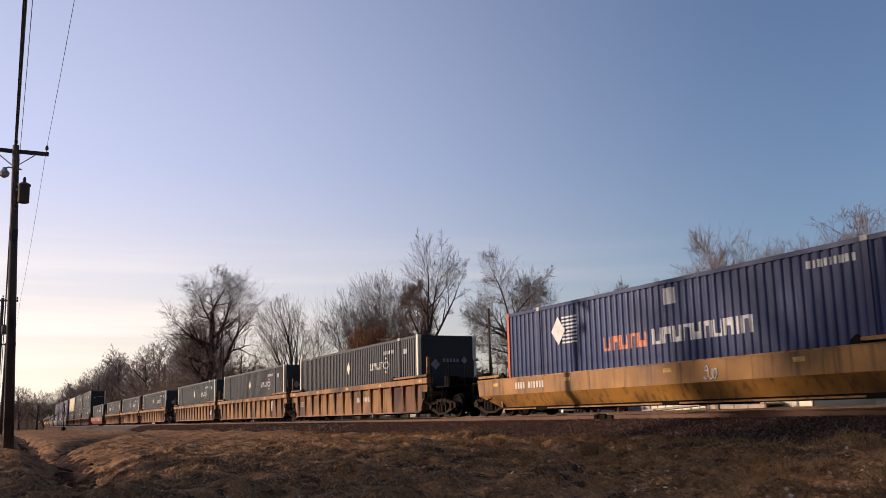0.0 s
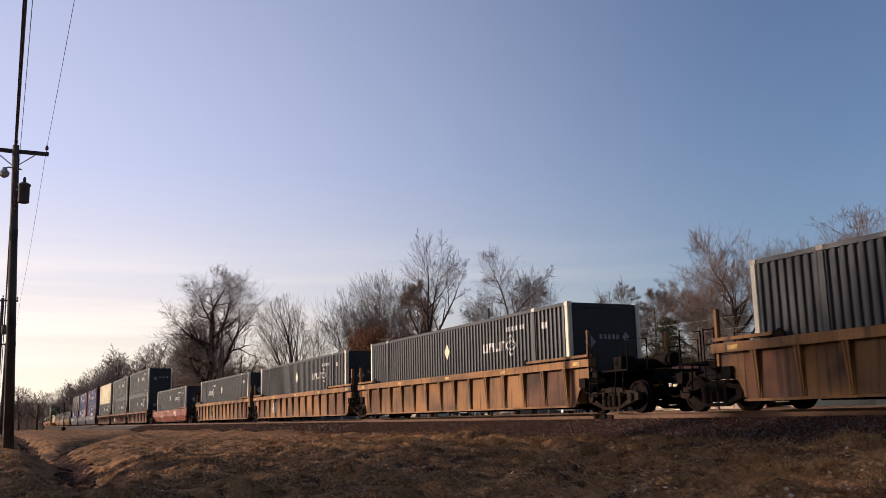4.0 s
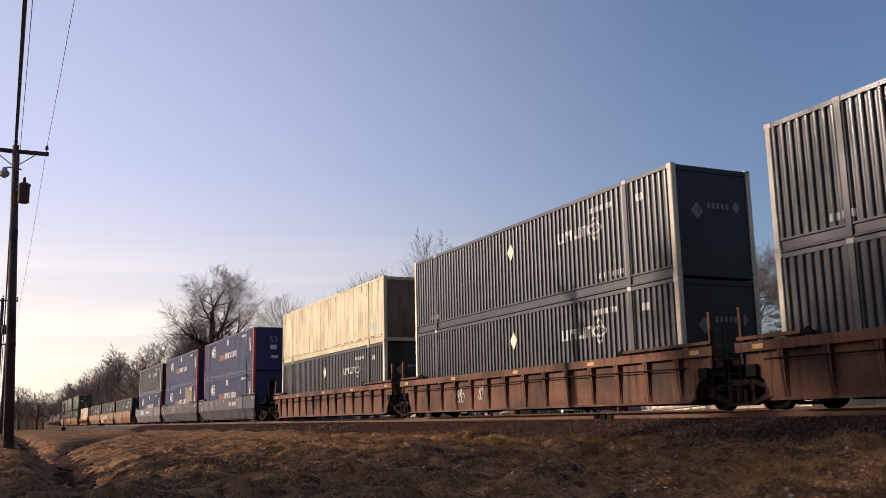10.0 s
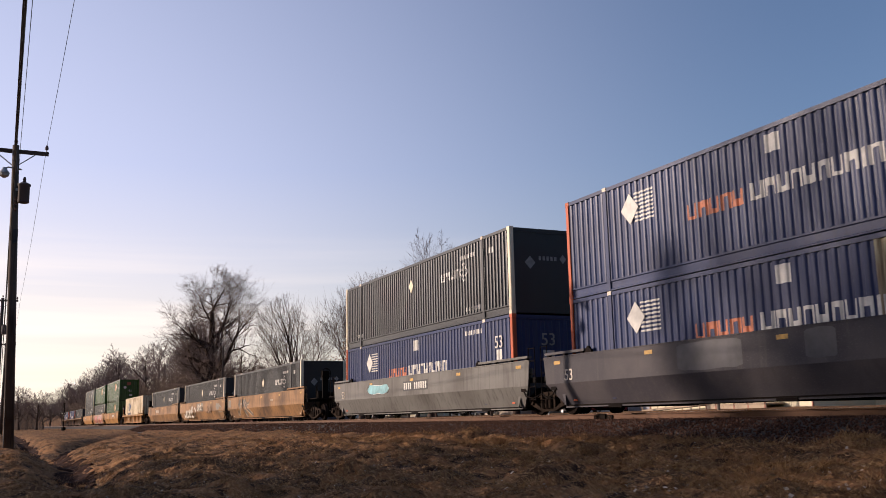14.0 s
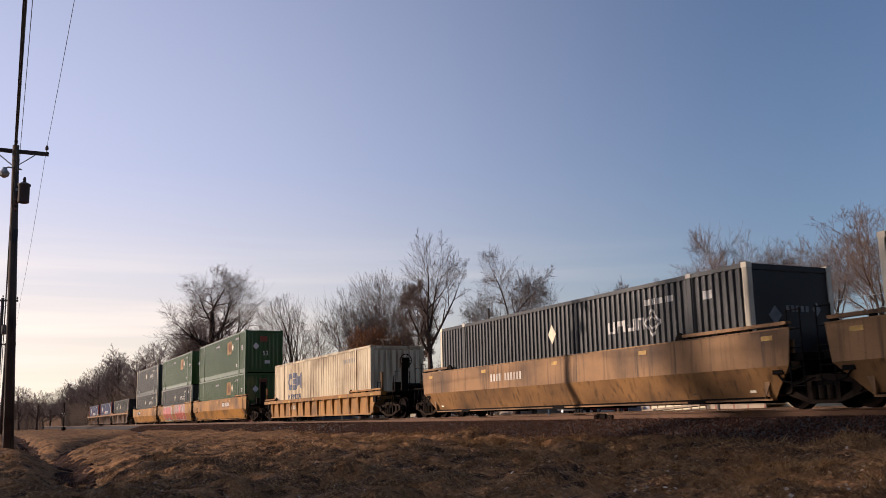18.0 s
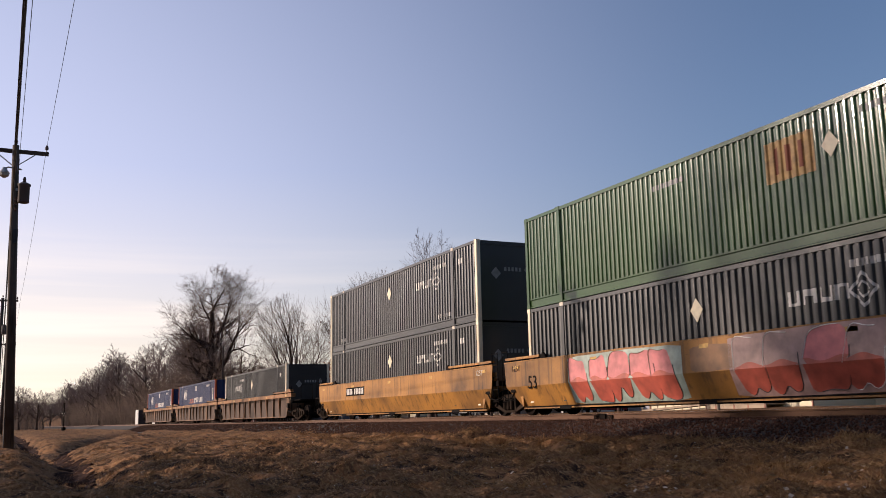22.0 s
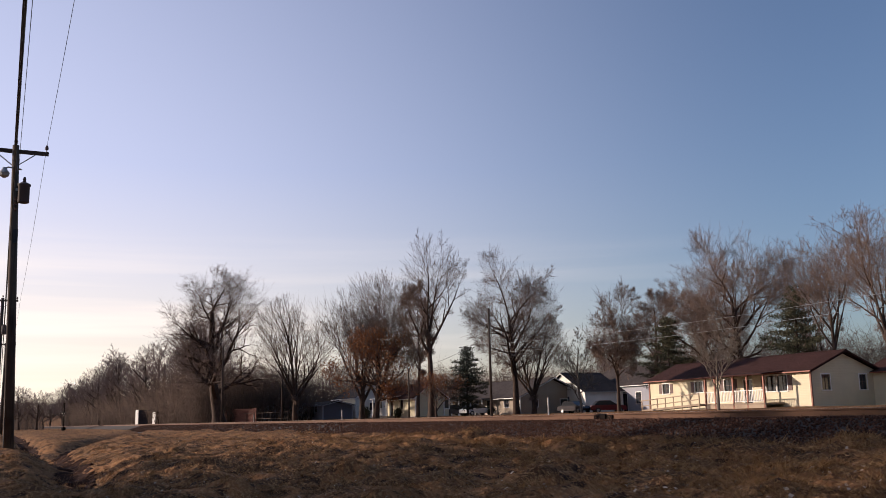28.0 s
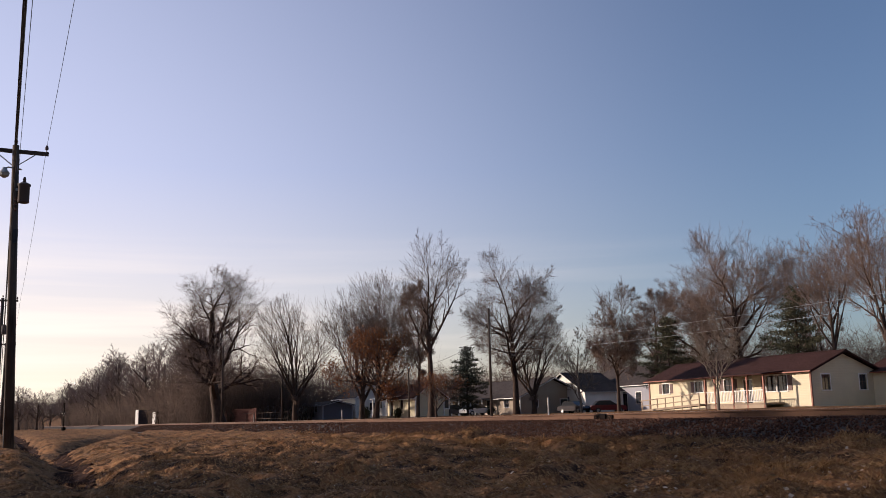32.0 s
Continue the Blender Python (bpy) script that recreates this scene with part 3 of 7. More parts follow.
    part("front_sill", Geo().box(HX - 0.11, HX - 0.012, -HY + 0.14, HY - 0.14, 0.04, 0.20), paint, c)
    part("front_header", Geo().box(HX - 0.11, HX - 0.012, -HY + 0.14, HY - 0.14, CH - 0.16, CH - 0.03), paint, c)
    for s in (-1, 1):
        d = part("door", Geo().box(-HX + 0.02, -HX + 0.07, min(s * 0.01, s * (HY - 0.13)), max(s * 0.01, s * (HY - 0.13)), 0.12, CH - 0.12), paint, c)
        for y in (0.25, 0.85):
            part("locking_bar", Geo().tube((-HX - 0.012, s * y, 0.1), (-HX - 0.012, s * y, CH - 0.1), 0.02), M_GALV, d)
    # markings on the near side
    sd = Side(prof)
    sq = lambda x0, x1, lo, hi: sd.patch(Geo(), x0, x1, lo, hi)
    if style == "charcoal":
        lx = 2.68 if not mirrored else -5.2
        sd.bars(c, M_MARK, lx, 1.74, [0.31, 0.40, 0.34, 0.34], 0.31, 0.055, "white marking bar")
        lx += 1.90
        for s in (1, -1):
            part("emblem", sd.chevron(lx, 1.88, 0.34, 0.36, 0.075, s), M_MARK, c, "white diamond outline")
            part("emblem", sd.chevron(lx, 1.88, 0.17, 0.18, 0.05, s), M_MARK, c, "inner diamond outline")
        sd.bars(c, M_MARK, lx - 0.25, 2.33, [0.08, 0.09, 0.03, 0.09, 0.09, 0.09, 0.09, 0.09, 0.09], 0.15, 0.05, "small white bar")
        sd.bars(c, M_MARK, 6.55, 2.22, [0.16, 0.1], 0.2, 0.06, "small white bar")
        sd.bars(c, M_MARK, -6.6, 0.42, [0.12] * 4, 0.16, 0.06, "small white bar")
        sd.bars(c, M_MARK, 4.7, 0.42, [0.09] * 6, 0.14, 0.11, "small white bar")
        part("placard", sd.diamond(-0.2, 2.0, 0.22, 0.29), M_PLACARD, c, "cream diamond placard")
    elif style == "blue":
        sd.bars(c, M_MARK, -0.59, 1.32, [0.40, 0.29, 0.32, 0.29, 0.32, 0.29, 0.29, 0.32, 0.12, 0.34], 0.40, 0.06, "white marking bar")
        for k in range(8):
            part("emblem_stripe", sq(-4.85, -4.0, 1.68 + 0.105 * k, 1.73 + 0.105 * k), M_MARK, c, "white stripe")
        part("emblem", sd.diamond(-5.0, 2.07, 0.38, 0.42), M_MARK, c, "white emblem")
        part("emblem_centre", sd.patch(Geo(), -5.06, -4.90, 1.88, 2.24, 0.008), M_MARKB, c, "dark centre of the emblem")
        sd.bars(c, M_MARK, 4.6, 2.46, [0.10] * 4 + [0.04] + [0.10] * 4, 0.16, 0.05, "small white bar")
        part("placard", sq(-0.05, 0.35, 2.27, 2.68), M_MARK, c, "white placard")
        part("placard", sq(6.88, 7.26, 1.40, 1.80), M_MARK, c, "white placard")
        sd.bars(c, M_MARKO, -2.74, 1.30, [0.34, 0.34, 0.32, 0.34, 0.34], 0.38, 0.06, "faded orange marking bar")
    elif style == "green":
        part("emblem", sq(2.36, 3.74, 1.55, 2.46), M_MARKY, c, "amber square emblem")
        for a, b in ((2.62, 2.74), (2.95, 3.07), (3.30, 3.42)):
            part("emblem_bar", sd.patch(Geo(), a, b, 1.72, 2.30, 0.008), M_RED, c, "faded red-brown bar")
        sd.bars(c, M_MARKG, 4.9, 2.42, [0.09] * 9, 0.14, 0.05, "small white bar")
        sd.bars(c, M_MARK, 5.3, 0.55, [0.12] * 2, 0.2, 0.05, "small white bar")
        sd.bars(c, M_MARKG, -1.6, 2.32, [0.12] * 7, 0.13, 0.06, "small white bar")
        part("placard", sd.diamond(4.15, 2.0, 0.22, 0.28), M_PLACARD, c, "cream diamond placard")
    elif style == "white":
        arc = lambda x, w, h: h * max(0.0, 1 - ((x + 4.83) / w) ** 2) ** 0.5
        for k in (1, -1):
            inner, outer = (lambda x, k=k: 1.80 + k * arc(x, 0.20, 0.20)), (lambda x, k=k: 1.80 + k * arc(x, 0.46, 0.48))
            part("emblem", sd.patch(Geo(), -5.29, -4.49, inner if k > 0 else outer, outer if k > 0 else inner, 0.004, (-5.05, -4.83, -4.61)), M_MARKB, c, "faded blue ring")
        part("emblem", sd.patch(Geo(), -4.43, -3.72, 1.32, 1.62), M_MARKB, c, "faded blue block")
        part("emblem", sd.patch(Geo(), -4.39, -3.76, 1.65, 1.95), M_MARKB, c, "faded blue block")
        part("emblem", sd.patch(Geo(), -4.43, -3.72, 1.98, 2.28), M_MARKB, c, "faded blue block")
        waist = lambda x: 0.16 + 0.32 * abs(x + 3.18) / 0.50
        part("emblem", sd.patch(Geo(), -3.68, -2.68, lambda x: 1.80 - waist(x), lambda x: 1.80 + waist(x), 0.006, (-3.18,)), M_MARKB, c, "faded blue waisted shape")
        me = lettering("INTERMODAL", 0.40, 0.05)
        me.materials.append(M_MARKB)
        me.transform(Matrix.Translation((-3.95, -HY + 0.075, 0.82)) @ Matrix.Diagonal((1.02, 1, 1, 1)))
        part("lettering", me, None, c, "faded blue lettering INTERMODAL")
        sd.bars(c, M_MARKG, 4.3, 2.26, [0.08] * 4 + [0.03] + [0.08] * 6, 0.19, 0.075, "small grey bar")
    else:
        for k in range(7):
            x = 6.35 + 0.12 * k + 0.08 * (k % 3)
            part("scribble_stroke", sq(x, x + 0.05, 0.55 + 0.11 * (k % 2), 0.95 + 0.13 * (k % 3)), M_GRAF[2], c, "thin green scribble")
        for k, (x, h) in enumerate(((-7.62, 0.5), (-7.40, 0.34), (-6.75, 0.28), (-3.1, 0.2), (1.4, 0.24), (5.2, 0.3), (5.85, 0.55), (7.3, 0.42))):
            part("rust_streak", sq(x, x + 0.05 + 0.03 * (k % 3), CH - 0.12 - h, CH - 0.125), M_RUST, c, "rust streak")
        for k in range(26):
            x = -7.8 + k * 0.61 + 0.2 * math.sin(k * 2.3)
            part("rust_edge", sq(x, x + 0.22 + 0.18 * math.sin(k * 1.7) ** 2, 0.305, 0.335 + 0.05 * math.sin(k * 3.1) ** 2), M_RUST, c, "rust along the lower edge")
    # markings of the closed end
    x = HX - 0.010 if style in ("blue", "white", "green") else HX - 0.036
    dia = lambda y, z, w, h: Geo().prism([(y - w, z), (y, z + h), (y + w, z), (y, z - h)], x, x + 0.005, "x")
    if style == "charcoal":
        part("placard", dia(-0.52, 1.72, 0.2, 0.22), M_MARKG, c, "pale diamond placard")
        part("emblem", dia(0.76, 1.88, 0.13, 0.16), M_MARKG, c, "small white emblem")
        for k in range(5):
            part("marking_bar", Geo().box(x, x + 0.005, -0.18 + 0.15 * k, -0.09 + 0.15 * k, 1.81, 1.95), M_MARKG, c, "small white bar")
    elif style == "blue":
        part("placard", Geo().box(x, x + 0.005, -0.16, 0.26, 1.42, 1.72), M_MARK, c, "white placard")
        part("placard", Geo().box(x, x + 0.005, -0.10, 0.36, 0.84, 1.02), M_MARK, c, "white placard")
    elif style == "green":
        part("placard", dia(-0.56, 1.80, 0.22, 0.24), M_MARK, c, "pale diamond placard")
        part("placard", Geo().box(x, x + 0.005, 0.05, 0.40, 0.62, 0.84), M_MARK, c, "white placard")
        part("emblem", Geo().box(x, x + 0.005, -0.30, 0.22, 2.1, 2.5), M_RED, c, "faded red-brown emblem")
    if style in ("blue", "green"):
        me = lettering("53", 0.58 if style == "blue" else 0.42)
        me.materials.append(M_MARK)
        me2 = me.copy()
        me2.transform(pose(7.08, -HY + 0.024, 1.86 if style == "blue" else 1.62))
        part("length_mark", me2, None, c, "white numerals 53")
        me2 = me.copy()
        # numerals on the blue end: darker grey, the end's shade put into the colour
        me2.materials.clear()
        me2.materials.append(M_MARKG if style == "blue" else M_MARK)
        me2.transform(pose(x + 0.004, 0.05 if style == "blue" else 0.1, 1.88 if style == "blue" else 1.18, 0, 0, 90))
        part("length_mark", me2, None, c, "white numerals 53")
    return c


# ---- well cars ----
BODY_HALF = 1.48
LEAN = 0.26
TRUCK_X = 9.75


def side_frame(y):
    """Cast truck side frame seen from the side."""
    g = Geo()
    bars = [[(-1.20, 0.34), (-1.20, 0.50), (-1.05, 0.58), (-0.62, 0.60), (-0.40, 0.68), (0.40, 0.68), (0.62, 0.60), (1.05, 0.58), (1.20, 0.50), (1.20, 0.34), (0.98, 0.30), (0.90, 0.46), (0.62, 0.50), (0.40, 0.56), (-0.40, 0.56), (-0.62, 0.50), (-0.90, 0.46), (-0.98, 0.30)]]
    bars += [[(e * 1.00, 0.30), (e * 0.86, 0.42), (e * 0.40, 0.20), (e * 0.34, 0.10)] for e in (-1, 1)]
    bars += [[(e * 0.42, 0.16), (e * 0.30, 0.16), (e * 0.30, 0.57), (e * 0.42, 0.57)] for e in (-1, 1)]
    bars.append([(-0.36, 0.10), (0.36, 0.10), (0.42, 0.19), (-0.42, 0.19)])
    for k, bar in enumerate(bars):
        g.prism(bar, y - 0.07 - 0.003 * k, y + 0.07 + 0.003 * k, "y")
    for e in (-0.89, 0.89):
        g.tube((e, y - 0.13, 0.42), (e, y + 0.13, 0.42), 0.11, 0.11, 12)
    for k in (-0.22, 0.0, 0.22):
        g.tube((k, y - 0.11, 0.20), (k, y - 0.11, 0.46), 0.075, 0.075, 10)
    return g


def wheelset():
    g = Geo()
    prof = [(0.08, -0.10), (0.13, -0.085), (0.15, -0.03), (0.34, -0.045), (0.36, -0.075), (0.418, -0.075), (0.42, 0.03), (0.445, 0.045), (0.445, 0.07), (0.36, 0.072), (0.34, -0.005), (0.15, 0.04), (0.10, 0.09)]
    g.lathe((0, -0.78, 0), prof, "y", 24)
    g.lathe((0, 0.78, 0), [(r, -h) for r, h in prof][::-1], "y", 24)
    g.tube((0, -0.98, 0), (0, 0.98, 0), 0.075, 0.075, 12)
    return g


ME_FRAME = [side_frame(s * 1.02).mesh("side_frame", M_DUST) for s in (-1, 1)]
ME_WHEELS = wheelset().mesh("wheelset", M_WHEEL)
ME_BOLSTER = Geo().box(-0.2, 0.2, -1.05, 1.05, 0.42, 0.70).tube((0, 0, 0.68), (0, 0, 0.80), 0.25).mesh("bolster", M_STEEL)
ME_BEAM = [Geo().tube((s * 0.45, -1.0, 0.30), (s * 0.45, 1.0, 0.30), 0.045).mesh("brake_beam", M_STEEL) for s in (-1, 1)]
WHEELS = []


def truck(car, x):
    t = part("truck", ME_BOLSTER, None, car, "grimy two-axle truck")
    t.location = (x, 0, 0)
    for me in ME_FRAME:
        part("side_frame", me, None, t)
    for me in ME_BEAM:
        part("brake_beam", me, None, t)
    for e in (-0.89, 0.89):
        w = part("wheelset", ME_WHEELS, None, t)
        w.location = (e, 0, 0.42)
        WHEELS.append((w, car, x + e))
    return t


def ladder(name, car, x, y, z0, z1, width, along="x", mat=None):
    g = Geo()
    n = max(2, int((z1 - z0) / 0.36))
    d = (width / 2, 0) if along == "x" else (0, width / 2)
    for s in (-1, 1):
        g.tube((x + s * d[0], y + s * d[1], z0), (x + s * d[0], y + s * d[1], z1), 0.016, 0.016, 6)
    for k in range(n + 1):
        z = z0 + 0.04 + (z1 - z0 - 0.08) * k / n
        g.tube((x - d[0], y - d[1], z), (x + d[0], y + d[1], z), 0.013, 0.013, 6)
    return part(name, g, mat or M_STEEL, car)


def guide(c, yo, s, z, x0, x1, paint):
    """A container guide: a plate held above the side on stub posts, with a latch lever at its inner end."""
    lo, hi = sorted((yo - s * 0.17, yo - s * 0.01))
    g = part("raised_guide", Geo().prism([(x0 + 0.06, z + 0.055), (x1 - 0.06, z + 0.055), (x1, z + 0.07), (x1, z + 0.13), (x0, z + 0.13), (x0, z + 0.07)], lo, hi, "y"), paint, c)
    n = max(3, int((x1 - x0) / 0.7))
    stub = Geo().box(-0.06, 0.06, lo + 0.02, hi - 0.03, z, z + 0.056).mesh("guide_stub", M_STEEL)
    for k in range(n):
        part("guide_stub", stub, None, g, "dark stub post").location = (x0 + 0.15 + (x1 - x0 - 0.3) * k / (n - 1), 0, 0)
    xi = x0 - 0.14 if x0 > 0 else x1 + 0.14
    part("latch_lever", Geo().prism([(xi - 0.17, z), (xi + 0.17, z), (xi + 0.13, z + 0.10), (xi, z + 0.19), (xi - 0.13, z + 0.10)], lo + 0.04, hi - 0.05, "y"), M_STEEL, c, "black latch lever")


def well_car(kind, paint, label, front_end=True, rear_end=True, marks=()):
    """kind: 'ribbed' with posts below a top chord, 'flush' with a plain folded side, 'shallow' and 'slim' the same but lower,
    'low' ribbed with a low chord.
    front_end / rear_end: whether that end has its own coupler (else it rests on the next unit's truck)."""
    c = thing("well_car", label, "well car", "cars of the train")
    top = {"ribbed": 1.50, "late": 1.52, "flush": 1.66, "low": 1.17, "shallow": 1.26, "slim": 1.17, "rust": 1.46}[kind]
    folded = kind in ("flush", "shallow", "slim")
    bot = 0.23
    half = 8.42
    for s in (-1, 1):
        yo = s * BODY_HALF
        if folded:
            # folded side: upright above, leaning in below, cut off at the lower corners
            def sheet(ya, za, yb, zb, xa, xb, xa2, xb2, t=0.03):
                g = Geo()
                g.add([(xa, ya, za), (xb, ya, za), (xb2, yb, zb), (xa2, yb, zb), (xa, ya - s * t, za), (xb, ya - s * t, za), (xb2, yb - s * t, zb), (xa2, yb - s * t, zb)],
                      [(0, 3, 2, 1), (4, 5, 6, 7), (0, 1, 5, 4), (1, 2, 6, 5), (2, 3, 7, 6), (3, 0, 4, 7)] if s > 0 else [(0, 1, 2, 3), (7, 6, 5, 4), (4, 5, 1, 0), (5, 6, 2, 1), (6, 7, 3, 2), (7, 4, 0, 3)])
                return g
            crease = bot + (top - bot) * 0.46
            ends = 9.35 if kind == "flush" else 9.9
            part("upper_side", sheet(yo, top, yo, crease, -ends, ends, -ends + 0.1, ends - 0.1), paint, c)
            part("lower_side", sheet(yo, crease, yo - s * LEAN, bot, -ends + 0.1, ends - 0.1, -half - 0.15, half + 0.15), paint, c)
            part("side_cap", Geo().box(-ends, ends, min(yo + s * 0.012, yo - s * 0.17), max(yo + s * 0.012, yo - s * 0.17), top - 0.012, top + 0.018), paint, c)
            part("bottom_flange", Geo().box(-half - 0.1, half + 0.1, min(yo - s * 0.20, yo - s * 0.36), max(yo - s * 0.20, yo - s * 0.36), bot - 0.04, bot), paint, c)
            for e in (-1, 1):
                guide(c, yo, s, top + 0.018, *((5.95, ends - 0.1) if e > 0 else (-ends + 0.05, -7.2 if kind == "flush" else -8.4)), paint)
        else:
            # top chord, recessed web, tapered posts
            th = 0.21 if kind != "low" else 0.17
            ends = 9.75 if kind in ("low", "late") else 9.3
            late = kind == "late"
            part("top_chord", Geo().box(-ends, ends, min(yo, yo - s * 0.26), max(yo, yo - s * 0.26), top - th, top), M_CHORD if late else paint, c)
            stations = [-7.45 + 1.45 * k for k in range(11)] if late else [-half + 0.42 + k * (2 * half - 0.84) / 13 for k in range(14)]
            edges = [-half] + stations + [half]
            for k, (a, b) in enumerate(zip(edges, edges[1:])):
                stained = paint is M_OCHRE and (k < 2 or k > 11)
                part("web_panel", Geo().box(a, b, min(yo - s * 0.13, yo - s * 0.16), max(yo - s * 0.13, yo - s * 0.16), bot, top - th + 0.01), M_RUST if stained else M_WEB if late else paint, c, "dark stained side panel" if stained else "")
            part("bottom_flange", Geo().box(-half, half, min(yo - s * 0.06, yo - s * 0.20), max(yo - s * 0.06, yo - s * 0.20), bot - 0.04, bot + 0.012), paint, c)
            zt = top - th
            post = Geo()
            for e in (-1, 1):
                a, b = (0.09, 0.035)
                post.add([(e * 0.012, yo - s * 0.128, zt), (e * a, yo - s * 0.128, zt), (e * a, yo - s * 0.01, zt), (e * 0.012, yo - s * 0.01, zt),
                          (e * 0.012, yo - s * 0.128, bot + 0.02), (e * b, yo - s * 0.128, bot + 0.02), (e * b, yo - s * 0.09, bot + 0.02), (e * 0.012, yo - s * 0.09, bot + 0.02)],
                         [(0, 1, 2, 3), (7, 6, 5, 4), (0, 4, 5, 1), (1, 5, 6, 2), (2, 6, 7, 3), (3, 7, 4, 0)])
            post.box(-0.08, 0.08, min(yo - s * 0.105, yo - s * 0.128), max(yo - s * 0.105, yo - s * 0.128), bot + 0.02, zt)
            me = post.mesh("rib", paint)
            broad = Geo().box(-0.19, 0.19, min(yo - s * 0.04, yo - s * 0.128), max(yo - s * 0.04, yo - s * 0.128), bot + 0.02, zt).mesh("broad_rib", M_TAN) if late else None
            for k, x in enumerate(stations):
                wide = late and k in (4, 9)
                part("broad_rib" if wide else "rib", broad if wide else me, None, c).location = (x, 0, 0)
            for e in (-1, 1):
                guide(c, yo, s, top, *((5.9, ends - 0.05) if e > 0 else (-ends + 0.05, -7.4)), M_CHORD if late else paint)
                if late:
                    lo, hi = sorted((e * 8.75, e * 9.5))
                    part("end_box", Geo().box(lo, hi, min(yo, yo - s * 0.20), max(yo, yo - s * 0.20), top + 0.131, top + 0.24), M_CHORD, c, "small yellow end box")
            if late:
                part("air_pipe", Geo().path([(-half, yo - s * 0.03, zt - 0.09), (half, yo - s * 0.03, zt - 0.09)], 0.016), M_DUST, c, "thin dusty pipe")
            if kind == "rust":
                part("brake_pipe", Geo().path([(-half, yo + s * 0.02, top - 0.40), (-2, yo + s * 0.02, top - 0.44), (2, yo + s * 0.02, top - 0.40), (half, yo + s * 0.02, top - 0.46)], 0.018), M_STEEL, c)
    part("well_floor", Geo().box(-half, half, -1.30, 1.30, 0.235, 0.27), M_STEEL, c, "grimy well floor")
    for x in (-6.1, 0.0, 6.1):
        part("cross_member", Geo().box(x - 0.3, x + 0.3, -1.30, 1.30, 0.16, 0.234), M_STEEL, c)
    # end platforms over the trucks
    for e, own in ((1, front_end), (-1, rear_end)):
        lo, hi = sorted((e * half, e * 8.50))
        part("bulkhead", Geo().box(lo, hi, -1.34, 1.34, 0.28, 1.12), paint, c)
        reach = 10.9 if own else 9.55
        deck = Geo()
        lo, hi = sorted((e * 8.48, e * reach))
        deck.box(lo, hi, -0.36, 0.36, 0.78, 1.10)
        lo, hi = sorted((e * 9.15, e * 9.55))
        deck.box(lo, hi, -1.36, 1.36, 0.98, 1.14)
        part("end_sill", deck, M_STEEL if kind not in ("shallow", "slim") else paint, c, "grimy end sill")
        for s in (-1, 1):
            lo, hi = sorted((e * 8.3, e * 9.5))
            part("corner_gusset", Geo().prism([(e * 8.40, top - 0.24), (e * 9.30, top - 0.24), (e * 9.28, 1.02), (e * 8.95, 0.92), (e * 8.60, 0.62), (e * 8.40, bot)], s * 1.30, s * 1.36, "y"), paint, c)
            ladder("corner_ladder", c, e * 9.42, s * 1.42, 0.42, top + 0.40, 0.36, "x")
            if not folded and kind != "late":
                x = e * (ends - 0.12)
                part("end_post", Geo().box(x - 0.04, x + 0.04, *sorted((s * 1.31, s * 1.41)), 1.0, top + 0.80), paint, c, "upright guide post")
            part("junction_box", Geo().box(*sorted((e * 8.75, e * 9.05)), *sorted((s * 1.365, s * 1.45)), 0.72, 0.98), M_STEEL, c, "small dark junction box")
            part("hose", Geo().path([(e * 8.7, s * 1.40, 0.9), (e * 9.0, s * 1.42, 0.58), (e * 9.4, s * 1.40, 0.50), (e * 9.75, s * 1.30, 0.62)], 0.022), M_STEEL, c)
        if own:
            part("end_platform", Geo().box(*sorted((e * 9.6, e * 10.75)), -1.25, 1.25, 1.10, 1.15), M_STEEL, c, "open steel platform")
            part("coupler", Geo().box(*sorted((e * 10.8, e * 11.45)), -0.09, 0.09, 0.76, 0.94).prism([(e * 11.40, -0.20), (e * 11.68, -0.18), (e * 11.72, 0.02), (e * 11.60, 0.20), (e * 11.40, 0.16)], 0.72, 1.0, "z"), M_STEEL, c, "knuckle coupler")
            part("air_hose", Geo().path([(e * 10.9, -0.3, 0.8), (e * 11.2, -0.32, 0.45), (e * 11.5, -0.3, 0.38), (e * 11.68, -0.26, 0.42)], 0.025), M_STEEL, c)
            for s in (-1, 1):
                part("grab_rail", Geo().path([(e * 10.72, s * 1.2, 1.15), (e * 10.72, s * 1.2, 1.95), (e * 10.72, s * 0.55, 1.95), (e * 10.72, s * 0.55, 1.15)], 0.018), M_STEEL, c)
                part("step", Geo().path([(e * 10.60, s * 1.25, 1.12), (e * 10.60, s * 1.32, 0.45), (e * 10.25, s * 1.32, 0.45), (e * 10.25, s * 1.25, 1.12)], 0.02), M_STEEL, c)
        if own and e > 0 and (folded or kind == "low"):
            st = part("brake_stand", Geo().box(10.62, 10.72, -0.90, -0.60, 1.15, 2.20).box(10.56, 10.80, -0.93, -0.57, 2.10, 2.52).tube((10.2, -0.75, 1.15), (10.62, -0.75, 2.0), 0.03).tube((10.67, -0.55, 1.15), (10.67, 0.45, 1.15), 0.04), M_STEEL, c, "hand brake stand")
            w = Geo().ring((10.82, -0.75, 2.40), 0.26, 0.02, "x")
            for k in range(5):
                a = 2 * math.pi * k / 5
                w.tube((10.82, -0.75, 2.40), (10.82, -0.75 + 0.26 * math.cos(a), 2.40 + 0.26 * math.sin(a)), 0.014, 0.014, 6)
            part("brake_wheel", w, M_STEEL, st)
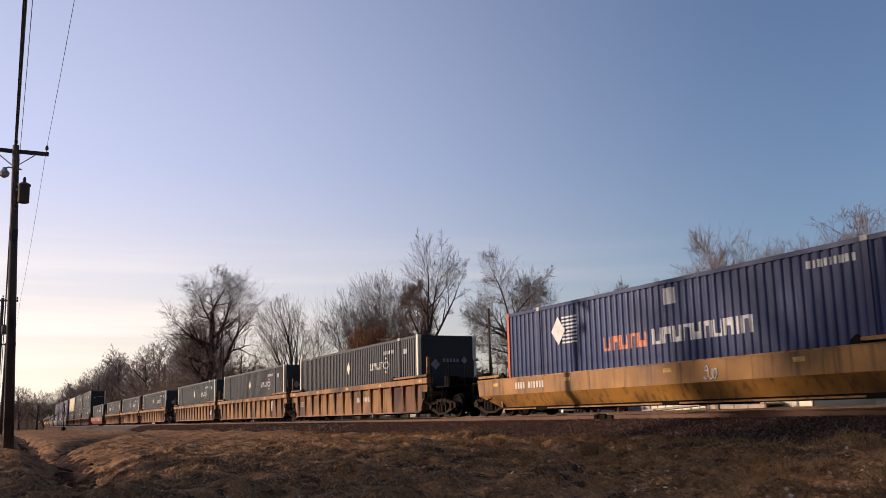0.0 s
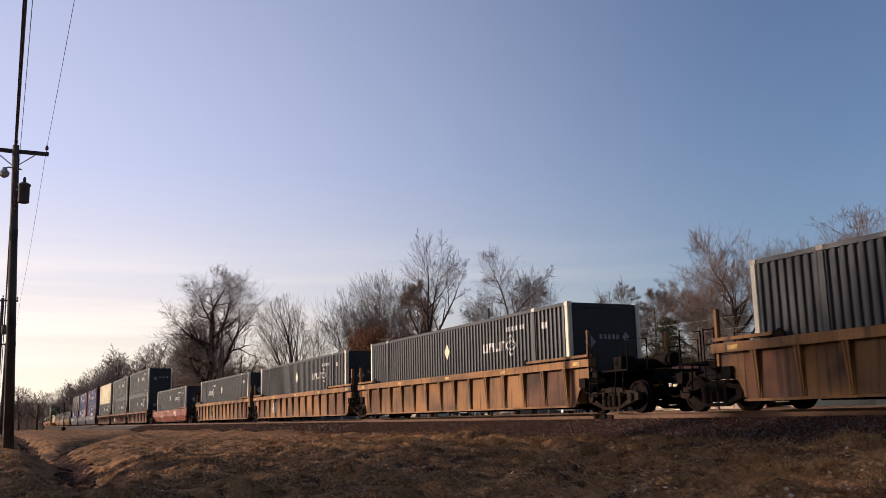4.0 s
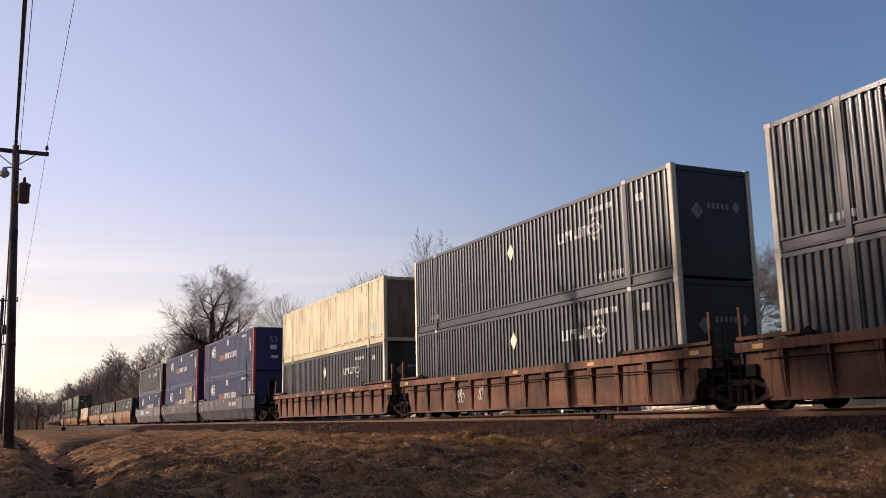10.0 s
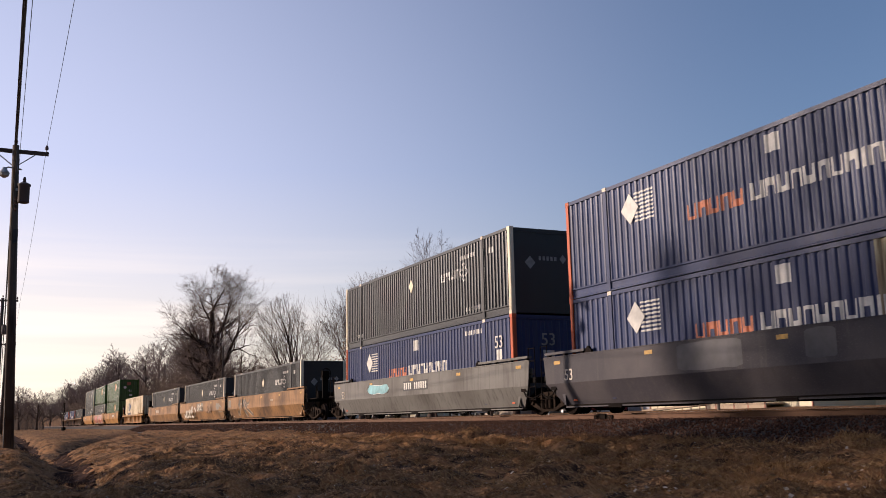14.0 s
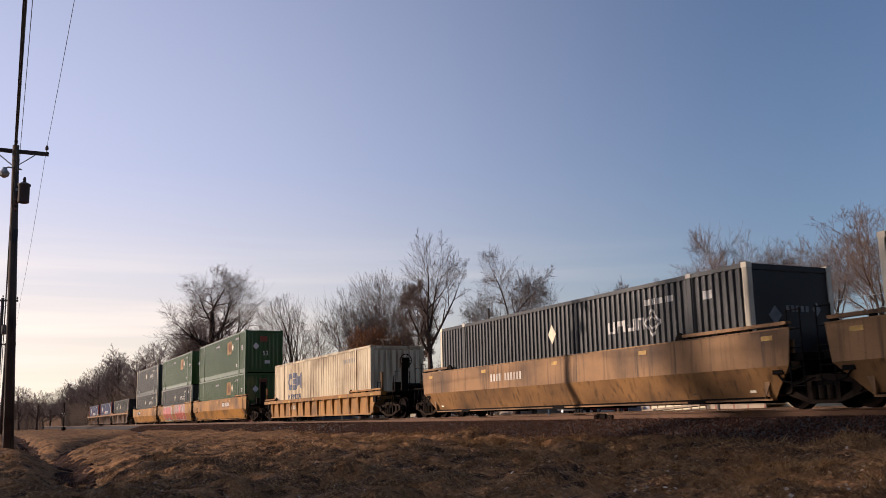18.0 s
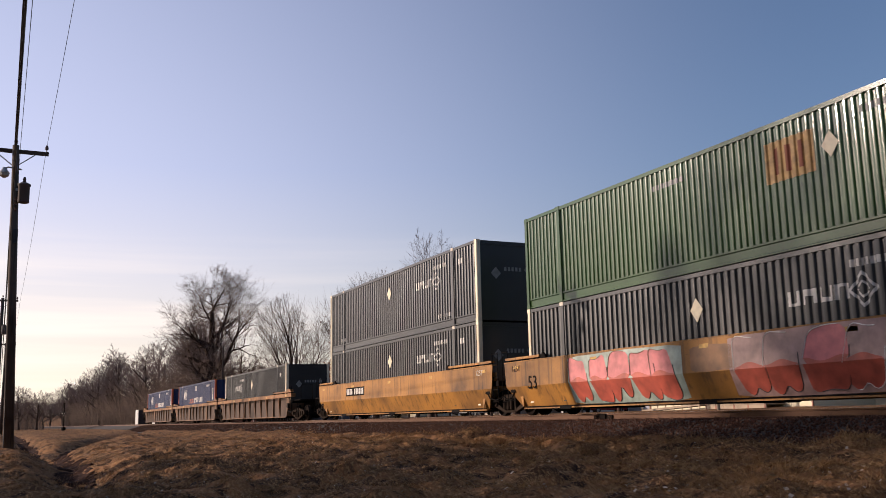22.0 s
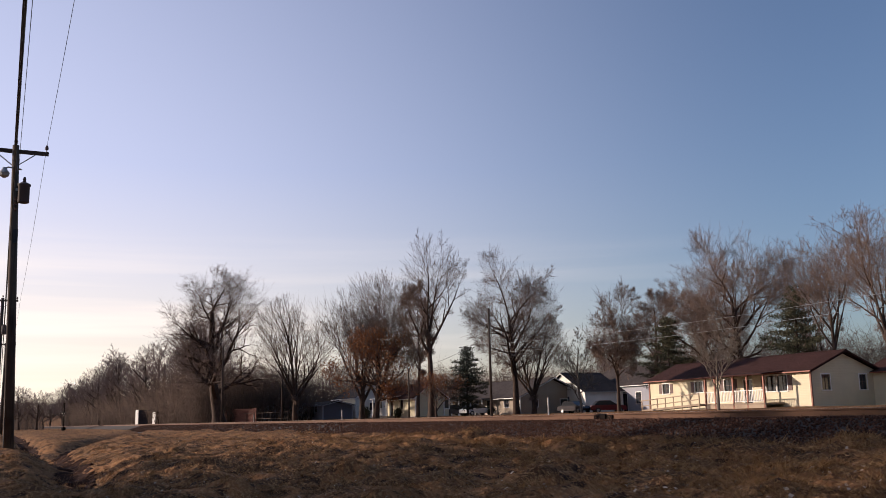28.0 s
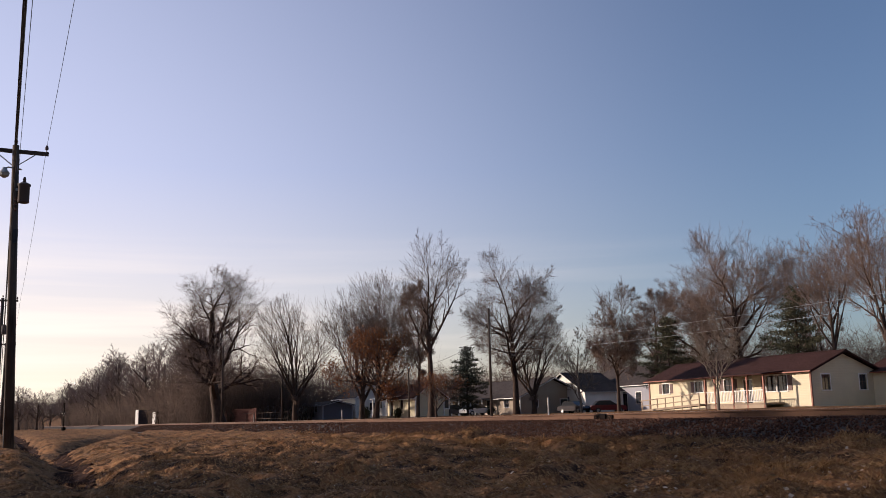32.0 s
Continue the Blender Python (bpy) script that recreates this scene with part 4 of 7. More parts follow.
        if own and e > 0 and kind != "late":
            part("valve_box", Geo().box(9.75, 10.1, -0.95, -0.5, 1.15, 1.52).tube((9.9, -0.5, 1.34), (9.9, 0.3, 1.34), 0.14, 0.14, 10), M_STEEL, c)
            part("air_reservoir", Geo().tube((9.7, 0.55, 1.42), (10.5, 0.55, 1.42), 0.2, 0.2, 12), M_STEEL, c, "grimy air tank")
            part("brake_lever", Geo().tube((10.35, -1.15, 1.15), (10.45, -1.15, 1.78), 0.025, 0.02, 6), M_STEEL, c)
    truck(c, TRUCK_X)
    if rear_end:
        truck(c, -TRUCK_X)
    # reflectors and stencilled bars on the near side
    yo = -BODY_HALF - 0.004
    for x in (-8.6, -4.3, 0.2, 4.4, 8.7):
        if folded:
            part("reflector", Geo().box(x - 0.16, x + 0.16, yo - 0.003, yo, top - 0.22, top - 0.12), M_SAFETY, c, "yellow reflector")
        else:
            part("reflector", Geo().box(x - 0.16, x + 0.16, yo - 0.003, yo, top - 0.16, top - 0.06), M_SAFETY, c, "yellow reflector")
    for fn in marks:
        fn(c, top, yo if folded else yo + 0.128)
    return c


def stencil(x, z, n, size, mat, plate=None):
    def draw(c, top, yo):
        if plate:
            part("number_panel", Geo().box(x - 0.08, x + n * size * 0.8 + 0.05, yo - 0.002, yo, z - 0.06, z + size + 0.06), plate, c, "dark number panel")
        bar = Geo().box(0, size * 0.5, yo - 0.006, yo - 0.003, z, z + size).mesh("number_bar", mat)
        for k in range(n):
            if k != 4:
                part("number_bar", bar, None, c, "pale number bar").location = (x + k * size * 0.8, 0, 0)
    return draw


def numerals(body, x, z, size, mat):
    def draw(c, top, yo):
        me = lettering(body, size)
        me.materials.append(mat)
        me.transform(pose(x, yo, z))
        part("stencil", me, None, c, "stencilled " + body)
    return draw


def on_side(top, yo, x, z, lift):
    """A point on the folded side of a car, a little proud of it."""
    crease = 0.23 + (top - 0.23) * 0.46
    return (x, yo - lift + LEAN * max(0.0, crease - z) / (crease - 0.23), z)


def sprayed(c, top, yo, x0, x1, lo, hi, lift, mat, label, lean=0.0):
    """One sprayed shape between two curves, folded where the side is."""
    crease = 0.23 + (top - 0.23) * 0.46
    g = Geo()
    n = 10
    for low in (True, False):
        verts, faces = [], []
        for i in range(n + 1):
            u = i / n
            x = x0 + (x1 - x0) * u
            a, b = lo(u), hi(u)
            a, b = (min(a, crease), min(b, crease)) if low else (max(a, crease), max(b, crease))
            verts += [on_side(top, yo, x + lean * (a - crease), a, lift), on_side(top, yo, x + lean * (b - crease), b, lift)]
        for i in range(n):
            if verts[2 * i + 1][2] - verts[2 * i][2] > 1e-4 or verts[2 * i + 3][2] - verts[2 * i + 2][2] > 1e-4:
                faces.append((2 * i, 2 * i + 2, 2 * i + 3, 2 * i + 1))
        g.add(verts, faces)
    return part("sprayed_shape", g, mat, c, label)


def graffiti(x0, x1, z0, z1, seed, mats, n, edge=1, low_mat=None):
    """Sprayed bubble shapes without words, each with a pale outline; low_mat colours their lower half."""
    def draw(c, top, yo):
        r = random.Random(seed)
        zt, zb = min(z1, top - 0.03), max(z0, 0.26)
        for k in range(n):
            a = x0 + (x1 - x0) * (k + r.uniform(-0.12, 0.12)) / n
            w = (x1 - x0) / n * r.uniform(0.92, 1.15)
            lean = r.uniform(-0.28, 0.28)
            top_a, bot_a, ph = r.uniform(0.05, 0.16), r.uniform(0.05, 0.14), r.uniform(0, 6.28)
            leg = r.choice((0.0, 0.45, 0.3))
            rim = lambda u: (max(0.0, 1 - abs(2 * u - 1) ** 6)) ** 0.5
            mid = zb + (zt - zb) * r.uniform(0.42, 0.55)
            hi = lambda u: mid + (zt - mid - top_a * (0.5 + 0.5 * math.sin(5 * u + ph))) * rim(u)
            lo = lambda u: mid - (mid - zb - bot_a * (0.5 + 0.5 * math.sin(6 * u - ph)) - leg * (mid - zb) * math.exp(-((u - 0.52) / 0.13) ** 2)) * rim(u)
            lift = 0.003 + 0.002 * (k % 3)
            mat = M_GRAF[mats[k % len(mats)]]
            sprayed(c, top, yo, a, a + w, lo, hi, lift, mat, "sprayed graffiti shape", lean)
            if low_mat is not None:
                cut = zb + (zt - zb) * 0.52
                sprayed(c, top, yo, a, a + w, lo, lambda u: min(hi(u), cut + 0.05 * math.sin(7 * u + ph)), lift + 0.001, M_GRAF[low_mat], "sprayed lower half", lean)
            if edge is not None:
                crease = 0.23 + (top - 0.23) * 0.46
                us = [i / 14 for i in range(15)]
                line = [on_side(top, yo, a + w * u + lean * (hi(u) - crease), hi(u), lift + 0.004) for u in us[:11]]
                part("sprayed_outline", Geo().path(line, 0.010, 4), M_GRAF[edge], c, "thin sprayed outline")
                line = [on_side(top, yo, a + w * u + lean * (lo(u) - crease), lo(u), lift + 0.004) for u in us[4:]]
                line = [on_side(top, yo, a + w * 0.99 + lean * (hi(0.99) - crease), hi(0.99), lift + 0.004)] + line[::-1]
                part("sprayed_outline", Geo().path(line, 0.010, 4), M_MARKK if r.random() < 0.5 else M_GRAF[edge], c, "thin sprayed outline")
    return draw


def ground_coat(x0, x1, z0, z1, mat):
    """A sprayed ground under a graffiti piece, uneven at its edges."""
    def draw(c, top, yo):
        zt = min(z1, top - 0.02)
        sprayed(c, top, yo, x0, x1, lambda u: z0 + 0.06 * abs(2 * u - 1) ** 14 + 0.012 * math.sin(11 * u), lambda u: zt - 0.06 * abs(2 * u - 1) ** 14 - 0.012 * math.sin(9 * u), 0.0015, M_GRAF[mat], "sprayed ground colour")
    return draw


def scrawl(x, z, seed, mat, size=0.5, n=14, thick=0.017, stretch=1.0):
    """A looping sprayed line."""
    def draw(c, top, yo):
        r = random.Random(seed)
        pts, at = [], x
        for k in range(max(2, n // 3)):
            w, h, ph = stretch * size * r.uniform(0.30, 0.5), size * r.uniform(0.55, 1.0), r.uniform(2.4, 4.2)
            for i in range(9):
                a = ph + (r.choice((5.0, 5.6)) if i == 0 else 5.3) * i / 8
                pts.append((at + w * 0.5 + w * 0.5 * math.cos(a) + 0.05 * i * w, yo - 0.008, z + h * 0.5 + h * 0.5 * math.sin(a)))
            at += w * r.uniform(0.85, 1.1)
        part("scrawl", Geo().path(pts, thick, 4), mat, c, "sprayed scrawl")
    return draw


def daub(pts, width, mat, rim=None, lift=0.004, taper=0.5):
    """A broad sprayed stroke along points (x, z) of a folded side, with an optional thin rim."""
    def draw(c, top, yo):
        n = 8 * (len(pts) - 1)
        mid = []
        for i in range(n + 1):
            k = min(i // 8, len(pts) - 2)
            u = i / 8 - k
            p0, p1, p2, p3 = (pts[max(0, min(len(pts) - 1, k + d))] for d in (-1, 0, 1, 2))
            mid.append([0.5 * (2 * b + (c_ - a) * u + (2 * a - 5 * b + 4 * c_ - d) * u * u + (3 * b - a - 3 * c_ + d) * u ** 3) for a, b, c_, d in zip(p0, p1, p2, p3)])
        lows, highs = [], []
        for i, (x, z) in enumerate(mid):
            q, r = mid[max(0, i - 1)], mid[min(n, i + 1)]
            dx, dz = r[0] - q[0], r[1] - q[1]
            l = math.hypot(dx, dz) or 1.0
            w = width * (1 - taper * abs(2 * i / n - 1) ** 2) * (1 + 0.08 * math.sin(1.7 * i)) / 2
            for side, e in ((lows, -1), (highs, 1)):
                side.append(on_side(top, yo, x - e * dz / l * w, min(top - 0.03, max(0.27, z + e * dx / l * w)), lift))
        verts = [p for pair in zip(lows, highs) for p in pair]
        part("sprayed_stroke", Geo().add(verts, [(2 * i, 2 * i + 2, 2 * i + 3, 2 * i + 1) for i in range(n)]), mat, c, "broad sprayed stroke")
        if rim:
            for side in (lows, highs):
                part("sprayed_outline", Geo().path([(x, y - 0.004, z) for x, y, z in side], 0.012, 4), rim, c, "thin chalky outline")
    return draw


def bar(x0, x1, z0, z1, mat):
    """A small stencilled or patched bar."""
    def draw(c, top, yo):
        g = Geo()
        g.add([on_side(top, yo, x, z, 0.004) for x, z in ((x0, z0), (x1, z0), (x1, z1), (x0, z1))], [(0, 1, 2, 3)])
        part("stencil_bar", g, mat, c, "small stencilled bar")
    return draw


# ---- the train ----
TRAIN = []      # (thing, x of its centre at the start, height of its base)
FLOOR = 0.369   # container base above the rail


def unit(x, kind, paint, label, loads, front_end, rear_end, marks=()):
    car = well_car(kind, paint, label, front_end, rear_end, marks)
    TRAIN.append((car, x, 0.0))
    for i, make in enumerate(loads):
        TRAIN.append((make(), x, FLOOR + i * CH))


POOL = {}


def load(style, label, mirrored=False, glossy=False):
    def make():
        key = (style, mirrored, glossy)
        if key not in POOL:
            POOL[key] = container(style, label, mirrored, glossy)
            return POOL[key]
        return tagged(copy_thing(POOL[key], pose(0, 0, 0)), label)
    return make


LOW_CHARCOAL = load("charcoal", "charcoal corrugated container with pale posts, sunk in a well car")
LOW_CHARCOAL_B = load("charcoal", "charcoal corrugated container, emblem near its rear, in a well car", True)
TOP_CHARCOAL = load("charcoal", "charcoal corrugated container stacked on another container")
GLOSSY = load("charcoal", "glossy charcoal corrugated container in a yellow well car", False, True)
GLOSSY_TOP = load("charcoal", "glossy charcoal corrugated container stacked on another", False, True)
LOW_BLUE = load("blue", "blue corrugated container with orange posts, sunk in a well car")
TOP_BLUE = load("blue", "blue corrugated container with orange posts, stacked on another")
M_BARE = painted("bare_weathered_panel", (0.26, 0.235, 0.15), (0.14, 0.065, 0.030), 0.9, 0.6, scale=1.6)


def patched_blue():
    """The blue container with one stretch of unpainted, rust-run side."""
    c = LOW_BLUE()
    tagged(c, "blue corrugated container with a bare rust-run stretch of side")
    part("bare_panel", Side(corrugation(0.260, 0.042)).patch(Geo(), 2.5, 5.98, 0.315, CH - 0.115, 0.003), M_BARE, c, "bare weathered stretch of side")
    return c


LOW_GREEN = load("green", "dark green corrugated container with an amber emblem, in a well car")
TOP_GREEN = load("green", "dark green corrugated container with an amber emblem, stacked on top")
CREAM = load("cream", "stained cream smooth-sided container stacked on a charcoal one")
WHITE = load("white", "stained white corrugated container with faded blue emblem blocks")

RIB_LABEL = "dirty yellow-brown well car with tapered side posts"
unit(-18.60, "slim", M_YEL, "yellow well car with plain folded sides and a streak of grime", [LOW_BLUE], True, True, [stencil(-7.3, 0.82, 11, 0.2, M_POST), scrawl(1.5, 0.72, 5, M_GRAF[1], 0.35, 10)])
unit(-42.02, "ribbed", M_OCHRE, RIB_LABEL, [LOW_CHARCOAL], True, False, [stencil(1.2, 0.75, 10, 0.22, M_POST), numerals("125T", -7.39, 0.72, 0.36, M_POST)])
unit(-61.46, "ribbed", M_OCHRE, RIB_LABEL, [LOW_CHARCOAL], False, False, [scrawl(5.5, 0.6, 8, M_GRAF[1], 0.6, 8)])
unit(-80.94, "ribbed", M_OCHRE, RIB_LABEL + " and a chalked panel", [LOW_CHARCOAL], False, True, [scrawl(7.0, 0.6, 9, M_GRAF[1], 0.4, 9)])
unit(-104.54, "ribbed", M_OCHRE, RIB_LABEL, [LOW_CHARCOAL], True, False, [])
unit(-124.05, "ribbed", M_OCHRE, RIB_LABEL + " and a white tag", [LOW_CHARCOAL], False, False, [scrawl(-4.9, 0.5, 3, M_GRAF[1], 0.7, 9)])
unit(-143.59, "ribbed", M_OCHRE, RIB_LABEL + " scribbled with white tags", [LOW_CHARCOAL_B], False, True, [scrawl(-3.6, 0.85, 4, M_GRAF[1], 0.45, 12), scrawl(-3.4, 0.35, 6, M_GRAF[1], 0.4, 8)])
unit(-166.92, "shallow", M_RED, "red oxide well car with low folded sides and white scrawl", [LOW_CHARCOAL], True, True, [
    stencil(-4.4, 0.60, 10, 0.22, M_GRAF[14]), bar(-1.6, -0.95, 1.15, 1.18, M_POST), bar(-0.2, 0.1, 1.12, 1.17, M_POST), bar(0.16, 0.28, 1.12, 1.17, M_POST), bar(0.34, 0.46, 1.12, 1.17, M_POST),
    bar(-0.1, 0.4, 0.88, 0.97, M_TAN), bar(-1.62, -1.4, 0.86, 0.93, M_TAN), bar(-1.15, -0.9, 0.86, 0.93, M_TAN), bar(1.95, 2.2, 0.9, 0.99, M_TAN), bar(-5.3, -4.8, 0.90, 0.97, M_TAN),
    bar(-8.6, -8.35, 1.0, 1.12, M_POST), bar(-8.2, -8.05, 1.0, 1.12, M_POST), bar(-7.3, -7.15, 1.0, 1.10, M_POST), bar(-6.45, -6.2, 0.92, 1.02, M_SAFETY),
    daub([(3.3, 1.15), (3.45, 0.85), (3.75, 0.55)], 0.035, M_GRAF[1]), daub([(3.35, 0.88), (3.65, 1.20), (3.78, 0.92), (3.45, 0.98)], 0.05, M_GRAF[1], None, 0.006),
    daub([(3.5, 1.02), (3.95, 0.98), (3.62, 0.80)], 0.045, M_GRAF[1], None, 0.007), daub([(3.85, 0.50), (4.0, 0.75), (4.3, 1.05), (4.45, 0.80), (4.1, 0.70)], 0.05, M_GRAF[1], None, 0.006),
    daub([(4.5, 1.1), (4.55, 0.7), (4.9, 1.0)], 0.04, M_GRAF[1], None, 0.006), numerals("53", 6.3, 0.75, 0.3, M_POST)])
unit(-190.34, "rust", M_RUST, "rust-brown well car with side posts and a slung brake pipe", [LOW_CHARCOAL, TOP_CHARCOAL], True, False, [])
unit(-209.70, "rust", M_RUST, "rust-brown well car with side posts and pale tags", [LOW_CHARCOAL, TOP_CHARCOAL], False, False, [scrawl(-4.3, 0.5, 13, M_GRAF[1], 0.5, 9), scrawl(-2.6, 0.55, 14, M_GRAF[1], 0.5, 7)])
unit(-229.23, "rust", M_RUST, "rust-brown well car with side posts under a cream container", [LOW_CHARCOAL, CREAM], False, True, [])
unit(-252.45, "flush", M_GREY, "dark grey well car with plain folded sides and yellow reflectors", [LOW_BLUE, TOP_BLUE], True, False, [ground_coat(-4.6, -3.7, 0.98, 1.55, 10), ground_coat(-6.9, -5.6, 0.95, 1.62, 10), ground_coat(-2.6, -1.9, 1.15, 1.6, 10), ground_coat(4.6, 6.6, 0.95, 1.6, 10), stencil(1.9, 1.12, 11, 0.26, M_POST), numerals("53", -7.9, 0.96, 0.46, M_POST)])
unit(-271.87, "flush", M_GREY, "dark grey well car with repainted patches on its sides", [patched_blue, TOP_BLUE], False, False, [ground_coat(-3.2, -1.0, 0.95, 1.6, 10), ground_coat(0.8, 1.6, 1.0, 1.6, 10), ground_coat(4.0, 7.0, 0.3, 0.85, 10), numerals("53", -8.0, 0.96, 0.46, M_POST), numerals("125T", 8.2, 1.3, 0.24, M_POST)])
unit(-291.44, "flush", M_LGREY, "light grey well car with a dark number panel", [LOW_BLUE, TOP_CHARCOAL], False, True, [stencil(-0.6, 1.12, 11, 0.26, M_MARK, M_MARKK), numerals("53", -8.0, 0.96, 0.46, M_POST), graffiti(-4.6, -2.2, 1.0, 1.5, 21, (2, 0), 1)])
unit(-315.09, "flush", M_OLDYEL, "faded yellow well car with olive graffiti", [LOW_CHARCOAL], True, False, [
    daub([(-5.35, 1.52), (-5.75, 1.05), (-6.3, 0.52)], 0.46, M_GRAF[13], M_GRAF[14]), daub([(-5.3, 1.10), (-5.45, 0.85), (-5.75, 0.52)], 0.20, M_GRAF[14], None, 0.006),
    daub([(-6.45, 0.50), (-5.7, 0.48)], 0.10, M_GRAF[13], M_GRAF[14], 0.005), bar(-5.45, -4.95, 1.14, 1.24, M_GRAF[14]),
    daub([(-4.75, 1.50), (-4.45, 1.0), (-3.75, 0.42)], 0.44, M_GRAF[13], M_GRAF[14]), daub([(-4.3, 1.45), (-3.75, 1.02), (-3.2, 0.72), (-2.35, 0.42)], 0.26, M_GRAF[13], M_GRAF[14], 0.006),
    daub([(-3.95, 1.48), (-3.5, 1.18), (-3.1, 1.14), (-2.85, 1.34), (-3.0, 1.5)], 0.20, M_GRAF[13], None, 0.008), daub([(-3.4, 1.12), (-3.1, 1.08), (-2.85, 1.2)], 0.09, M_GRAF[14], None, 0.010),
    bar(-9.0, -8.15, 1.02, 1.5, M_GRAF[9]), bar(2.4, 3.0, 1.2, 1.3, M_GRAF[14])])
unit(-334.63, "flush", M_OLDYEL, "faded yellow well car with pale graffiti lettering shapes", [LOW_CHARCOAL], False, False, [scrawl(-6.5, 0.42, 32, M_GRAF[11], 1.0, 12, 0.05, 2.7), scrawl(-6.3, 0.5, 37, M_GRAF[11], 0.8, 12, 0.035, 3.2), ground_coat(-1.25, 1.35, 0.93, 1.55, 9), scrawl(-1.0, 0.98, 33, M_GRAF[11], 0.5, 9, 0.045, 3.2), scrawl(2.7, 0.75, 34, M_GRAF[8], 0.7, 9, 0.03, 2.4), daub([(6.2, 1.3), (6.9, 1.15), (7.5, 1.25)], 0.5, M_GRAF[9], None), daub([(6.9, 0.9), (7.5, 1.0), (8.2, 0.9)], 0.5, M_GRAF[12], None, 0.006)])
unit(-354.26, "flush", M_OLDYEL, "faded yellow well car with a pale number", [LOW_CHARCOAL], False, True, [stencil(-3.8, 1.12, 11, 0.24, M_POST)])
unit(-377.80, "low", M_YEL, "yellow well car with a low top chord and side posts", [WHITE], True, True, [stencil(-4.7, 0.62, 11, 0.2, M_POST)])
unit(-401.60, "flush", M_YEL, "bright yellow well car with plain folded sides", [LOW_GREEN, TOP_GREEN], True, False, [stencil(2.0, 1.12, 11, 0.26, M_MARK, M_TAN), numerals("53", -7.6, 0.80, 0.56, M_STEEL)])
unit(-421.20, "flush", M_YEL, "bright yellow well car covered in pink and teal graffiti", [GLOSSY, TOP_GREEN], False, False, [ground_coat(-5.6, -0.6, 0.27, 1.62, 7), graffiti(-5.5, -0.8, 0.28, 1.62, 41, (0,), 5, 3, 5), ground_coat(-0.3, 1.1, 0.9, 1.5, 8), ground_coat(1.0, 6.4, 0.27, 1.64, 6), graffiti(1.1, 6.3, 0.28, 1.64, 42, (6, 6, 0), 5, 1, 5), numerals("53", -7.6, 0.80, 0.56, M_STEEL), numerals("125T", -8.6, 1.36, 0.26, M_RUST)])
unit(-440.72, "flush", M_YEL, "bright yellow well car with a dark number panel", [GLOSSY, GLOSSY_TOP], False, True, [stencil(-5.1, 1.12, 11, 0.26, M_MARK, M_STEEL), numerals("125T", 8.4, 1.36, 0.26, M_POST)])
unit(-464.91, "late", M_TAN, "weathered yellow well car with low side posts", [LOW_CHARCOAL_B], True, False, [])
unit(-484.71, "late", M_TAN, "weathered yellow well car with low side posts and a dark mark", [LOW_BLUE], False, False, [])
unit(-504.61, "late", M_TAN, "last weathered yellow well car of the train", [LOW_BLUE], False, True, [])


def motions():
    for ob, x, z in TRAIN:
        walk(ob, [(t, pose(x + SPEED * t, TRACK_Y, z)) for t in (0.0, 8.0, 16.0, 24.0, SECONDS)])
    start = {car: x for car, x, z in TRAIN}
    for w, car, off in WHEELS:
        # wheels roll while they pass near the camera
        x0 = start[car] + off
        a, b = max(0.0, (-48 - x0) / SPEED), min(SECONDS, (8 - x0) / SPEED)
        e = w.location.x
        if b <= 0:
            a, b = 0.0, 1.0
        f0, f1 = math.ceil(a * FPS), math.floor(b * FPS)
        turn = lambda f: pose(e, 0, 0.42, 0, math.degrees(SPEED / FPS / 0.42) * (f - f0), 0)
        rows = [(f / FPS, turn(f)) for f in range(f0, f1 + 1)]
        if f0 > 0:
            rows.insert(0, (0.0, turn(f0)))
        if f1 < SECONDS * FPS:
            rows.append((SECONDS, turn(f1)))
        walk(w, rows)


# ---- trees ----
def bark_material(name, a, b_):
    m, n, l, b = nodes_of(name)
    f = noise_node(n, l, 3.0, 5, (3, 3, 0.6))
    l.new(mixed(n, l, mapped(n, l, f, 0.35, 0.68), a, b_), b.inputs["Base Color"])
    b.inputs["Roughness"].default_value = 0.9
    b.inputs["Specular IOR Level"].default_value = 0.2
    bumped(n, l, b, f, 0.5, 0.03)
    return m


M_BARK = bark_material("bark", (0.033, 0.022, 0.017), (0.081, 0.054, 0.041))
M_TWIG = bark_material("twigs", (0.105, 0.074, 0.060), (0.220, 0.157, 0.125))
M_PALE = bark_material("pale_bark", (0.10, 0.078, 0.062), (0.21, 0.17, 0.135))
M_HAZE = bark_material("pale_twigs", (0.10, 0.072, 0.066), (0.17, 0.125, 0.115))
M_OAKLEAF = island_material("dead_oak_leaves", [(0.163, 0.069, 0.033), (0.250, 0.106, 0.048), (0.200, 0.081, 0.037), (0.312, 0.150, 0.069)])
M_NEEDLE = island_material("evergreen_needles", [(0.049, 0.051, 0.032), (0.081, 0.078, 0.049), (0.059, 0.062, 0.041), (0.121, 0.108, 0.068)])
M_BRUSH = island_material("brush_twigs", [(0.069, 0.051, 0.041), (0.115, 0.086, 0.069), (0.092, 0.063, 0.052), (0.149, 0.113, 0.087)])


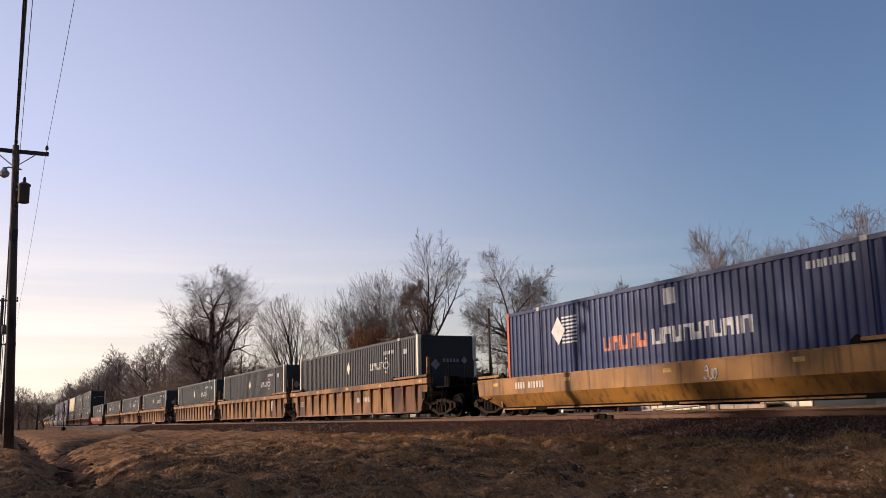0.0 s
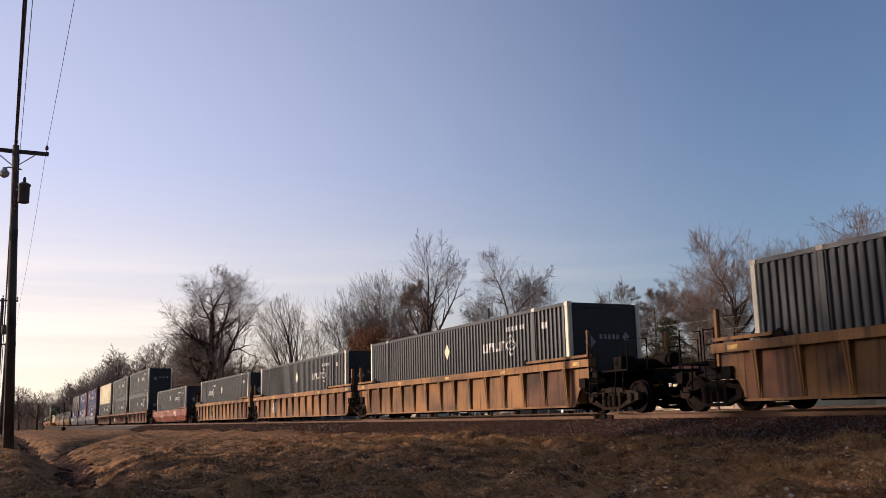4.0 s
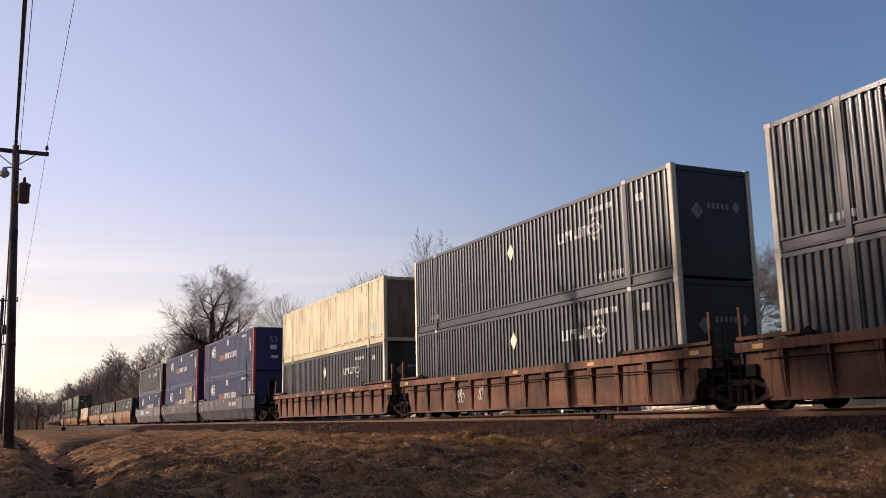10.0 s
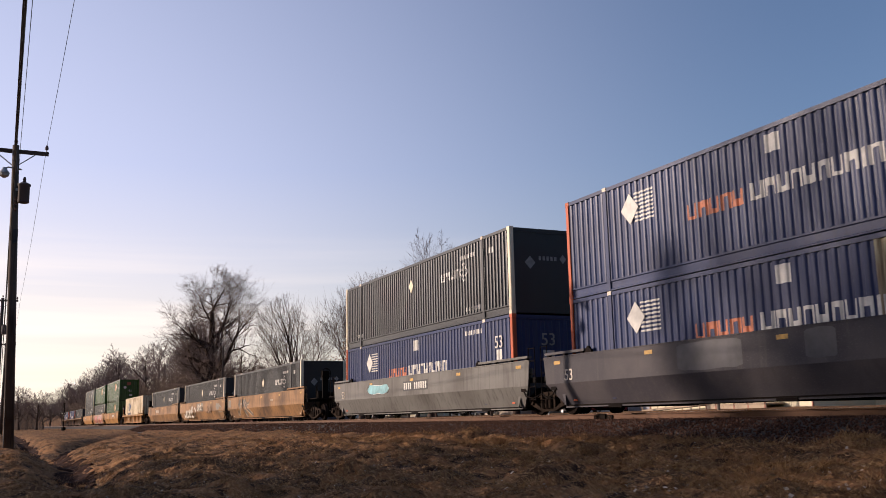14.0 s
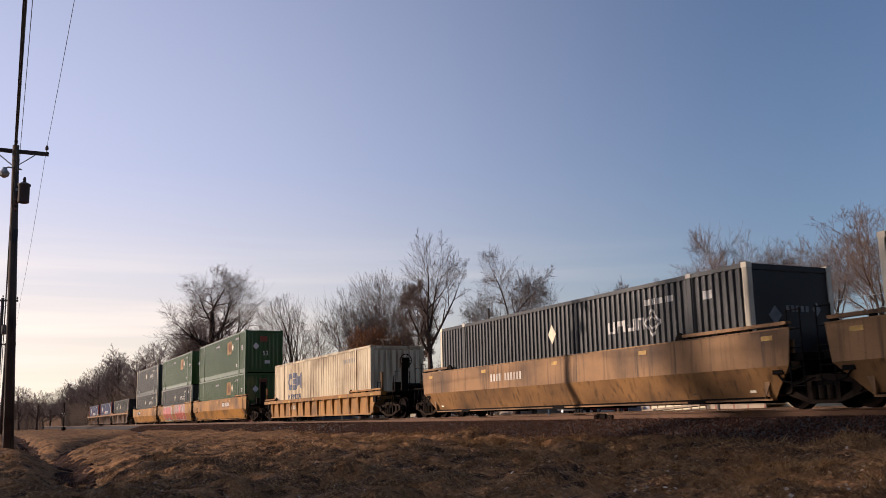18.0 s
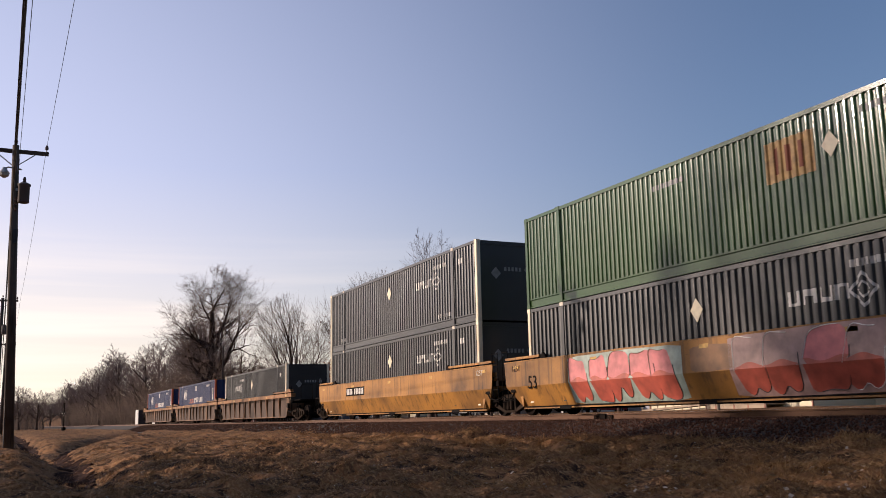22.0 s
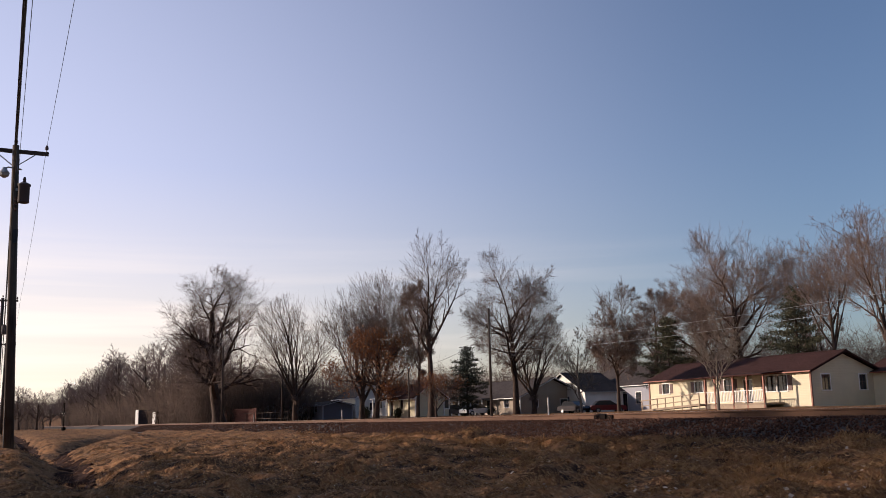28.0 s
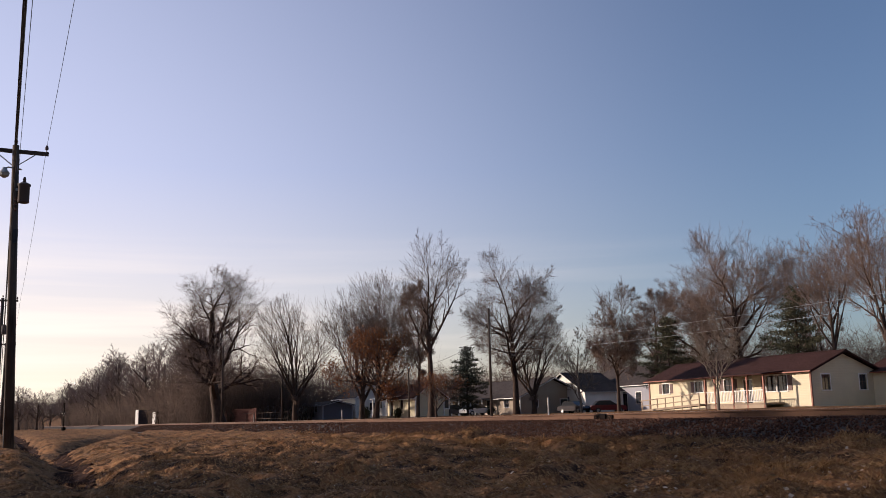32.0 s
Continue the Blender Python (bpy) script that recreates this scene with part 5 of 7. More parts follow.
class Wood:
    """A winter tree grown order by order: trunk, limbs, boughs, shoots and twigs, each cut off at the edge of an uneven crown."""

    def __init__(self, style, seed, height, width, trunk):
        s = SPECS[style]
        r = np.random.RandomState(seed)
        base = height * s["clear"]
        mid = base + (height - base) * s["belly"]
        ph = r.uniform(0, 6.28, 4)

        def reach(p, d):
            """How far it is from p along d to the edge of the crown."""
            ang = np.arctan2(d[:, 1], d[:, 0])
            lobe = 1 + 0.10 * np.sin(2 * ang + ph[0]) + 0.10 * np.sin(3 * ang + 3 * d[:, 2] + ph[1]) + 0.07 * np.sin(5 * ang - 5 * d[:, 2] + ph[2])
            up = np.where(d[:, 2] > 0, height - mid, mid - base * 0.7)
            k = np.stack([width * lobe, width * lobe, up * (0.5 + 0.5 * lobe)], -1)
            q, e = (p - np.array((0, 0, mid))) / k, d / k
            a, b, c = (e * e).sum(-1), (q * e).sum(-1), (q * q).sum(-1) - 1
            far = (-b + np.sqrt(np.maximum(b * b - a * c, 0))) / a
            return np.where((b * b > a * c) & (far > 0.05 * width), far, 0.05 * width)

        def shoots(p, d, ln, ra, rb, steps, crook, lift):
            """Bent shoots: their joints and the thickness at each joint."""
            pts = [p]
            for i in range(steps):
                d = d + r.normal(0, crook, d.shape) + np.array((0, 0, lift))
                d = d / np.linalg.norm(d, axis=1, keepdims=True)
                pts.append(pts[-1] + d * (ln / steps)[:, None])
            f = np.linspace(0, 1, steps + 1)
            return np.stack(pts, 1), ra[:, None] * (1 - f) + rb[:, None] * f

        thin = s["thin"]
        # the trunk
        lead = height * s["lead"]
        P, R = shoots(np.array([(0, 0, -0.3)]), np.array([(0, 0, 1.0)]), np.array([lead + 0.3]), np.array([trunk]), np.array([trunk * s["top"]]), 12, s["sway"], 0.15)
        R *= 1 + 0.45 * np.exp(-np.maximum(0, P[:, :, 2] + 0.3) / (0.04 * height))
        orders = [(P, R)]
        start = s["clear"] / s["lead"] * 0.9
        for level, (count, angle, ratio, steps) in enumerate(s["orders"]):
            n, k = len(P), P.shape[1] - 1
            length = np.linalg.norm(np.diff(P, axis=1), axis=2).sum(1)
            f = (np.arange(count)[None] + r.uniform(0.1, 0.9, (n, count))) / count
            f = (start + (1 - start) * f) if level == 0 else 0.16 + 0.84 * f ** 0.85
            f[:, -1] = 1.0
            own = np.repeat(np.arange(n), count)
            f = f.ravel()
            i = np.minimum((f * k).astype(int), k - 1)
            u = (f * k - i)[:, None]
            at = P[own, i] * (1 - u) + P[own, i + 1] * u
            pr = R[own, i] * (1 - u[:, 0]) + R[own, i + 1] * u[:, 0]
            pd = P[own, i + 1] - P[own, i]
            pd /= np.linalg.norm(pd, axis=1, keepdims=True) + 1e-9
            # round the parent by the golden angle, with some chance
            az = 2.4 * np.arange(len(own)) + r.normal(0, 0.5, len(own)) + ph[3]
            e1 = np.cross(pd, np.array((0.13, 0.31, 0.94)) if level else np.array((1.0, 0.1, 0)))
            e1 /= np.linalg.norm(e1, axis=1, keepdims=True) + 1e-9
            e2 = np.cross(pd, e1)
            th = np.radians(np.clip(r.normal(angle, angle * 0.2, len(own)), 6, 85)) * np.where(f > 0.995, 0.35, 1.0)
            d = pd * np.cos(th)[:, None] + (e1 * np.cos(az)[:, None] + e2 * np.sin(az)[:, None]) * np.sin(th)[:, None]
            d[:, 2] += s["rise"]
            d /= np.linalg.norm(d, axis=1, keepdims=True)
            room = reach(at, d) * (r.uniform(0.82, 1.03, len(own)) if level else r.uniform(0.66, 0.92, len(own)))
            ln = np.minimum(room, length[own] * ratio * r.uniform(0.65, 1.15, len(own)) * np.where(f > 0.995, 1.0, 1.25 - 0.6 * f)) if level else room
            ln = np.maximum(ln, 0.02 * height if level < 3 else 0.012 * height)
            last = level == len(s["orders"]) - 1
            ra = np.maximum(np.minimum(pr * 0.72, trunk * s["limb"] * 0.48 ** level * r.uniform(0.7, 1.15, len(own)) * (0.35 + 0.65 * np.clip(ln / ln.mean(), 0, 1.3))), thin)
            P, R = shoots(at, d, ln, ra, np.full(len(own), thin * (0.35 if last else 0.8)), steps, s["crook"], s["lift"] * (0.7 ** level))
            orders.append((P, R))
        wood, twig = [], []
        for level, (P, R) in enumerate(orders):
            a, b = P[:, :-1].reshape(-1, 3), P[:, 1:].reshape(-1, 3)
            ra, rb = R[:, :-1].ravel(), R[:, 1:].ravel()
            thick = ra > 0.045
            wood.append((a[thick], b[thick], ra[thick], rb[thick], 7 if level < 2 else 5))
            twig.append((a[~thick], b[~thick], ra[~thick], rb[~thick], 3))
        self.wood, self.twig = self.tubes([w for w in wood if len(w[0])]), self.tubes([w for w in twig if len(w[0])])
        self.tips = [Vector(p) for p in orders[-1][0][:, -1]]

    def tubes(self, sets):
        """Tapered tubes from a to b, all in one list of corners and faces."""
        co, quads, k = [], [], 0
        for a, b, ra, rb, sides in sets:
            d = b - a
            d = d / (np.linalg.norm(d, axis=1, keepdims=True) + 1e-9)
            u = np.cross(d, np.array((0.31, 0.87, 0.38)))
            u /= np.linalg.norm(u, axis=1, keepdims=True) + 1e-9
            w = np.cross(d, u)
            ang = np.arange(sides) * 6.28318 / sides
            ring = u[:, None] * np.cos(ang)[None, :, None] + w[:, None] * np.sin(ang)[None, :, None]
            lo = (a - d * ra[:, None] * 0.25)[:, None] + ring * ra[:, None, None]
            hi = (b + d * rb[:, None] * 0.25)[:, None] + ring * rb[:, None, None]
            co.append(np.concatenate([lo, hi], 1).reshape(-1, 3))
            i = np.arange(sides)
            q = np.stack([i, (i + 1) % sides, (i + 1) % sides + sides, i + sides], -1)
            quads.append((q[None] + (k + 2 * sides * np.arange(len(a)))[:, None, None]).reshape(-1, 4))
            k += 2 * sides * len(a)
        return np.concatenate(co), np.concatenate(quads)

    def meshes(self, bark, twig):
        out = []
        for key, (co, q), mat in (("wood", self.wood, bark), ("twig", self.twig, twig)):
            me = bpy.data.meshes.new(key)
            me.vertices.add(len(co))
            me.vertices.foreach_set("co", co.ravel())
            me.loops.add(q.size)
            me.loops.foreach_set("vertex_index", q.ravel().astype(np.int32))
            me.polygons.add(len(q))
            me.polygons.foreach_set("loop_start", np.arange(0, q.size, 4, dtype=np.int32))
            me.polygons.foreach_set("use_smooth", np.ones(len(q), bool))
            me.update(calc_edges=True)
            me.materials.append(mat)
            out.append(me)
        return out


# orders: shoots on each parent, their angle, their length in the parent's, and their joints
SPECS = {
    "spreading": dict(clear=0.15, belly=0.46, lead=0.72, top=0.30, sway=0.07, limb=0.58, crook=0.16, lift=0.05, rise=0.10, thin=0.010,
                      orders=((12, 58, 0.9, 9), (8, 46, 0.55, 5), (6, 45, 0.60, 4), (5, 44, 0.70, 2), (3, 42, 0.95, 1))),
    "upright": dict(clear=0.20, belly=0.58, lead=0.86, top=0.16, sway=0.035, limb=0.42, crook=0.08, lift=0.05, rise=0.16, thin=0.010,
                    orders=((17, 42, 0.9, 8), (8, 38, 0.55, 4), (7, 40, 0.62, 3), (5, 40, 0.75, 2), (2, 38, 1.0, 1))),
    "vase": dict(clear=0.12, belly=0.62, lead=0.24, top=0.75, sway=0.03, limb=0.52, crook=0.055, lift=0.045, rise=0.22, thin=0.010,
                 orders=((9, 36, 1.0, 10), (9, 32, 0.50, 5), (6, 36, 0.60, 3), (4, 38, 0.75, 2), (2, 36, 1.0, 1))),
    "small": dict(clear=0.18, belly=0.5, lead=0.55, top=0.3, sway=0.04, limb=0.45, crook=0.08, lift=0.06, rise=0.2, thin=0.006,
                  orders=((10, 40, 0.9, 6), (8, 36, 0.5, 4), (6, 36, 0.5, 2), (4, 34, 0.6, 1))),
    "feathery": dict(clear=0.34, belly=0.66, lead=0.45, top=0.6, sway=0.03, limb=0.55, crook=0.07, lift=0.035, rise=0.20, thin=0.010,
                     orders=((8, 32, 1.0, 10), (9, 42, 0.46, 4), (6, 44, 0.55, 3), (4, 44, 0.70, 2), (3, 40, 0.9, 1))),
}
SPECS["rounded"] = dict(clear=0.24, belly=0.50, lead=0.55, top=0.42, sway=0.03, limb=0.46, crook=0.09, lift=0.012, rise=0.04, thin=0.012,
                        orders=((14, 54, 1.0, 9), (9, 42, 0.52, 4), (7, 42, 0.60, 3), (5, 42, 0.72, 2), (3, 40, 0.9, 1)))
SPECS["lofty"] = dict(SPECS["spreading"], clear=0.55, belly=0.5, lead=0.85, crook=0.14, thin=0.014, orders=SPECS["spreading"]["orders"][:4] + ((2, 42, 0.95, 1),))
SPECS["grove"] = dict(SPECS["spreading"], thin=0.017, orders=((10, 52, 0.9, 6), (8, 42, 0.50, 3), (6, 40, 0.50, 2), (4, 38, 0.6, 1)))
SPECS["grove_tall"] = dict(SPECS["upright"], thin=0.016, orders=((14, 40, 0.9, 5), (7, 36, 0.50, 3), (6, 36, 0.50, 2), (3, 36, 0.6, 1)))
GROWN = {}


def grown(style, seed, height, width, trunk, bark=None, twig=None):
    key = (style, seed)
    if key not in GROWN:
        w = Wood(style, seed, height, width, trunk)
        GROWN[key] = (w.meshes(bark or M_BARK, twig or M_TWIG), sorted(p.z for p in w.tips)[int(len(w.tips) * 0.995)], w.tips)
    return GROWN[key]


def bare_tree(x, y, height, width, style, seed, trunk, label, turn=0.0, z=None, bark=None, twig=None, group="bare trees", leaves=None):
    (wood, twig_me), top, tips = grown(style, seed, height, width, trunk, bark, twig)
    s = height / top
    reach = sorted(math.hypot(p.x, p.y) for p in tips)[int(len(tips) * 0.95)] * s
    k = width / reach
    base = float(ground_z(x, y)) if z is None else z
    t = thing("tree", label, "tree", group, Matrix.Translation((x, y, base - 0.05)) @ Matrix.Rotation(turn, 4, "Z"))
    for name, me in (("trunk", wood), ("crown", twig_me)):
        ob = part(name, me, None, t)
        ob.scale = (s * k, s * k, s)
    if leaves:
        leaves(t, [Vector((p.x * s * k, p.y * s * k, p.z * s)) for p in tips])
    return t


def leaf_cloud(name, points, rng, per, spread, size, mat, parent, label):
    """Many small two-sided leaves round the given points, in one mesh."""
    pts = np.repeat(np.array([tuple(p) for p in points]), per, 0)
    n = len(pts)
    pts = pts + rng.normal(0, 1, (n, 3)) * np.array(spread)
    a = rng.normal(0, 1, (n, 3))
    a /= np.linalg.norm(a, axis=1, keepdims=True)
    b = np.cross(a, rng.normal(0, 1, (n, 3)))
    b /= np.linalg.norm(b, axis=1, keepdims=True)
    s = rng.uniform(size[0], size[1], (n, 1))
    co = np.stack([pts - a * s, pts + b * s * 0.5, pts + a * s, pts - b * s * 0.5], 1).reshape(-1, 3)
    i = 4 * np.arange(n)[:, None]
    tri = np.concatenate([i + np.array([[0, 1, 2]]), i + np.array([[0, 2, 3]])], 1).reshape(-1, 3)
    return part(name, tri_mesh(name, co, tri, mat), None, parent, label)


def oak_leaves(t, tips):
    r = np.random.RandomState(12)
    low = [p for p in tips if p.z < 9.5][::4]
    leaf_cloud("leaves", low, r, 5, (0.35, 0.35, 0.35), (0.07, 0.14), M_OAKLEAF, t, "rust-brown dead leaves still hanging")


def evergreen(x, y, height, width, seed, label):
    rr = random.Random(seed)
    base = float(ground_z(x, y))
    t = thing("evergreen_tree", label, "tree", "evergreen trees", pose(x, y, base - 0.1))
    part("trunk", Geo().tube((0, 0, 0), (0, 0, height * 0.96), 0.03 * height * 0.6, 0.02, 7), M_BARK, t)
    g, pts = Geo(), []
    n = int(height * (8 if height < 15 else 5))
    for k in range(n):
        f = (k + 0.5) / n
        z = height * (0.10 + 0.88 * f)
        a = k * 2.399 + rr.uniform(-0.3, 0.3)
        ln = width * (1 - f) ** 0.5 * min(1, 0.45 + 2.0 * f) * rr.uniform(0.35, 1.35) + 0.25
        q = Vector((math.cos(a) * ln, math.sin(a) * ln, z + rr.uniform(-0.15, 0.35) * ln))
        p = Vector((0, 0, z))
        g.tube(p, q, 0.03, 0.008, 4, False)
        m = max(4, int(ln * 7))
        for j in range(m):
            e = p.lerp(q, 0.18 + 0.86 * j / m)
            pts.append(e)
    part("branches", g, M_BARK, t)
    leaf_cloud("needles", pts, np.random.RandomState(seed), 16, (0.24, 0.24, 0.12), (0.05, 0.13), M_NEEDLE, t, "dark green needles")
    return t


bare_tree(-112.3, 23.6, 18.8, 8.0, "spreading", 11, 0.62, "large spreading bare tree with dark crooked limbs", 0.6)
bare_tree(-146.1, 27.0, 13.5, 5.8, "spreading", 15, 0.42, "dark bare tree with a low wide crown", 2.2)
bare_tree(-110.5, 32.2, 15.4, 4.7, "vase", 12, 0.34, "bare tree with upright fanning branches", 1.1)
bare_tree(-103.2, 38.0, 16.9, 4.9, "vase", 13, 0.32, "bare tree with thin upswept branches", 0.3)
bare_tree(-105.1, 41.0, 17.7, 4.8, "vase", 28, 0.26, "tall bare tree with dense fine twigs", 2.0)
bare_tree(-96.1, 37.0, 11.4, 4.6, "spreading", 15, 0.30, "oak that keeps its rust-brown leaves on lower boughs", 2.6, leaves=oak_leaves)
bare_tree(-85.1, 39.2, 4.4, 2.5, "small", 22, 0.12, "low oak sapling with rust-brown leaves", 0.4, leaves=lambda t, tips: leaf_cloud("leaves", tips[::3], np.random.RandomState(13), 3, (0.2, 0.2, 0.2), (0.05, 0.10), M_OAKLEAF, t, "rust-brown dead leaves"))
bare_tree(-86.0, 39.1, 18.7, 3.7, "feathery", 26, 0.34, "tall bare tree with a narrow feathery crown", 2.4)
bare_tree(-91.6, 40.0, 14.6, 2.2, "upright", 16, 0.20, "slim bare tree beside a taller one", 4.0)
bare_tree(-99.8, 56.6, 20.3, 5.9, "rounded", 61, 0.42, "bare tree with a rounded open crown behind a house", 0.2)
bare_tree(-98.8, 58.5, 12.6, 4.4, "vase", 12, 0.24, "slender bare tree leaning over a roof", 3.3)
bare_tree(-64.4, 46.2, 10.6, 2.9, "rounded", 18, 0.17, "small bare tree with a dense rounded crown in a front yard", 0.0)
bare_tree(-69.4, 64.5, 17.2, 6.0, "rounded", 62, 0.36, "bare tree with a broad rounded crown behind a house", 1.2)
bare_tree(-76.4, 66.0, 15.4, 4.8, "rounded", 61, 0.28, "bare tree with a rounded crown beside a broader one", 2.9)
bare_tree(-45.1, 39.7, 6.2, 1.9, "small", 20, 0.09, "young bare tree in front of a cream house", 0.8, bark=M_PALE, twig=M_PALE)
bare_tree(-55.2, 61.0, 14.2, 4.4, "feathery", 21, 0.19, "tall bare tree with long arching branches", 0.5)
bare_tree(-47.4, 58.0, 14.6, 4.7, "feathery", 64, 0.20, "tall bare tree with long thin stems", 5.2)
bare_tree(-62.0, 66.0, 12.4, 3.0, "small", 22, 0.22, "thin bare tree behind a gable", 2.2)
bare_tree(-83.7, 66.0, 13.6, 3.0, "upright", 16, 0.20, "thin bare tree beside an evergreen", 0.4)
bare_tree(-92.3, 61.0, 10.0, 3.6, "grove", 19, 0.16, "low pale bare tree behind a tan house", 1.4, bark=M_PALE, twig=M_PALE)
evergreen(-98.3, 49.3, 8.2, 2.5, 31, "dark evergreen tree between two houses")
evergreen(-76.0, 61.0, 9.6, 3.0, 32, "broad dark evergreen tree behind a house")
evergreen(-60.4, 62.5, 10.8, 2.9, 33, "pointed dark evergreen tree behind a gable")

# the wood that closes the view down the line
WOOD_ROWS = random.Random(77)
KINDS = (("grove", 51), ("grove_tall", 52), ("grove_tall", 53), ("grove", 51), ("grove_tall", 52), ("grove", 54))
for k in range(34):
    d = 126 + k * 8.0 + WOOD_ROWS.uniform(-4, 4)
    y = 22.0 + WOOD_ROWS.uniform(0, 8.0)
    h = 14.6 + WOOD_ROWS.uniform(-2.2, 2.0) + 0.9 * (k < 14)
    style, seed = KINDS[k % 6]
    bare_tree(-d, y, h, 5.0 + WOOD_ROWS.uniform(-0.6, 1.0), style, seed, 0.3, "bare tree in the wood along the line", k * 1.7, twig=M_HAZE, group="trees of the wood")
for k in range(22):
    d = 205 + k * 11
    y = 2.0 + 8.5 * ((k * 5) % 8) / 8
    style, seed = KINDS[k % 6]
    bare_tree(-d, y, 7.0 + 1.3 * (k % 3), 4.2, style, seed, 0.3, "bare tree on the near side of the line", k * 2.1, group="trees of the wood")
# rows behind the houses
for k in range(30):
    x = -152 + k * 4.4 + WOOD_ROWS.uniform(-1.5, 1.5)
    y = 86 + WOOD_ROWS.uniform(-6, 16) - 0.10 * (x + 80)
    style, seed = KINDS[k % 6]
    bare_tree(x, y, 8.6 + WOOD_ROWS.uniform(-2, 2.5), 4.2, style, seed, 0.25, "bare tree in the rows behind the houses", k * 2.3, group="trees behind the houses")


def thicket(name, label, n, place, height, rng, mat=M_BRUSH):
    """Dense brush: thousands of thin leaning stems with side twigs, in one mesh."""
    x, y = place(rng, n)
    z = ground_z(x, y)
    h = height * rng.uniform(0.45, 1.0, n)
    lean = rng.normal(0, 0.22, (n, 2)) * h[:, None]
    p0 = np.stack([x, y, z - 0.1], -1)
    p1 = p0 + np.stack([lean[:, 0], lean[:, 1], h], -1)
    a, b, r = [p0], [p1], [rng.uniform(0.02, 0.045, n)]
    for k in range(5):
        f = rng.uniform(0.25, 0.95, (n, 1))
        q = p0 + (p1 - p0) * f
        d = rng.normal(0, 1, (n, 3)) * (0.22 * h)[:, None]
        d[:, 2] = np.abs(d[:, 2])
        a.append(q), b.append(q + d), r.append(np.full(n, 0.018))
    a, b, r = np.concatenate(a), np.concatenate(b), np.concatenate(r)
    d = b - a
    u = np.cross(d, np.array([0.3, 0.8, 0.1]))
    u /= np.linalg.norm(u, axis=1, keepdims=True) + 1e-9
    w = np.cross(d, u)
    w /= np.linalg.norm(w, axis=1, keepdims=True) + 1e-9
    co = np.stack([a + u * r[:, None], a - (u * 0.5 - w * 0.87) * r[:, None], a - (u * 0.5 + w * 0.87) * r[:, None], b], 1).reshape(-1, 3)
    i = 4 * np.arange(len(a))[:, None]
    tri = np.concatenate([i + np.array([[0, 1, 3]]), i + np.array([[1, 2, 3]]), i + np.array([[2, 0, 3]])], 1).reshape(-1, 3)
    return solid(name, tri_mesh(name, co, tri, mat), None, label, "brush", kind="stuff")


rng = np.random.RandomState(41)
thicket("brush", "tangled grey-brown brush along the wood's edge", 11000, lambda r, n: (-120 - 230 * r.uniform(0, 1, n) ** 1.4, 21.5 + r.uniform(0, 16, n)), 8.0, rng)
thicket("brush", "grey-brown brush and saplings behind the houses", 9500, lambda r, n: ((lambda x: (x, 80 + r.uniform(0, 20, n) - 0.10 * (x + 80)))(r.uniform(-190, -22, n))), 9.0, rng)
thicket("brush", "low brush on the near side of the line", 3500, lambda r, n: (-r.uniform(215, 480, n), r.uniform(-24, 9.5, n)), 5.0, rng)
thicket("brush", "rust-tinged low brush between the yards", 5000, lambda r, n: (-r.uniform(126, 165, n), r.uniform(26, 80, n)), 8.5, rng)

thicket("brush", "far grey-brown wood where the line bends away", 2600, lambda r, n: (-r.uniform(900, 960, n), r.uniform(-60, 90, n)), 16.0, rng)
for k in range(14):
    style, seed = KINDS[(k + 2) % 6]
    bare_tree(-345 - 21 * k, 21.5 + (k * 7) % 12, 13.0 + k % 3, 6.0, style, seed, 0.3, "far bare tree at the end of the wood", k * 1.3, group="trees of the wood")

# tall trees behind the camera, which throw the broken shade on the bank and the train
for k, (x, y, h, w) in enumerate(((-53.5, -44, 33.0, 5.2), (-57.5, -48, 33.5, 4.0), (-47.5, -46, 29.0, 4.4), (-32, -38, 24.0, 5.0), (-24, -40, 24.0, 5.0), (-52.0, -41, 24.5, 4.2))):
    bare_tree(x, y, h, w, "lofty", (35, 37, 36)[k % 3], 0.42, "tall bare tree behind the viewpoint", k * 1.9, group="trees behind the viewpoint")
# unseen evergreens, added to cut the sky fill on faces turned from the sun
pine = evergreen(28.0, -41.0, 24.8, 5.8, 34, "unseen evergreen tree added to block skylight")
FILL_BLOCKERS = [(15 + (k * 13) % 21, -52 + k * 4.6, 0.92 + 0.08 * (k % 4)) for k in range(13)] + [(15 + (k * 11) % 19, 26 + k * 4.8, 0.95 + 0.07 * (k % 3)) for k in range(13)]
FILL_BLOCKERS += [(-112 + k * 7.4, -37 - (k * 5) % 9, 0.50 + 0.025 * (k % 3)) for k in range(19)]
for k, (x, y, s) in enumerate(FILL_BLOCKERS):
    copy_thing(pine, Matrix.Translation((x, y, float(ground_z(x, y)) - 0.1)) @ Matrix.Rotation(k * 2.2, 4, "Z") @ Matrix.Scale(s, 4))
for k, (x, y, h, w) in enumerate(((-24.5, -14, 7.4, 3.2), (-28.5, -15, 10.0, 4.4), (-24, -16.5, 10.4, 4.2), (-13, -14, 9.0, 3.6), (2, -12, 8.0, 3.6), (-39.5, -15, 5.6, 3.0))):
    bare_tree(x, y, h, w, "spreading", 11 if k % 2 else 17, 0.32, "bare tree behind the viewpoint beside the grass", k * 1.9, group="trees behind the viewpoint")


# ---- utility line ----
POLES = [(-33.0, 0.34, 9.18), (-73.0, -0.19, 9.05), (7.0, 0.2, 9.2), (-113.0, 0.3, 9.1)]


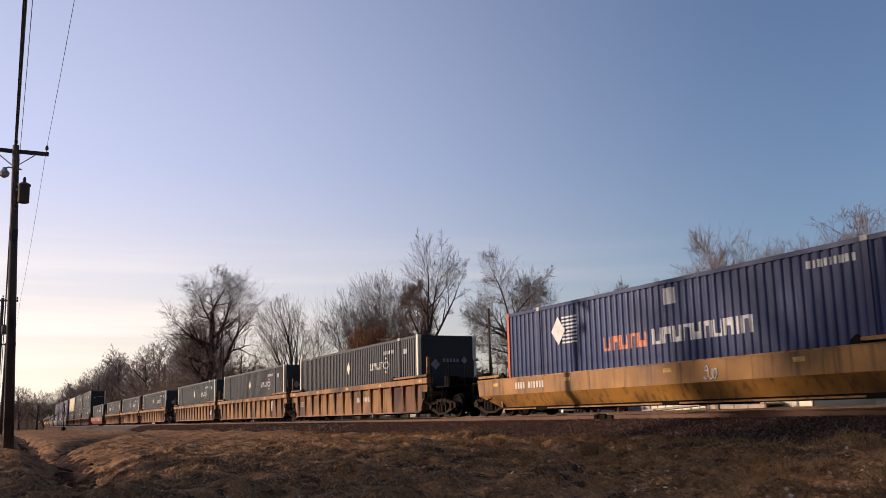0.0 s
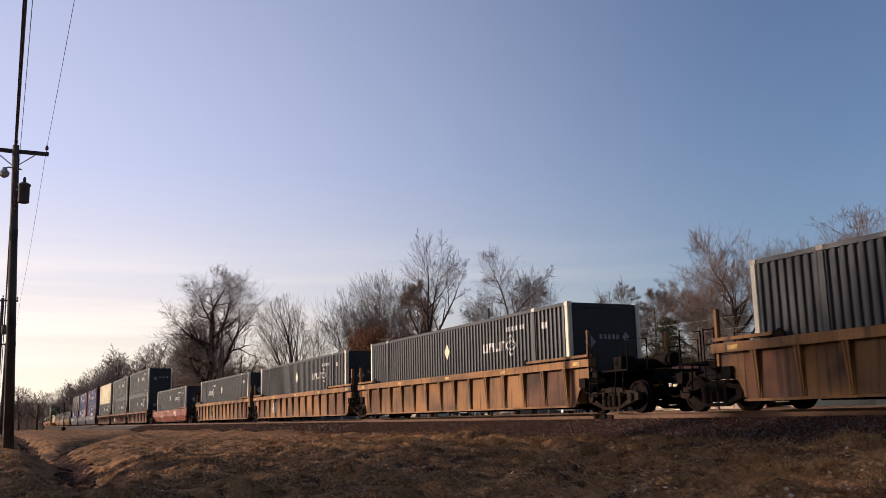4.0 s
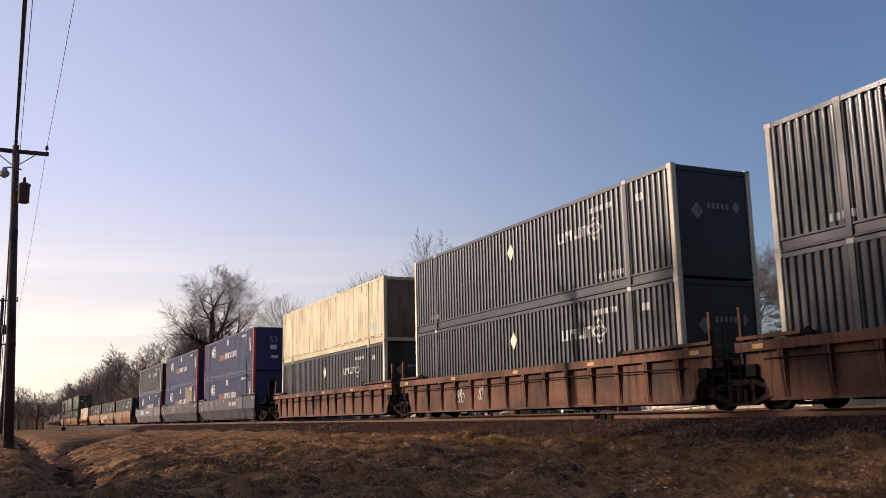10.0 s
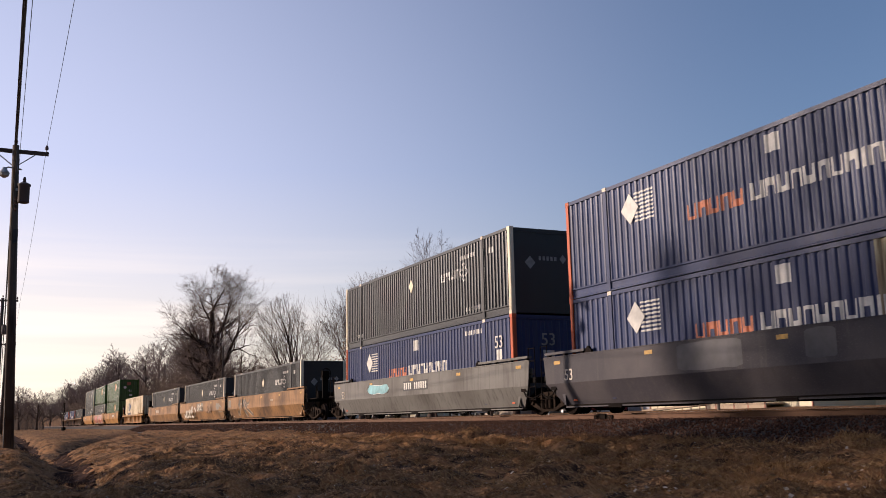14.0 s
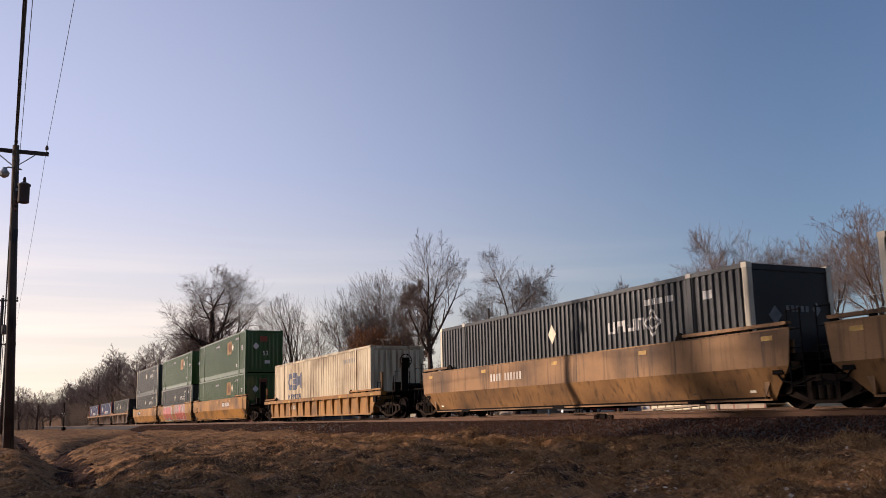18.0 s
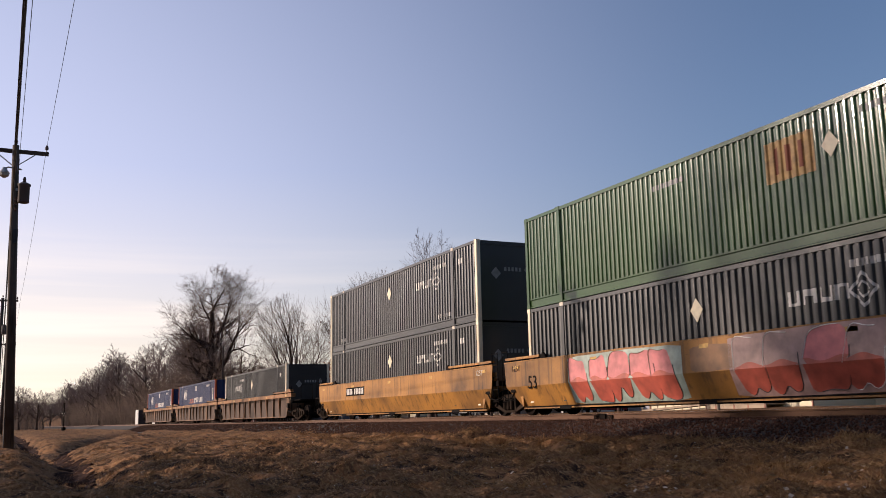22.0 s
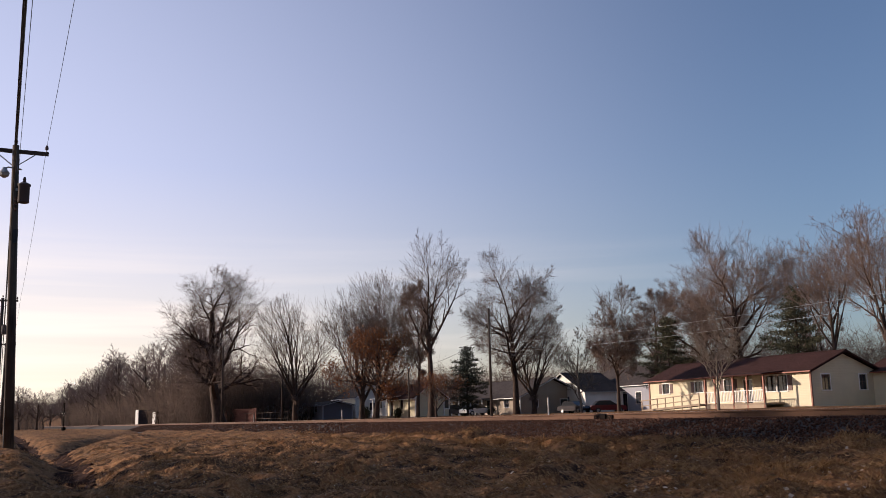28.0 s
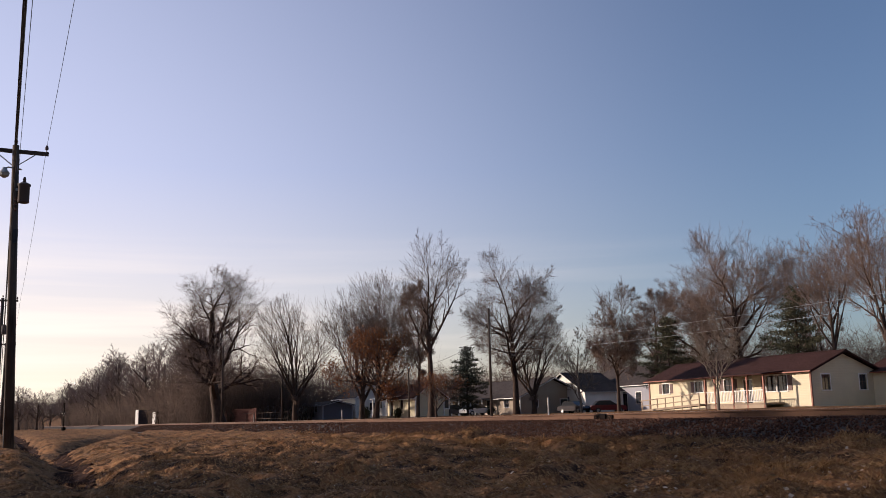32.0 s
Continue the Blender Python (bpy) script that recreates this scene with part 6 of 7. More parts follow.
def utility_pole(x, y, top, full):
    base = float(ground_z(x, y))
    p = thing("utility_pole", "weathered wooden utility pole with crossarm" + (", transformer and lines" if full else ""), "utility pole", "poles along the line", pose(x, y, 0))
    lean = -0.32 if full else 0.0
    part("pole", Geo().tube((0, 0, base - 0.3), (0, lean, top), 0.165, 0.105, 14), M_POLE, p, smooth=True)
    z = top - 0.16
    part("crossarm", Geo().box(-0.19, -0.08, lean - 1.22, lean + 1.02, z - 0.06, z + 0.06), M_POLE, p)
    for s in (-1, 1):
        part("brace", Geo().tube((-0.15, lean + s * 0.62, z - 0.05), (-0.13, lean, z - 0.55), 0.018), M_GALV, p)
        ins = part("insulator", Geo().lathe((-0.135, lean + s * (0.95 if s > 0 else 1.10), z + 0.06), [(0.02, 0), (0.02, 0.08), (0.06, 0.09), (0.05, 0.13), (0.065, 0.15), (0.04, 0.20), (0.025, 0.24)], "z", 10), M_CERAM, p)
    part("insulator", Geo().lathe((0.02, lean, top), [(0.02, 0), (0.02, 0.06), (0.06, 0.08), (0.05, 0.12), (0.065, 0.14), (0.04, 0.19)], "z", 10), M_CERAM, p)
    if full:
        tr = part("transformer", Geo().lathe((0.20, 0.0, top - 1.97), [(0.16, 0.0), (0.18, 0.03), (0.18, 0.56), (0.205, 0.58), (0.205, 0.62), (0.10, 0.68)], "z", 18), M_TRANS, p, "brown pole-top transformer can", True)
        part("bushing", Geo().lathe((0.20, 0.0, top - 1.30), [(0.03, 0), (0.06, 0.05), (0.04, 0.09), (0.055, 0.13), (0.03, 0.2)], "z", 8), M_CERAM, tr)
        part("bracket", Geo().box(-0.05, 0.12, -0.25, -0.05, top - 1.9, top - 1.82).box(-0.05, 0.12, -0.25, -0.05, top - 1.55, top - 1.47), M_GALV, tr)
        la = part("street_lamp_arm", Geo().path([(0, -0.1, top - 0.80), (0.1, -0.50, top - 0.78), (0.12, -0.62, top - 0.84)], 0.025), M_GALV, p)
        part("lamp_head", Geo().lathe((0.12, -0.62, top - 1.15), [(0.05, 0.0), (0.14, 0.06), (0.17, 0.16), (0.10, 0.26), (0.06, 0.34)], "z", 12), M_GALV, la, "small luminaire")
        part("fuse_cutout", Geo().tube((0.08, -0.22, top - 0.95), (0.12, -0.30, top - 0.55), 0.03), M_CERAM, p)
        for k in range(3):
            part("spool_insulator", Geo().lathe((0.16, -0.22, top - 1.85 - 0.17 * k), [(0.03, -0.05), (0.05, -0.03), (0.03, 0), (0.05, 0.03), (0.03, 0.05)], "z", 8), M_CERAM, p)
        part("riser_conduit", Geo().tube((0.08, -0.14, base), (0.06, -0.27, top - 2.9), 0.022), M_WIRE, p, "dark riser cable")
        part("ground_rod_box", Geo().box(0.02, 0.16, -0.24, -0.10, top - 3.3, top - 2.85), M_WIRE, p)
    else:
        tr = part("transformer", Geo().lathe((0.10, 0.20, top - 2.6), [(0.16, 0.0), (0.18, 0.03), (0.18, 0.62), (0.10, 0.7)], "z", 14), M_TRANS, p, "pole-top transformer can", True)
    return p


for i, (x, y, top) in enumerate(POLES):
    utility_pole(x, y, top, i in (0, 2))


def line(name, pts, sag, r, label, mat=None):
    """A sagging wire through the poles' heads."""
    run = [Vector(pts[0])]
    for a, b in zip(pts, pts[1:]):
        a, b = Vector(a), Vector(b)
        run += [a.lerp(b, k / 12) - Vector((0, 0, sag * 4 * k / 12 * (1 - k / 12))) for k in range(1, 13)]
    g = Geo().path(run, r, 5)
    return solid(name, g, mat or M_WIRE, label, "wire", "overhead wires")


order = [(47.0, 0.2, 9.2), POLES[2], POLES[0], POLES[1], POLES[3], (-160.0, 0.3, 9.1)]
order = [(x, 0.22, t) for x, y, t in order]
line("overhead_wire", [(x, y - 0.06, t + 0.17) for x, y, t in order], 0.35, 0.009, "thin primary wire strung over the pole tops")
line("overhead_cable", [(x, y - 0.24, t + 0.06) for x, y, t in order], 0.35, 0.017, "dark cable strung along the pole tops")
line("overhead_wire", [(x - 0.135, y + 0.75, t + 0.12) for x, y, t in order], 0.4, 0.007, "thin wire strung on the crossarm ends")
line("overhead_wire", [(x - 0.135, y - 1.30, t + 0.12) for x, y, t in order], 0.4, 0.007, "thin wire strung on the crossarm ends")
line("overhead_cable", [(x + 0.16, y - 0.22, t - 2.0) for x, y, t in order], 0.5, 0.014, "twisted secondary cable below the crossarms")
line("overhead_cable", [(x + 0.05, y - 0.20, t - 3.2) for x, y, t in order], 0.55, 0.016, "black telephone cable low on the poles")

# service wires over the yards on the far side
def yard_pole(x, y, top, r=0.12):
    b = float(ground_z(x, y))
    p = thing("yard_pole", "plain weathered service pole in the yards", "utility pole", "service poles", pose(x, y, 0))
    part("pole", Geo().tube((0, 0, b - 0.2), (0, 0, top), r, r * 0.72, 10), M_POLE, p, smooth=True)
    part("pole_cap", Geo().tube((0, 0, top), (0, 0, top + 0.05), r * 0.8, r * 0.3, 10), M_GALV, p)
    return p


yard_pole(-66.2, 35.3, 8.6)
yard_pole(-88.0, 37.5, 5.0, 0.10)
yard_pole(-112.0, 31.0, 6.8)
yard_pole(-106.0, 22.5, 8.5)
for dz in (0.0, 0.7):
    line("service_wire", [(-66.2, 35.3, 5.7 - dz), (-36.0, 42.0, 6.0 - dz), (-10.0, 47.0, 7.0 - dz)], 0.30, 0.008, "slack service wire over the yards", M_GALV)
line("service_wire", [(-66.2, 35.3, 6.4), (-88.0, 37.5, 4.8), (-112.0, 31.0, 6.3), (-150.0, 27.0, 7.0)], 0.4, 0.012, "thin service wire between yard poles")

# ---- houses ----


def siding(name, base, pitch=0.115):
    m, n, l, b = nodes_of(name)
    tc = n.new("ShaderNodeTexCoord")
    sp = n.new("ShaderNodeSeparateXYZ")
    l.new(tc.outputs["Object"], sp.inputs["Vector"])
    md = n.new("ShaderNodeMath")
    md.operation = "MODULO"
    md.inputs[1].default_value = pitch
    l.new(sp.outputs["Z"], md.inputs[0])
    f = noise_node(n, l, 0.9, 4)
    c = mixed(n, l, mapped(n, l, f, 0.35, 0.7), tuple(k * 0.9 for k in base), base)
    l.new(c, b.inputs["Base Color"])
    b.inputs["Roughness"].default_value = 0.6
    bumped(n, l, b, md.outputs["Value"], 0.9, 0.08)
    return m


def roofing(name, base):
    m, n, l, b = nodes_of(name)
    tc = n.new("ShaderNodeTexCoord")
    bk = n.new("ShaderNodeTexBrick")
    bk.inputs["Scale"].default_value = 1.0
    bk.inputs["Brick Width"].default_value, bk.inputs["Row Height"].default_value, bk.inputs["Mortar Size"].default_value = 0.33, 0.14, 0.008
    bk.inputs["Color1"].default_value = (*base, 1)
    bk.inputs["Color2"].default_value = (*(c * 1.35 for c in base), 1)
    bk.inputs["Mortar"].default_value = (*(c * 0.5 for c in base), 1)
    l.new(tc.outputs["Object"], bk.inputs["Vector"])
    f = noise_node(n, l, 0.6, 4)
    l.new(mixed(n, l, mapped(n, l, f, 0.4, 0.7, 0, 0.5), bk.outputs["Color"], tuple(c * 0.6 for c in base)), b.inputs["Base Color"])
    b.inputs["Roughness"].default_value = 0.9
    b.inputs["Specular IOR Level"].default_value = 0.1
    bumped(n, l, b, bk.outputs["Fac"], 0.4, 0.01)
    return m


M_SIDE_CREAM = siding("cream_siding", (0.62, 0.55, 0.38))
M_SIDE_WHITE = siding("white_siding", (0.72, 0.70, 0.64))
M_SIDE_TAN = siding("tan_siding", (0.34, 0.28, 0.21))
M_SIDE_BLUE = siding("blue_grey_siding", (0.27, 0.28, 0.32))
M_SIDE_SLATE = siding("slate_siding", (0.10, 0.10, 0.125))
M_ROOF_BROWN = roofing("brown_shingles", (0.036, 0.017, 0.015))
M_ROOF_GREY = roofing("grey_shingles", (0.044, 0.037, 0.035))
M_TRIM = plain("white_trim", (0.74, 0.72, 0.68), 0.5, 0, 0.08)
M_TRIMRED = plain("red_brown_trim", (0.24, 0.085, 0.05), 0.6, 0, 0.2)
M_SHUTTER = plain("dark_shutter", (0.10, 0.055, 0.045), 0.6, 0, 0.2)
M_DECK = painted("weathered_deck_wood", (0.30, 0.235, 0.17), (0.16, 0.12, 0.09), 0.6, 0.85, 0, True, 2)
M_DARK = plain("dark_interior", (0.02, 0.018, 0.016), 0.9)
M_CONC = plain("grey_concrete", (0.30, 0.28, 0.26), 0.9, 0, 0.25)


def pane_glass():
    m, n, l, b = nodes_of("window_glass")
    b.inputs["Base Color"].default_value = (0.03, 0.033, 0.038, 1)
    b.inputs["Roughness"].default_value = 0.06
    b.inputs["Specular IOR Level"].default_value = 0.6
    return m


M_GLASS = pane_glass()


def wall_panel(width, z0, z1, openings, thick=0.14):
    """A wall along x from 0 to width, its outer face at y = 0, with openings (x0, x1, za, zb) cut right through."""
    g = Geo()
    xs = sorted({0.0, width, *[o[0] for o in openings], *[o[1] for o in openings]})
    for a, b in zip(xs, xs[1:]):
        cuts = sorted((o[2], o[3]) for o in openings if o[0] <= a + 1e-6 and o[1] >= b - 1e-6)
        z = z0
        for lo, hi in cuts:
            if lo > z + 1e-3:
                g.box(a, b, 0, thick, z, lo)
            z = hi
        if z1 > z + 1e-3:
            g.box(a, b, 0, thick, z, z1)
    return g


def window(house, m, o, trim, shutters=None, sides=(1, 1)):
    x0, x1, za, zb = o
    w = part("window", Geo().box(x0 - 0.07, x1 + 0.07, -0.03, 0.02, zb, zb + 0.09).box(x0 - 0.07, x0, -0.03, 0.02, za, zb).box(x1, x1 + 0.07, -0.03, 0.02, za, zb).box(x0 - 0.09, x1 + 0.09, -0.05, 0.02, za - 0.07, za), trim, house, "white-framed window")
    w.matrix_local = m
    zm = (za + zb) / 2
    part("sash", Geo().box(x0, x1, 0.045, 0.075, zm - 0.016, zm + 0.016).box((x0 + x1) / 2 - 0.008, (x0 + x1) / 2 + 0.008, 0.045, 0.07, za, zb), M_SHUTTER, w)
    part("pane", Geo().box(x0, x1, 0.080, 0.092, za, zm), M_GLASS, w)
    part("pane", Geo().box(x0, x1, 0.078, 0.090, zm, zb), M_GLASS, w)
    if shutters:
        sw = (x1 - x0) * 0.42
        for a, on in ((x0 - 0.08 - sw, sides[0]), (x1 + 0.08, sides[1])):
            if on:
                part("shutter", Geo().box(a, a + sw, -0.035, -0.002, za, zb), shutters, w, "dark louvred shutter")
    return w


def gabled_house(name, label, x0, x1, y0, y1, z0, eave, ridge, wall_mat, roof_mat, front=(), right=(), trim=None, shutters=None, over=0.35, corner=None, category="house"):
    """A house whose ridge runs along x. front: openings in the wall that faces -y; right: in the wall that faces +x."""
    trim = trim or M_TRIM
    h = thing(name, label, category, "houses beyond the track", pose(x0, y0, 0))
    w, d = x1 - x0, y1 - y0
    part("wall", wall_panel(w, z0, eave, front), wall_mat, h)
    back = part("wall", wall_panel(w, z0, eave, ()), wall_mat, h)
    back.location = (0, d - 0.14, 0)
    mr = Matrix.Translation((w, 0, 0)) @ Matrix.Rotation(math.pi / 2, 4, "Z")
    for xx, ops in ((w, right), (0.14, ())):
        g = wall_panel(d - 0.288, z0, eave, [(a - 0.144, b - 0.144, c, e) for a, b, c, e in ops])
        g.prism([(0, eave), (d - 0.288, eave), ((d - 0.288) / 2, ridge - 0.18)], 0, 0.14, "y")
        side = part("wall", g, wall_mat, h)
        side.matrix_local = Matrix.Translation((xx, 0.144, 0)) @ Matrix.Rotation(math.pi / 2, 4, "Z")
    part("foundation", Geo().box(0.03, w - 0.03, 0.03, d - 0.03, z0 - 0.6, z0), M_CONC, h)
    part("interior", Geo().box(0.3, w - 0.3, 0.3, d - 0.3, z0 + 0.02, eave - 0.1), M_DARK, h)
    slope = (ridge - eave) / (d / 2)
    for s in (0, 1):
        a, b = -over, d / 2
        pts = [(a, eave - over * slope), (b, ridge), (b, ridge + 0.10), (a, eave - over * slope + 0.10)]
        if s:
            pts = [(d - p, q) for p, q in pts]
        part("roof_slope", Geo().prism(pts, -over, w + over, "x"), roof_mat, h)
        ya = -over - 0.03 if not s else d + over
        part("fascia", Geo().box(-over, w + over, ya, ya + 0.03, eave - over * slope + 0.01, eave - over * slope + 0.09), corner or trim, h)
        for xe in (-over - 0.03, w + over):
            part("rake_board", Geo().prism([(p, q - 0.06) for p, q in pts], xe, xe + 0.03, "x"), roof_mat if corner else trim, h)
    part("ridge_cap", Geo().prism([(d / 2 - 0.16, ridge + 0.06), (d / 2, ridge + 0.135), (d / 2 + 0.16, ridge + 0.06), (d / 2, ridge + 0.09)], -over, w + over, "x"), roof_mat, h)
    for o in front:
        free = [all(not (g(q) < 0.7) for q in front if q is not o) for g in (lambda q: o[0] - q[1] if q[1] <= o[0] else 9, lambda q: q[0] - o[1] if q[0] >= o[1] else 9)]
        window(h, Matrix.Identity(4), o, trim, shutters if o[3] - o[2] < 1.6 else None, free)
    for o in right:
        window(h, mr, o, trim)
    for xx, yy in ((0, 0), (w, 0), (w, d), (0, d)):
        part("corner_board", Geo().box(xx - 0.06, xx + 0.06, yy - 0.06 if yy == 0 else yy - 0.06, yy + 0.06, z0, eave - 0.02), corner or trim, h)
    return h


def railing(parent, p, q, z0, height, mat, n=None):
    """Posts, two rails and balusters from p to q."""
    p, q = Vector((*p, z0)), Vector((*q, z0))
    ln = (q - p).length
    r = part("railing", Geo().tube(p + Vector((0, 0, height)), q + Vector((0, 0, height)), 0.04, 0.04, 4).tube(p + Vector((0, 0, 0.12)), q + Vector((0, 0, 0.12)), 0.03, 0.03, 4), mat, parent)
    k = n or max(2, int(ln / 0.16))
    me = Geo().box(-0.018, 0.018, -0.018, 0.018, 0.1, height).mesh("baluster", mat)
    for i in range(k + 1):
        b = part("baluster", me, None, r)
        b.location = p.lerp(q, i / k)
    return r


# cream manufactured home
gabled_house("house", "cream single-storey house with brown shingle roof and porch", -66.3, -48.3, 50.9, 57.4, 0.12, 2.72, 4.05, M_SIDE_CREAM, M_ROOF_BROWN,
                  front=[(1.78, 2.68, 1.58, 2.38), (5.89, 6.84, 1.55, 2.42), (9.32, 10.26, 1.5, 2.42), (11.45, 12.3, 0.3, 2.3), (13.76, 14.72, 1.37, 2.47), (14.84, 15.8, 1.37, 2.47)],
                  right=[(1.0, 1.81, 1.34, 2.40), (4.69, 5.42, 1.34, 2.40)], shutters=M_SHUTTER, corner=M_TRIMRED)
porch = thing("porch", "weathered wooden porch deck with railing and ramp", "porch", m=pose(-57.1, 49.0, 0))
part("deck", Geo().box(0, 6.3, 0, 1.82, 0.42, 0.55), M_DECK, porch)
for x in (0.06, 1.15, 3.1, 4.55, 6.2):
    part("porch_post", Geo().box(x - 0.06, x + 0.06, 0.0, 0.12, -0.1, 2.62), M_TRIMRED, porch, "red-brown post")
part("porch_roof", Geo().prism([(-0.25, 2.52), (1.95, 2.74), (1.95, 2.82), (-0.25, 2.62)], -0.2, 6.4, "x"), M_ROOF_BROWN, porch)
railing(porch, (0.1, 0.06), (6.2, 0.06), 0.55, 0.9, M_TRIM)
part("skirt", Geo().box(0, 6.3, 0.02, 0.05, -0.05, 0.42), M_DECK, porch)
ramp_ = thing("ramp", "weathered wooden wheelchair ramp with side rail", "ramp", m=pose(-64.5, 48.6, 0))
part("ramp_deck", Geo().prism([(0, 0.12), (7.3, 0.50), (7.3, 0.60), (0, 0.2)], 0, 1.2, "y"), M_DECK, ramp_)
part("ramp_side", Geo().prism([(0, 0.10), (7.3, 0.48), (7.3, 0.64), (0, 0.26)], -0.05, -0.002, "y"), M_DECK, ramp_)
for dz in (0.38, 0.82):
    part("ramp_rail", Geo().prism([(0, 0.14 + dz), (7.3, 0.52 + dz), (7.3, 0.60 + dz), (0, 0.22 + dz)], -0.11, -0.06, "y"), M_DECK, ramp_)
for k in range(8):
    part("ramp_post", Geo().box(0.05 + k * 1.02, 0.14 + k * 1.02, -0.058, -0.006, -0.1, 1.04 + k * 0.054), M_DECK, ramp_)
# tan house with a carport side
gabled_house("house", "tan single-storey house with grey roof and deep porch", -122.5, -103.0, 59.0, 68.6, 0.1, 2.45, 4.7, M_SIDE_TAN, M_ROOF_GREY,
                  front=[(3.0, 4.4, 1.1, 2.1), (7.2, 8.2, 0.15, 2.1), (10.5, 12.0, 1.1, 2.1), (15.4, 16.6, 1.1, 2.1)], right=[(1.9, 2.6, 1.1, 2.0), (5.9, 7.0, 0.9, 2.0)], over=0.6)
pr = thing("porch", "shaded porch with white posts along a tan house", "porch", m=pose(-121.8, 57.2, 0))
part("slab", Geo().box(0, 12, 0, 1.75, -0.1, 0.2), M_CONC, pr)
for k in range(6):
    part("porch_post", Geo().box(0.1 + k * 2.3, 0.24 + k * 2.3, 0.05, 0.2, 0.2, 2.25), M_TRIM, pr)
part("porch_roof", Geo().prism([(-0.3, 2.2), (1.78, 2.36), (1.78, 2.46), (-0.3, 2.3)], -0.3, 12.3, "x"), M_ROOF_GREY, pr)
# the white-gabled house behind it
gabled_house("house", "long blue-grey house with a dark roof behind yard trees", -107.4, -88.0, 72.0, 80.0, 0.1, 3.6, 6.0, M_SIDE_BLUE, M_ROOF_GREY, front=[(1.6, 2.5, 1.2, 2.6), (8.0, 9.0, 0.3, 2.5), (10.8, 11.9, 1.2, 2.6), (15.0, 16.0, 1.2, 2.6)], right=[(2, 3, 1, 2.1)])
GARAGE = gabled_house("garage", "white-gabled garage with a dark roof", 0, 5.6, 0, 10.2, 0.1, 2.85, 5.30, M_SIDE_WHITE, M_ROOF_GREY, right=[(3.6, 6.6, 0.2, 2.3)], category="garage")
GARAGE.matrix_basis = Matrix.Translation((-109.1, 71.6, 0)) @ Matrix.Rotation(-math.pi / 2, 4, "Z")
# small white cottage with porch
gabled_house("house", "small cream cottage with brown roof and porch railing", -103.0, -94.4, 41.0, 44.4, 0.2, 2.4, 3.7, M_SIDE_CREAM, M_ROOF_BROWN, front=[(1.3, 2.1, 0.3, 2.2), (4.3, 5.1, 1.1, 2.1)], right=[(1.6, 2.2, 1.0, 2.0), (3.4, 4.0, 1.0, 2.0)], over=0.5)
p3 = thing("porch", "low white cottage porch with picket railing", "porch", m=pose(-103.2, 39.3, 0))
part("deck", Geo().box(0, 4.6, 0, 1.66, 0.0, 0.3), M_DECK, p3)
part("porch_roof", Geo().prism([(-0.2, 2.25), (1.7, 2.5), (1.7, 2.58), (-0.2, 2.33)], -0.2, 4.8, "x"), M_TRIM, p3)
for x in (0.1, 2.3, 4.5):
    part("porch_post", Geo().box(x - 0.05, x + 0.05, 0.02, 0.12, 0.3, 2.25), M_TRIM, p3)
railing(p3, (0.1, 0.07), (4.5, 0.07), 0.3, 0.9, M_TRIM)
# farther houses, sheds
gabled_house("house", "white house almost hidden behind yard trees", -128.0, -119.0, 43.0, 50.0, 0.2, 2.9, 4.8, M_SIDE_WHITE, M_ROOF_GREY, front=[(1.5, 2.4, 1.2, 2.2), (5.5, 6.6, 1.2, 2.2)], right=[(2, 3, 1.2, 2.2)])
gabled_house("house", "blue-grey house in the shade of the trees", -84.5, -75.5, 66.0, 73.0, 0.1, 2.9, 4.9, M_SIDE_BLUE, M_ROOF_GREY, front=[(1.2, 2.1, 1.1, 2.1), (4.2, 5.0, 0.2, 2.1), (6.8, 7.7, 1.1, 2.1)], right=[(2, 3, 1.1, 2.1)])
gabled_house("house", "cream house at the end of the row", -48.9, -38.3, 57.0, 64.0, 0.12, 2.6, 3.9, M_SIDE_CREAM, M_ROOF_BROWN, front=[(2.0, 3.0, 1.4, 2.4), (6, 7, 1.4, 2.4)], corner=M_TRIMRED)
gabled_house("shed", "small grey garden shed in a back yard", -126.0, -123.0, 31.5, 34.0, 0.1, 1.7, 2.3, M_SIDE_BLUE, M_ROOF_GREY, front=[(0.9, 1.7, 0.15, 1.6)], trim=M_SIDE_BLUE, category="shed")
SH2 = gabled_house("shed", "small white garden shed with two windows", -124.2, -121.6, 34.3, 36.8, 0.1, 1.7, 2.3, M_SIDE_WHITE, M_ROOF_GREY, front=[(0.35, 0.9, 0.8, 1.6), (1.6, 2.1, 0.8, 1.6)], trim=M_SIDE_BLUE, category="shed")
SH2.matrix_basis = SH2.matrix_basis @ Matrix.Rotation(radians(40), 4, "Z")
gabled_house("shed", "blue-grey mobile home behind bare trees", -127.6, -117.6, 38.0, 42.0, 0.1, 1.9, 2.4, M_SIDE_SLATE, M_ROOF_GREY, front=[(1.5, 2.5, 1.1, 2.0), (6.5, 7.5, 1.1, 2.0)], trim=M_SIDE_BLUE)

# ---- crossing and yard clutter ----
def box_cabinet(x, y, w, d, h, mat, label):
    b = float(ground_z(x, y))
    c = thing("signal_cabinet", label, "cabinet", "crossing equipment", pose(x, y, b))
    part("body", Geo().box(-w / 2, w / 2, -d / 2, d / 2, 0.1, h), mat, c)
    part("cap", Geo().prism([(-d / 2 - 0.06, h), (0, h + 0.12), (d / 2 + 0.06, h)], -w / 2 - 0.06, w / 2 + 0.06, "x"), mat, c)
    part("door", Geo().box(-w * 0.4, w * 0.4, -d / 2 - 0.03, -d / 2 - 0.002, 0.2, h - 0.1), mat, c)
    part("plinth", Geo().box(-w / 2 - 0.1, w / 2 + 0.1, -d / 2 - 0.1, d / 2 + 0.1, -0.2, 0.1), M_CONC, c)
    return c


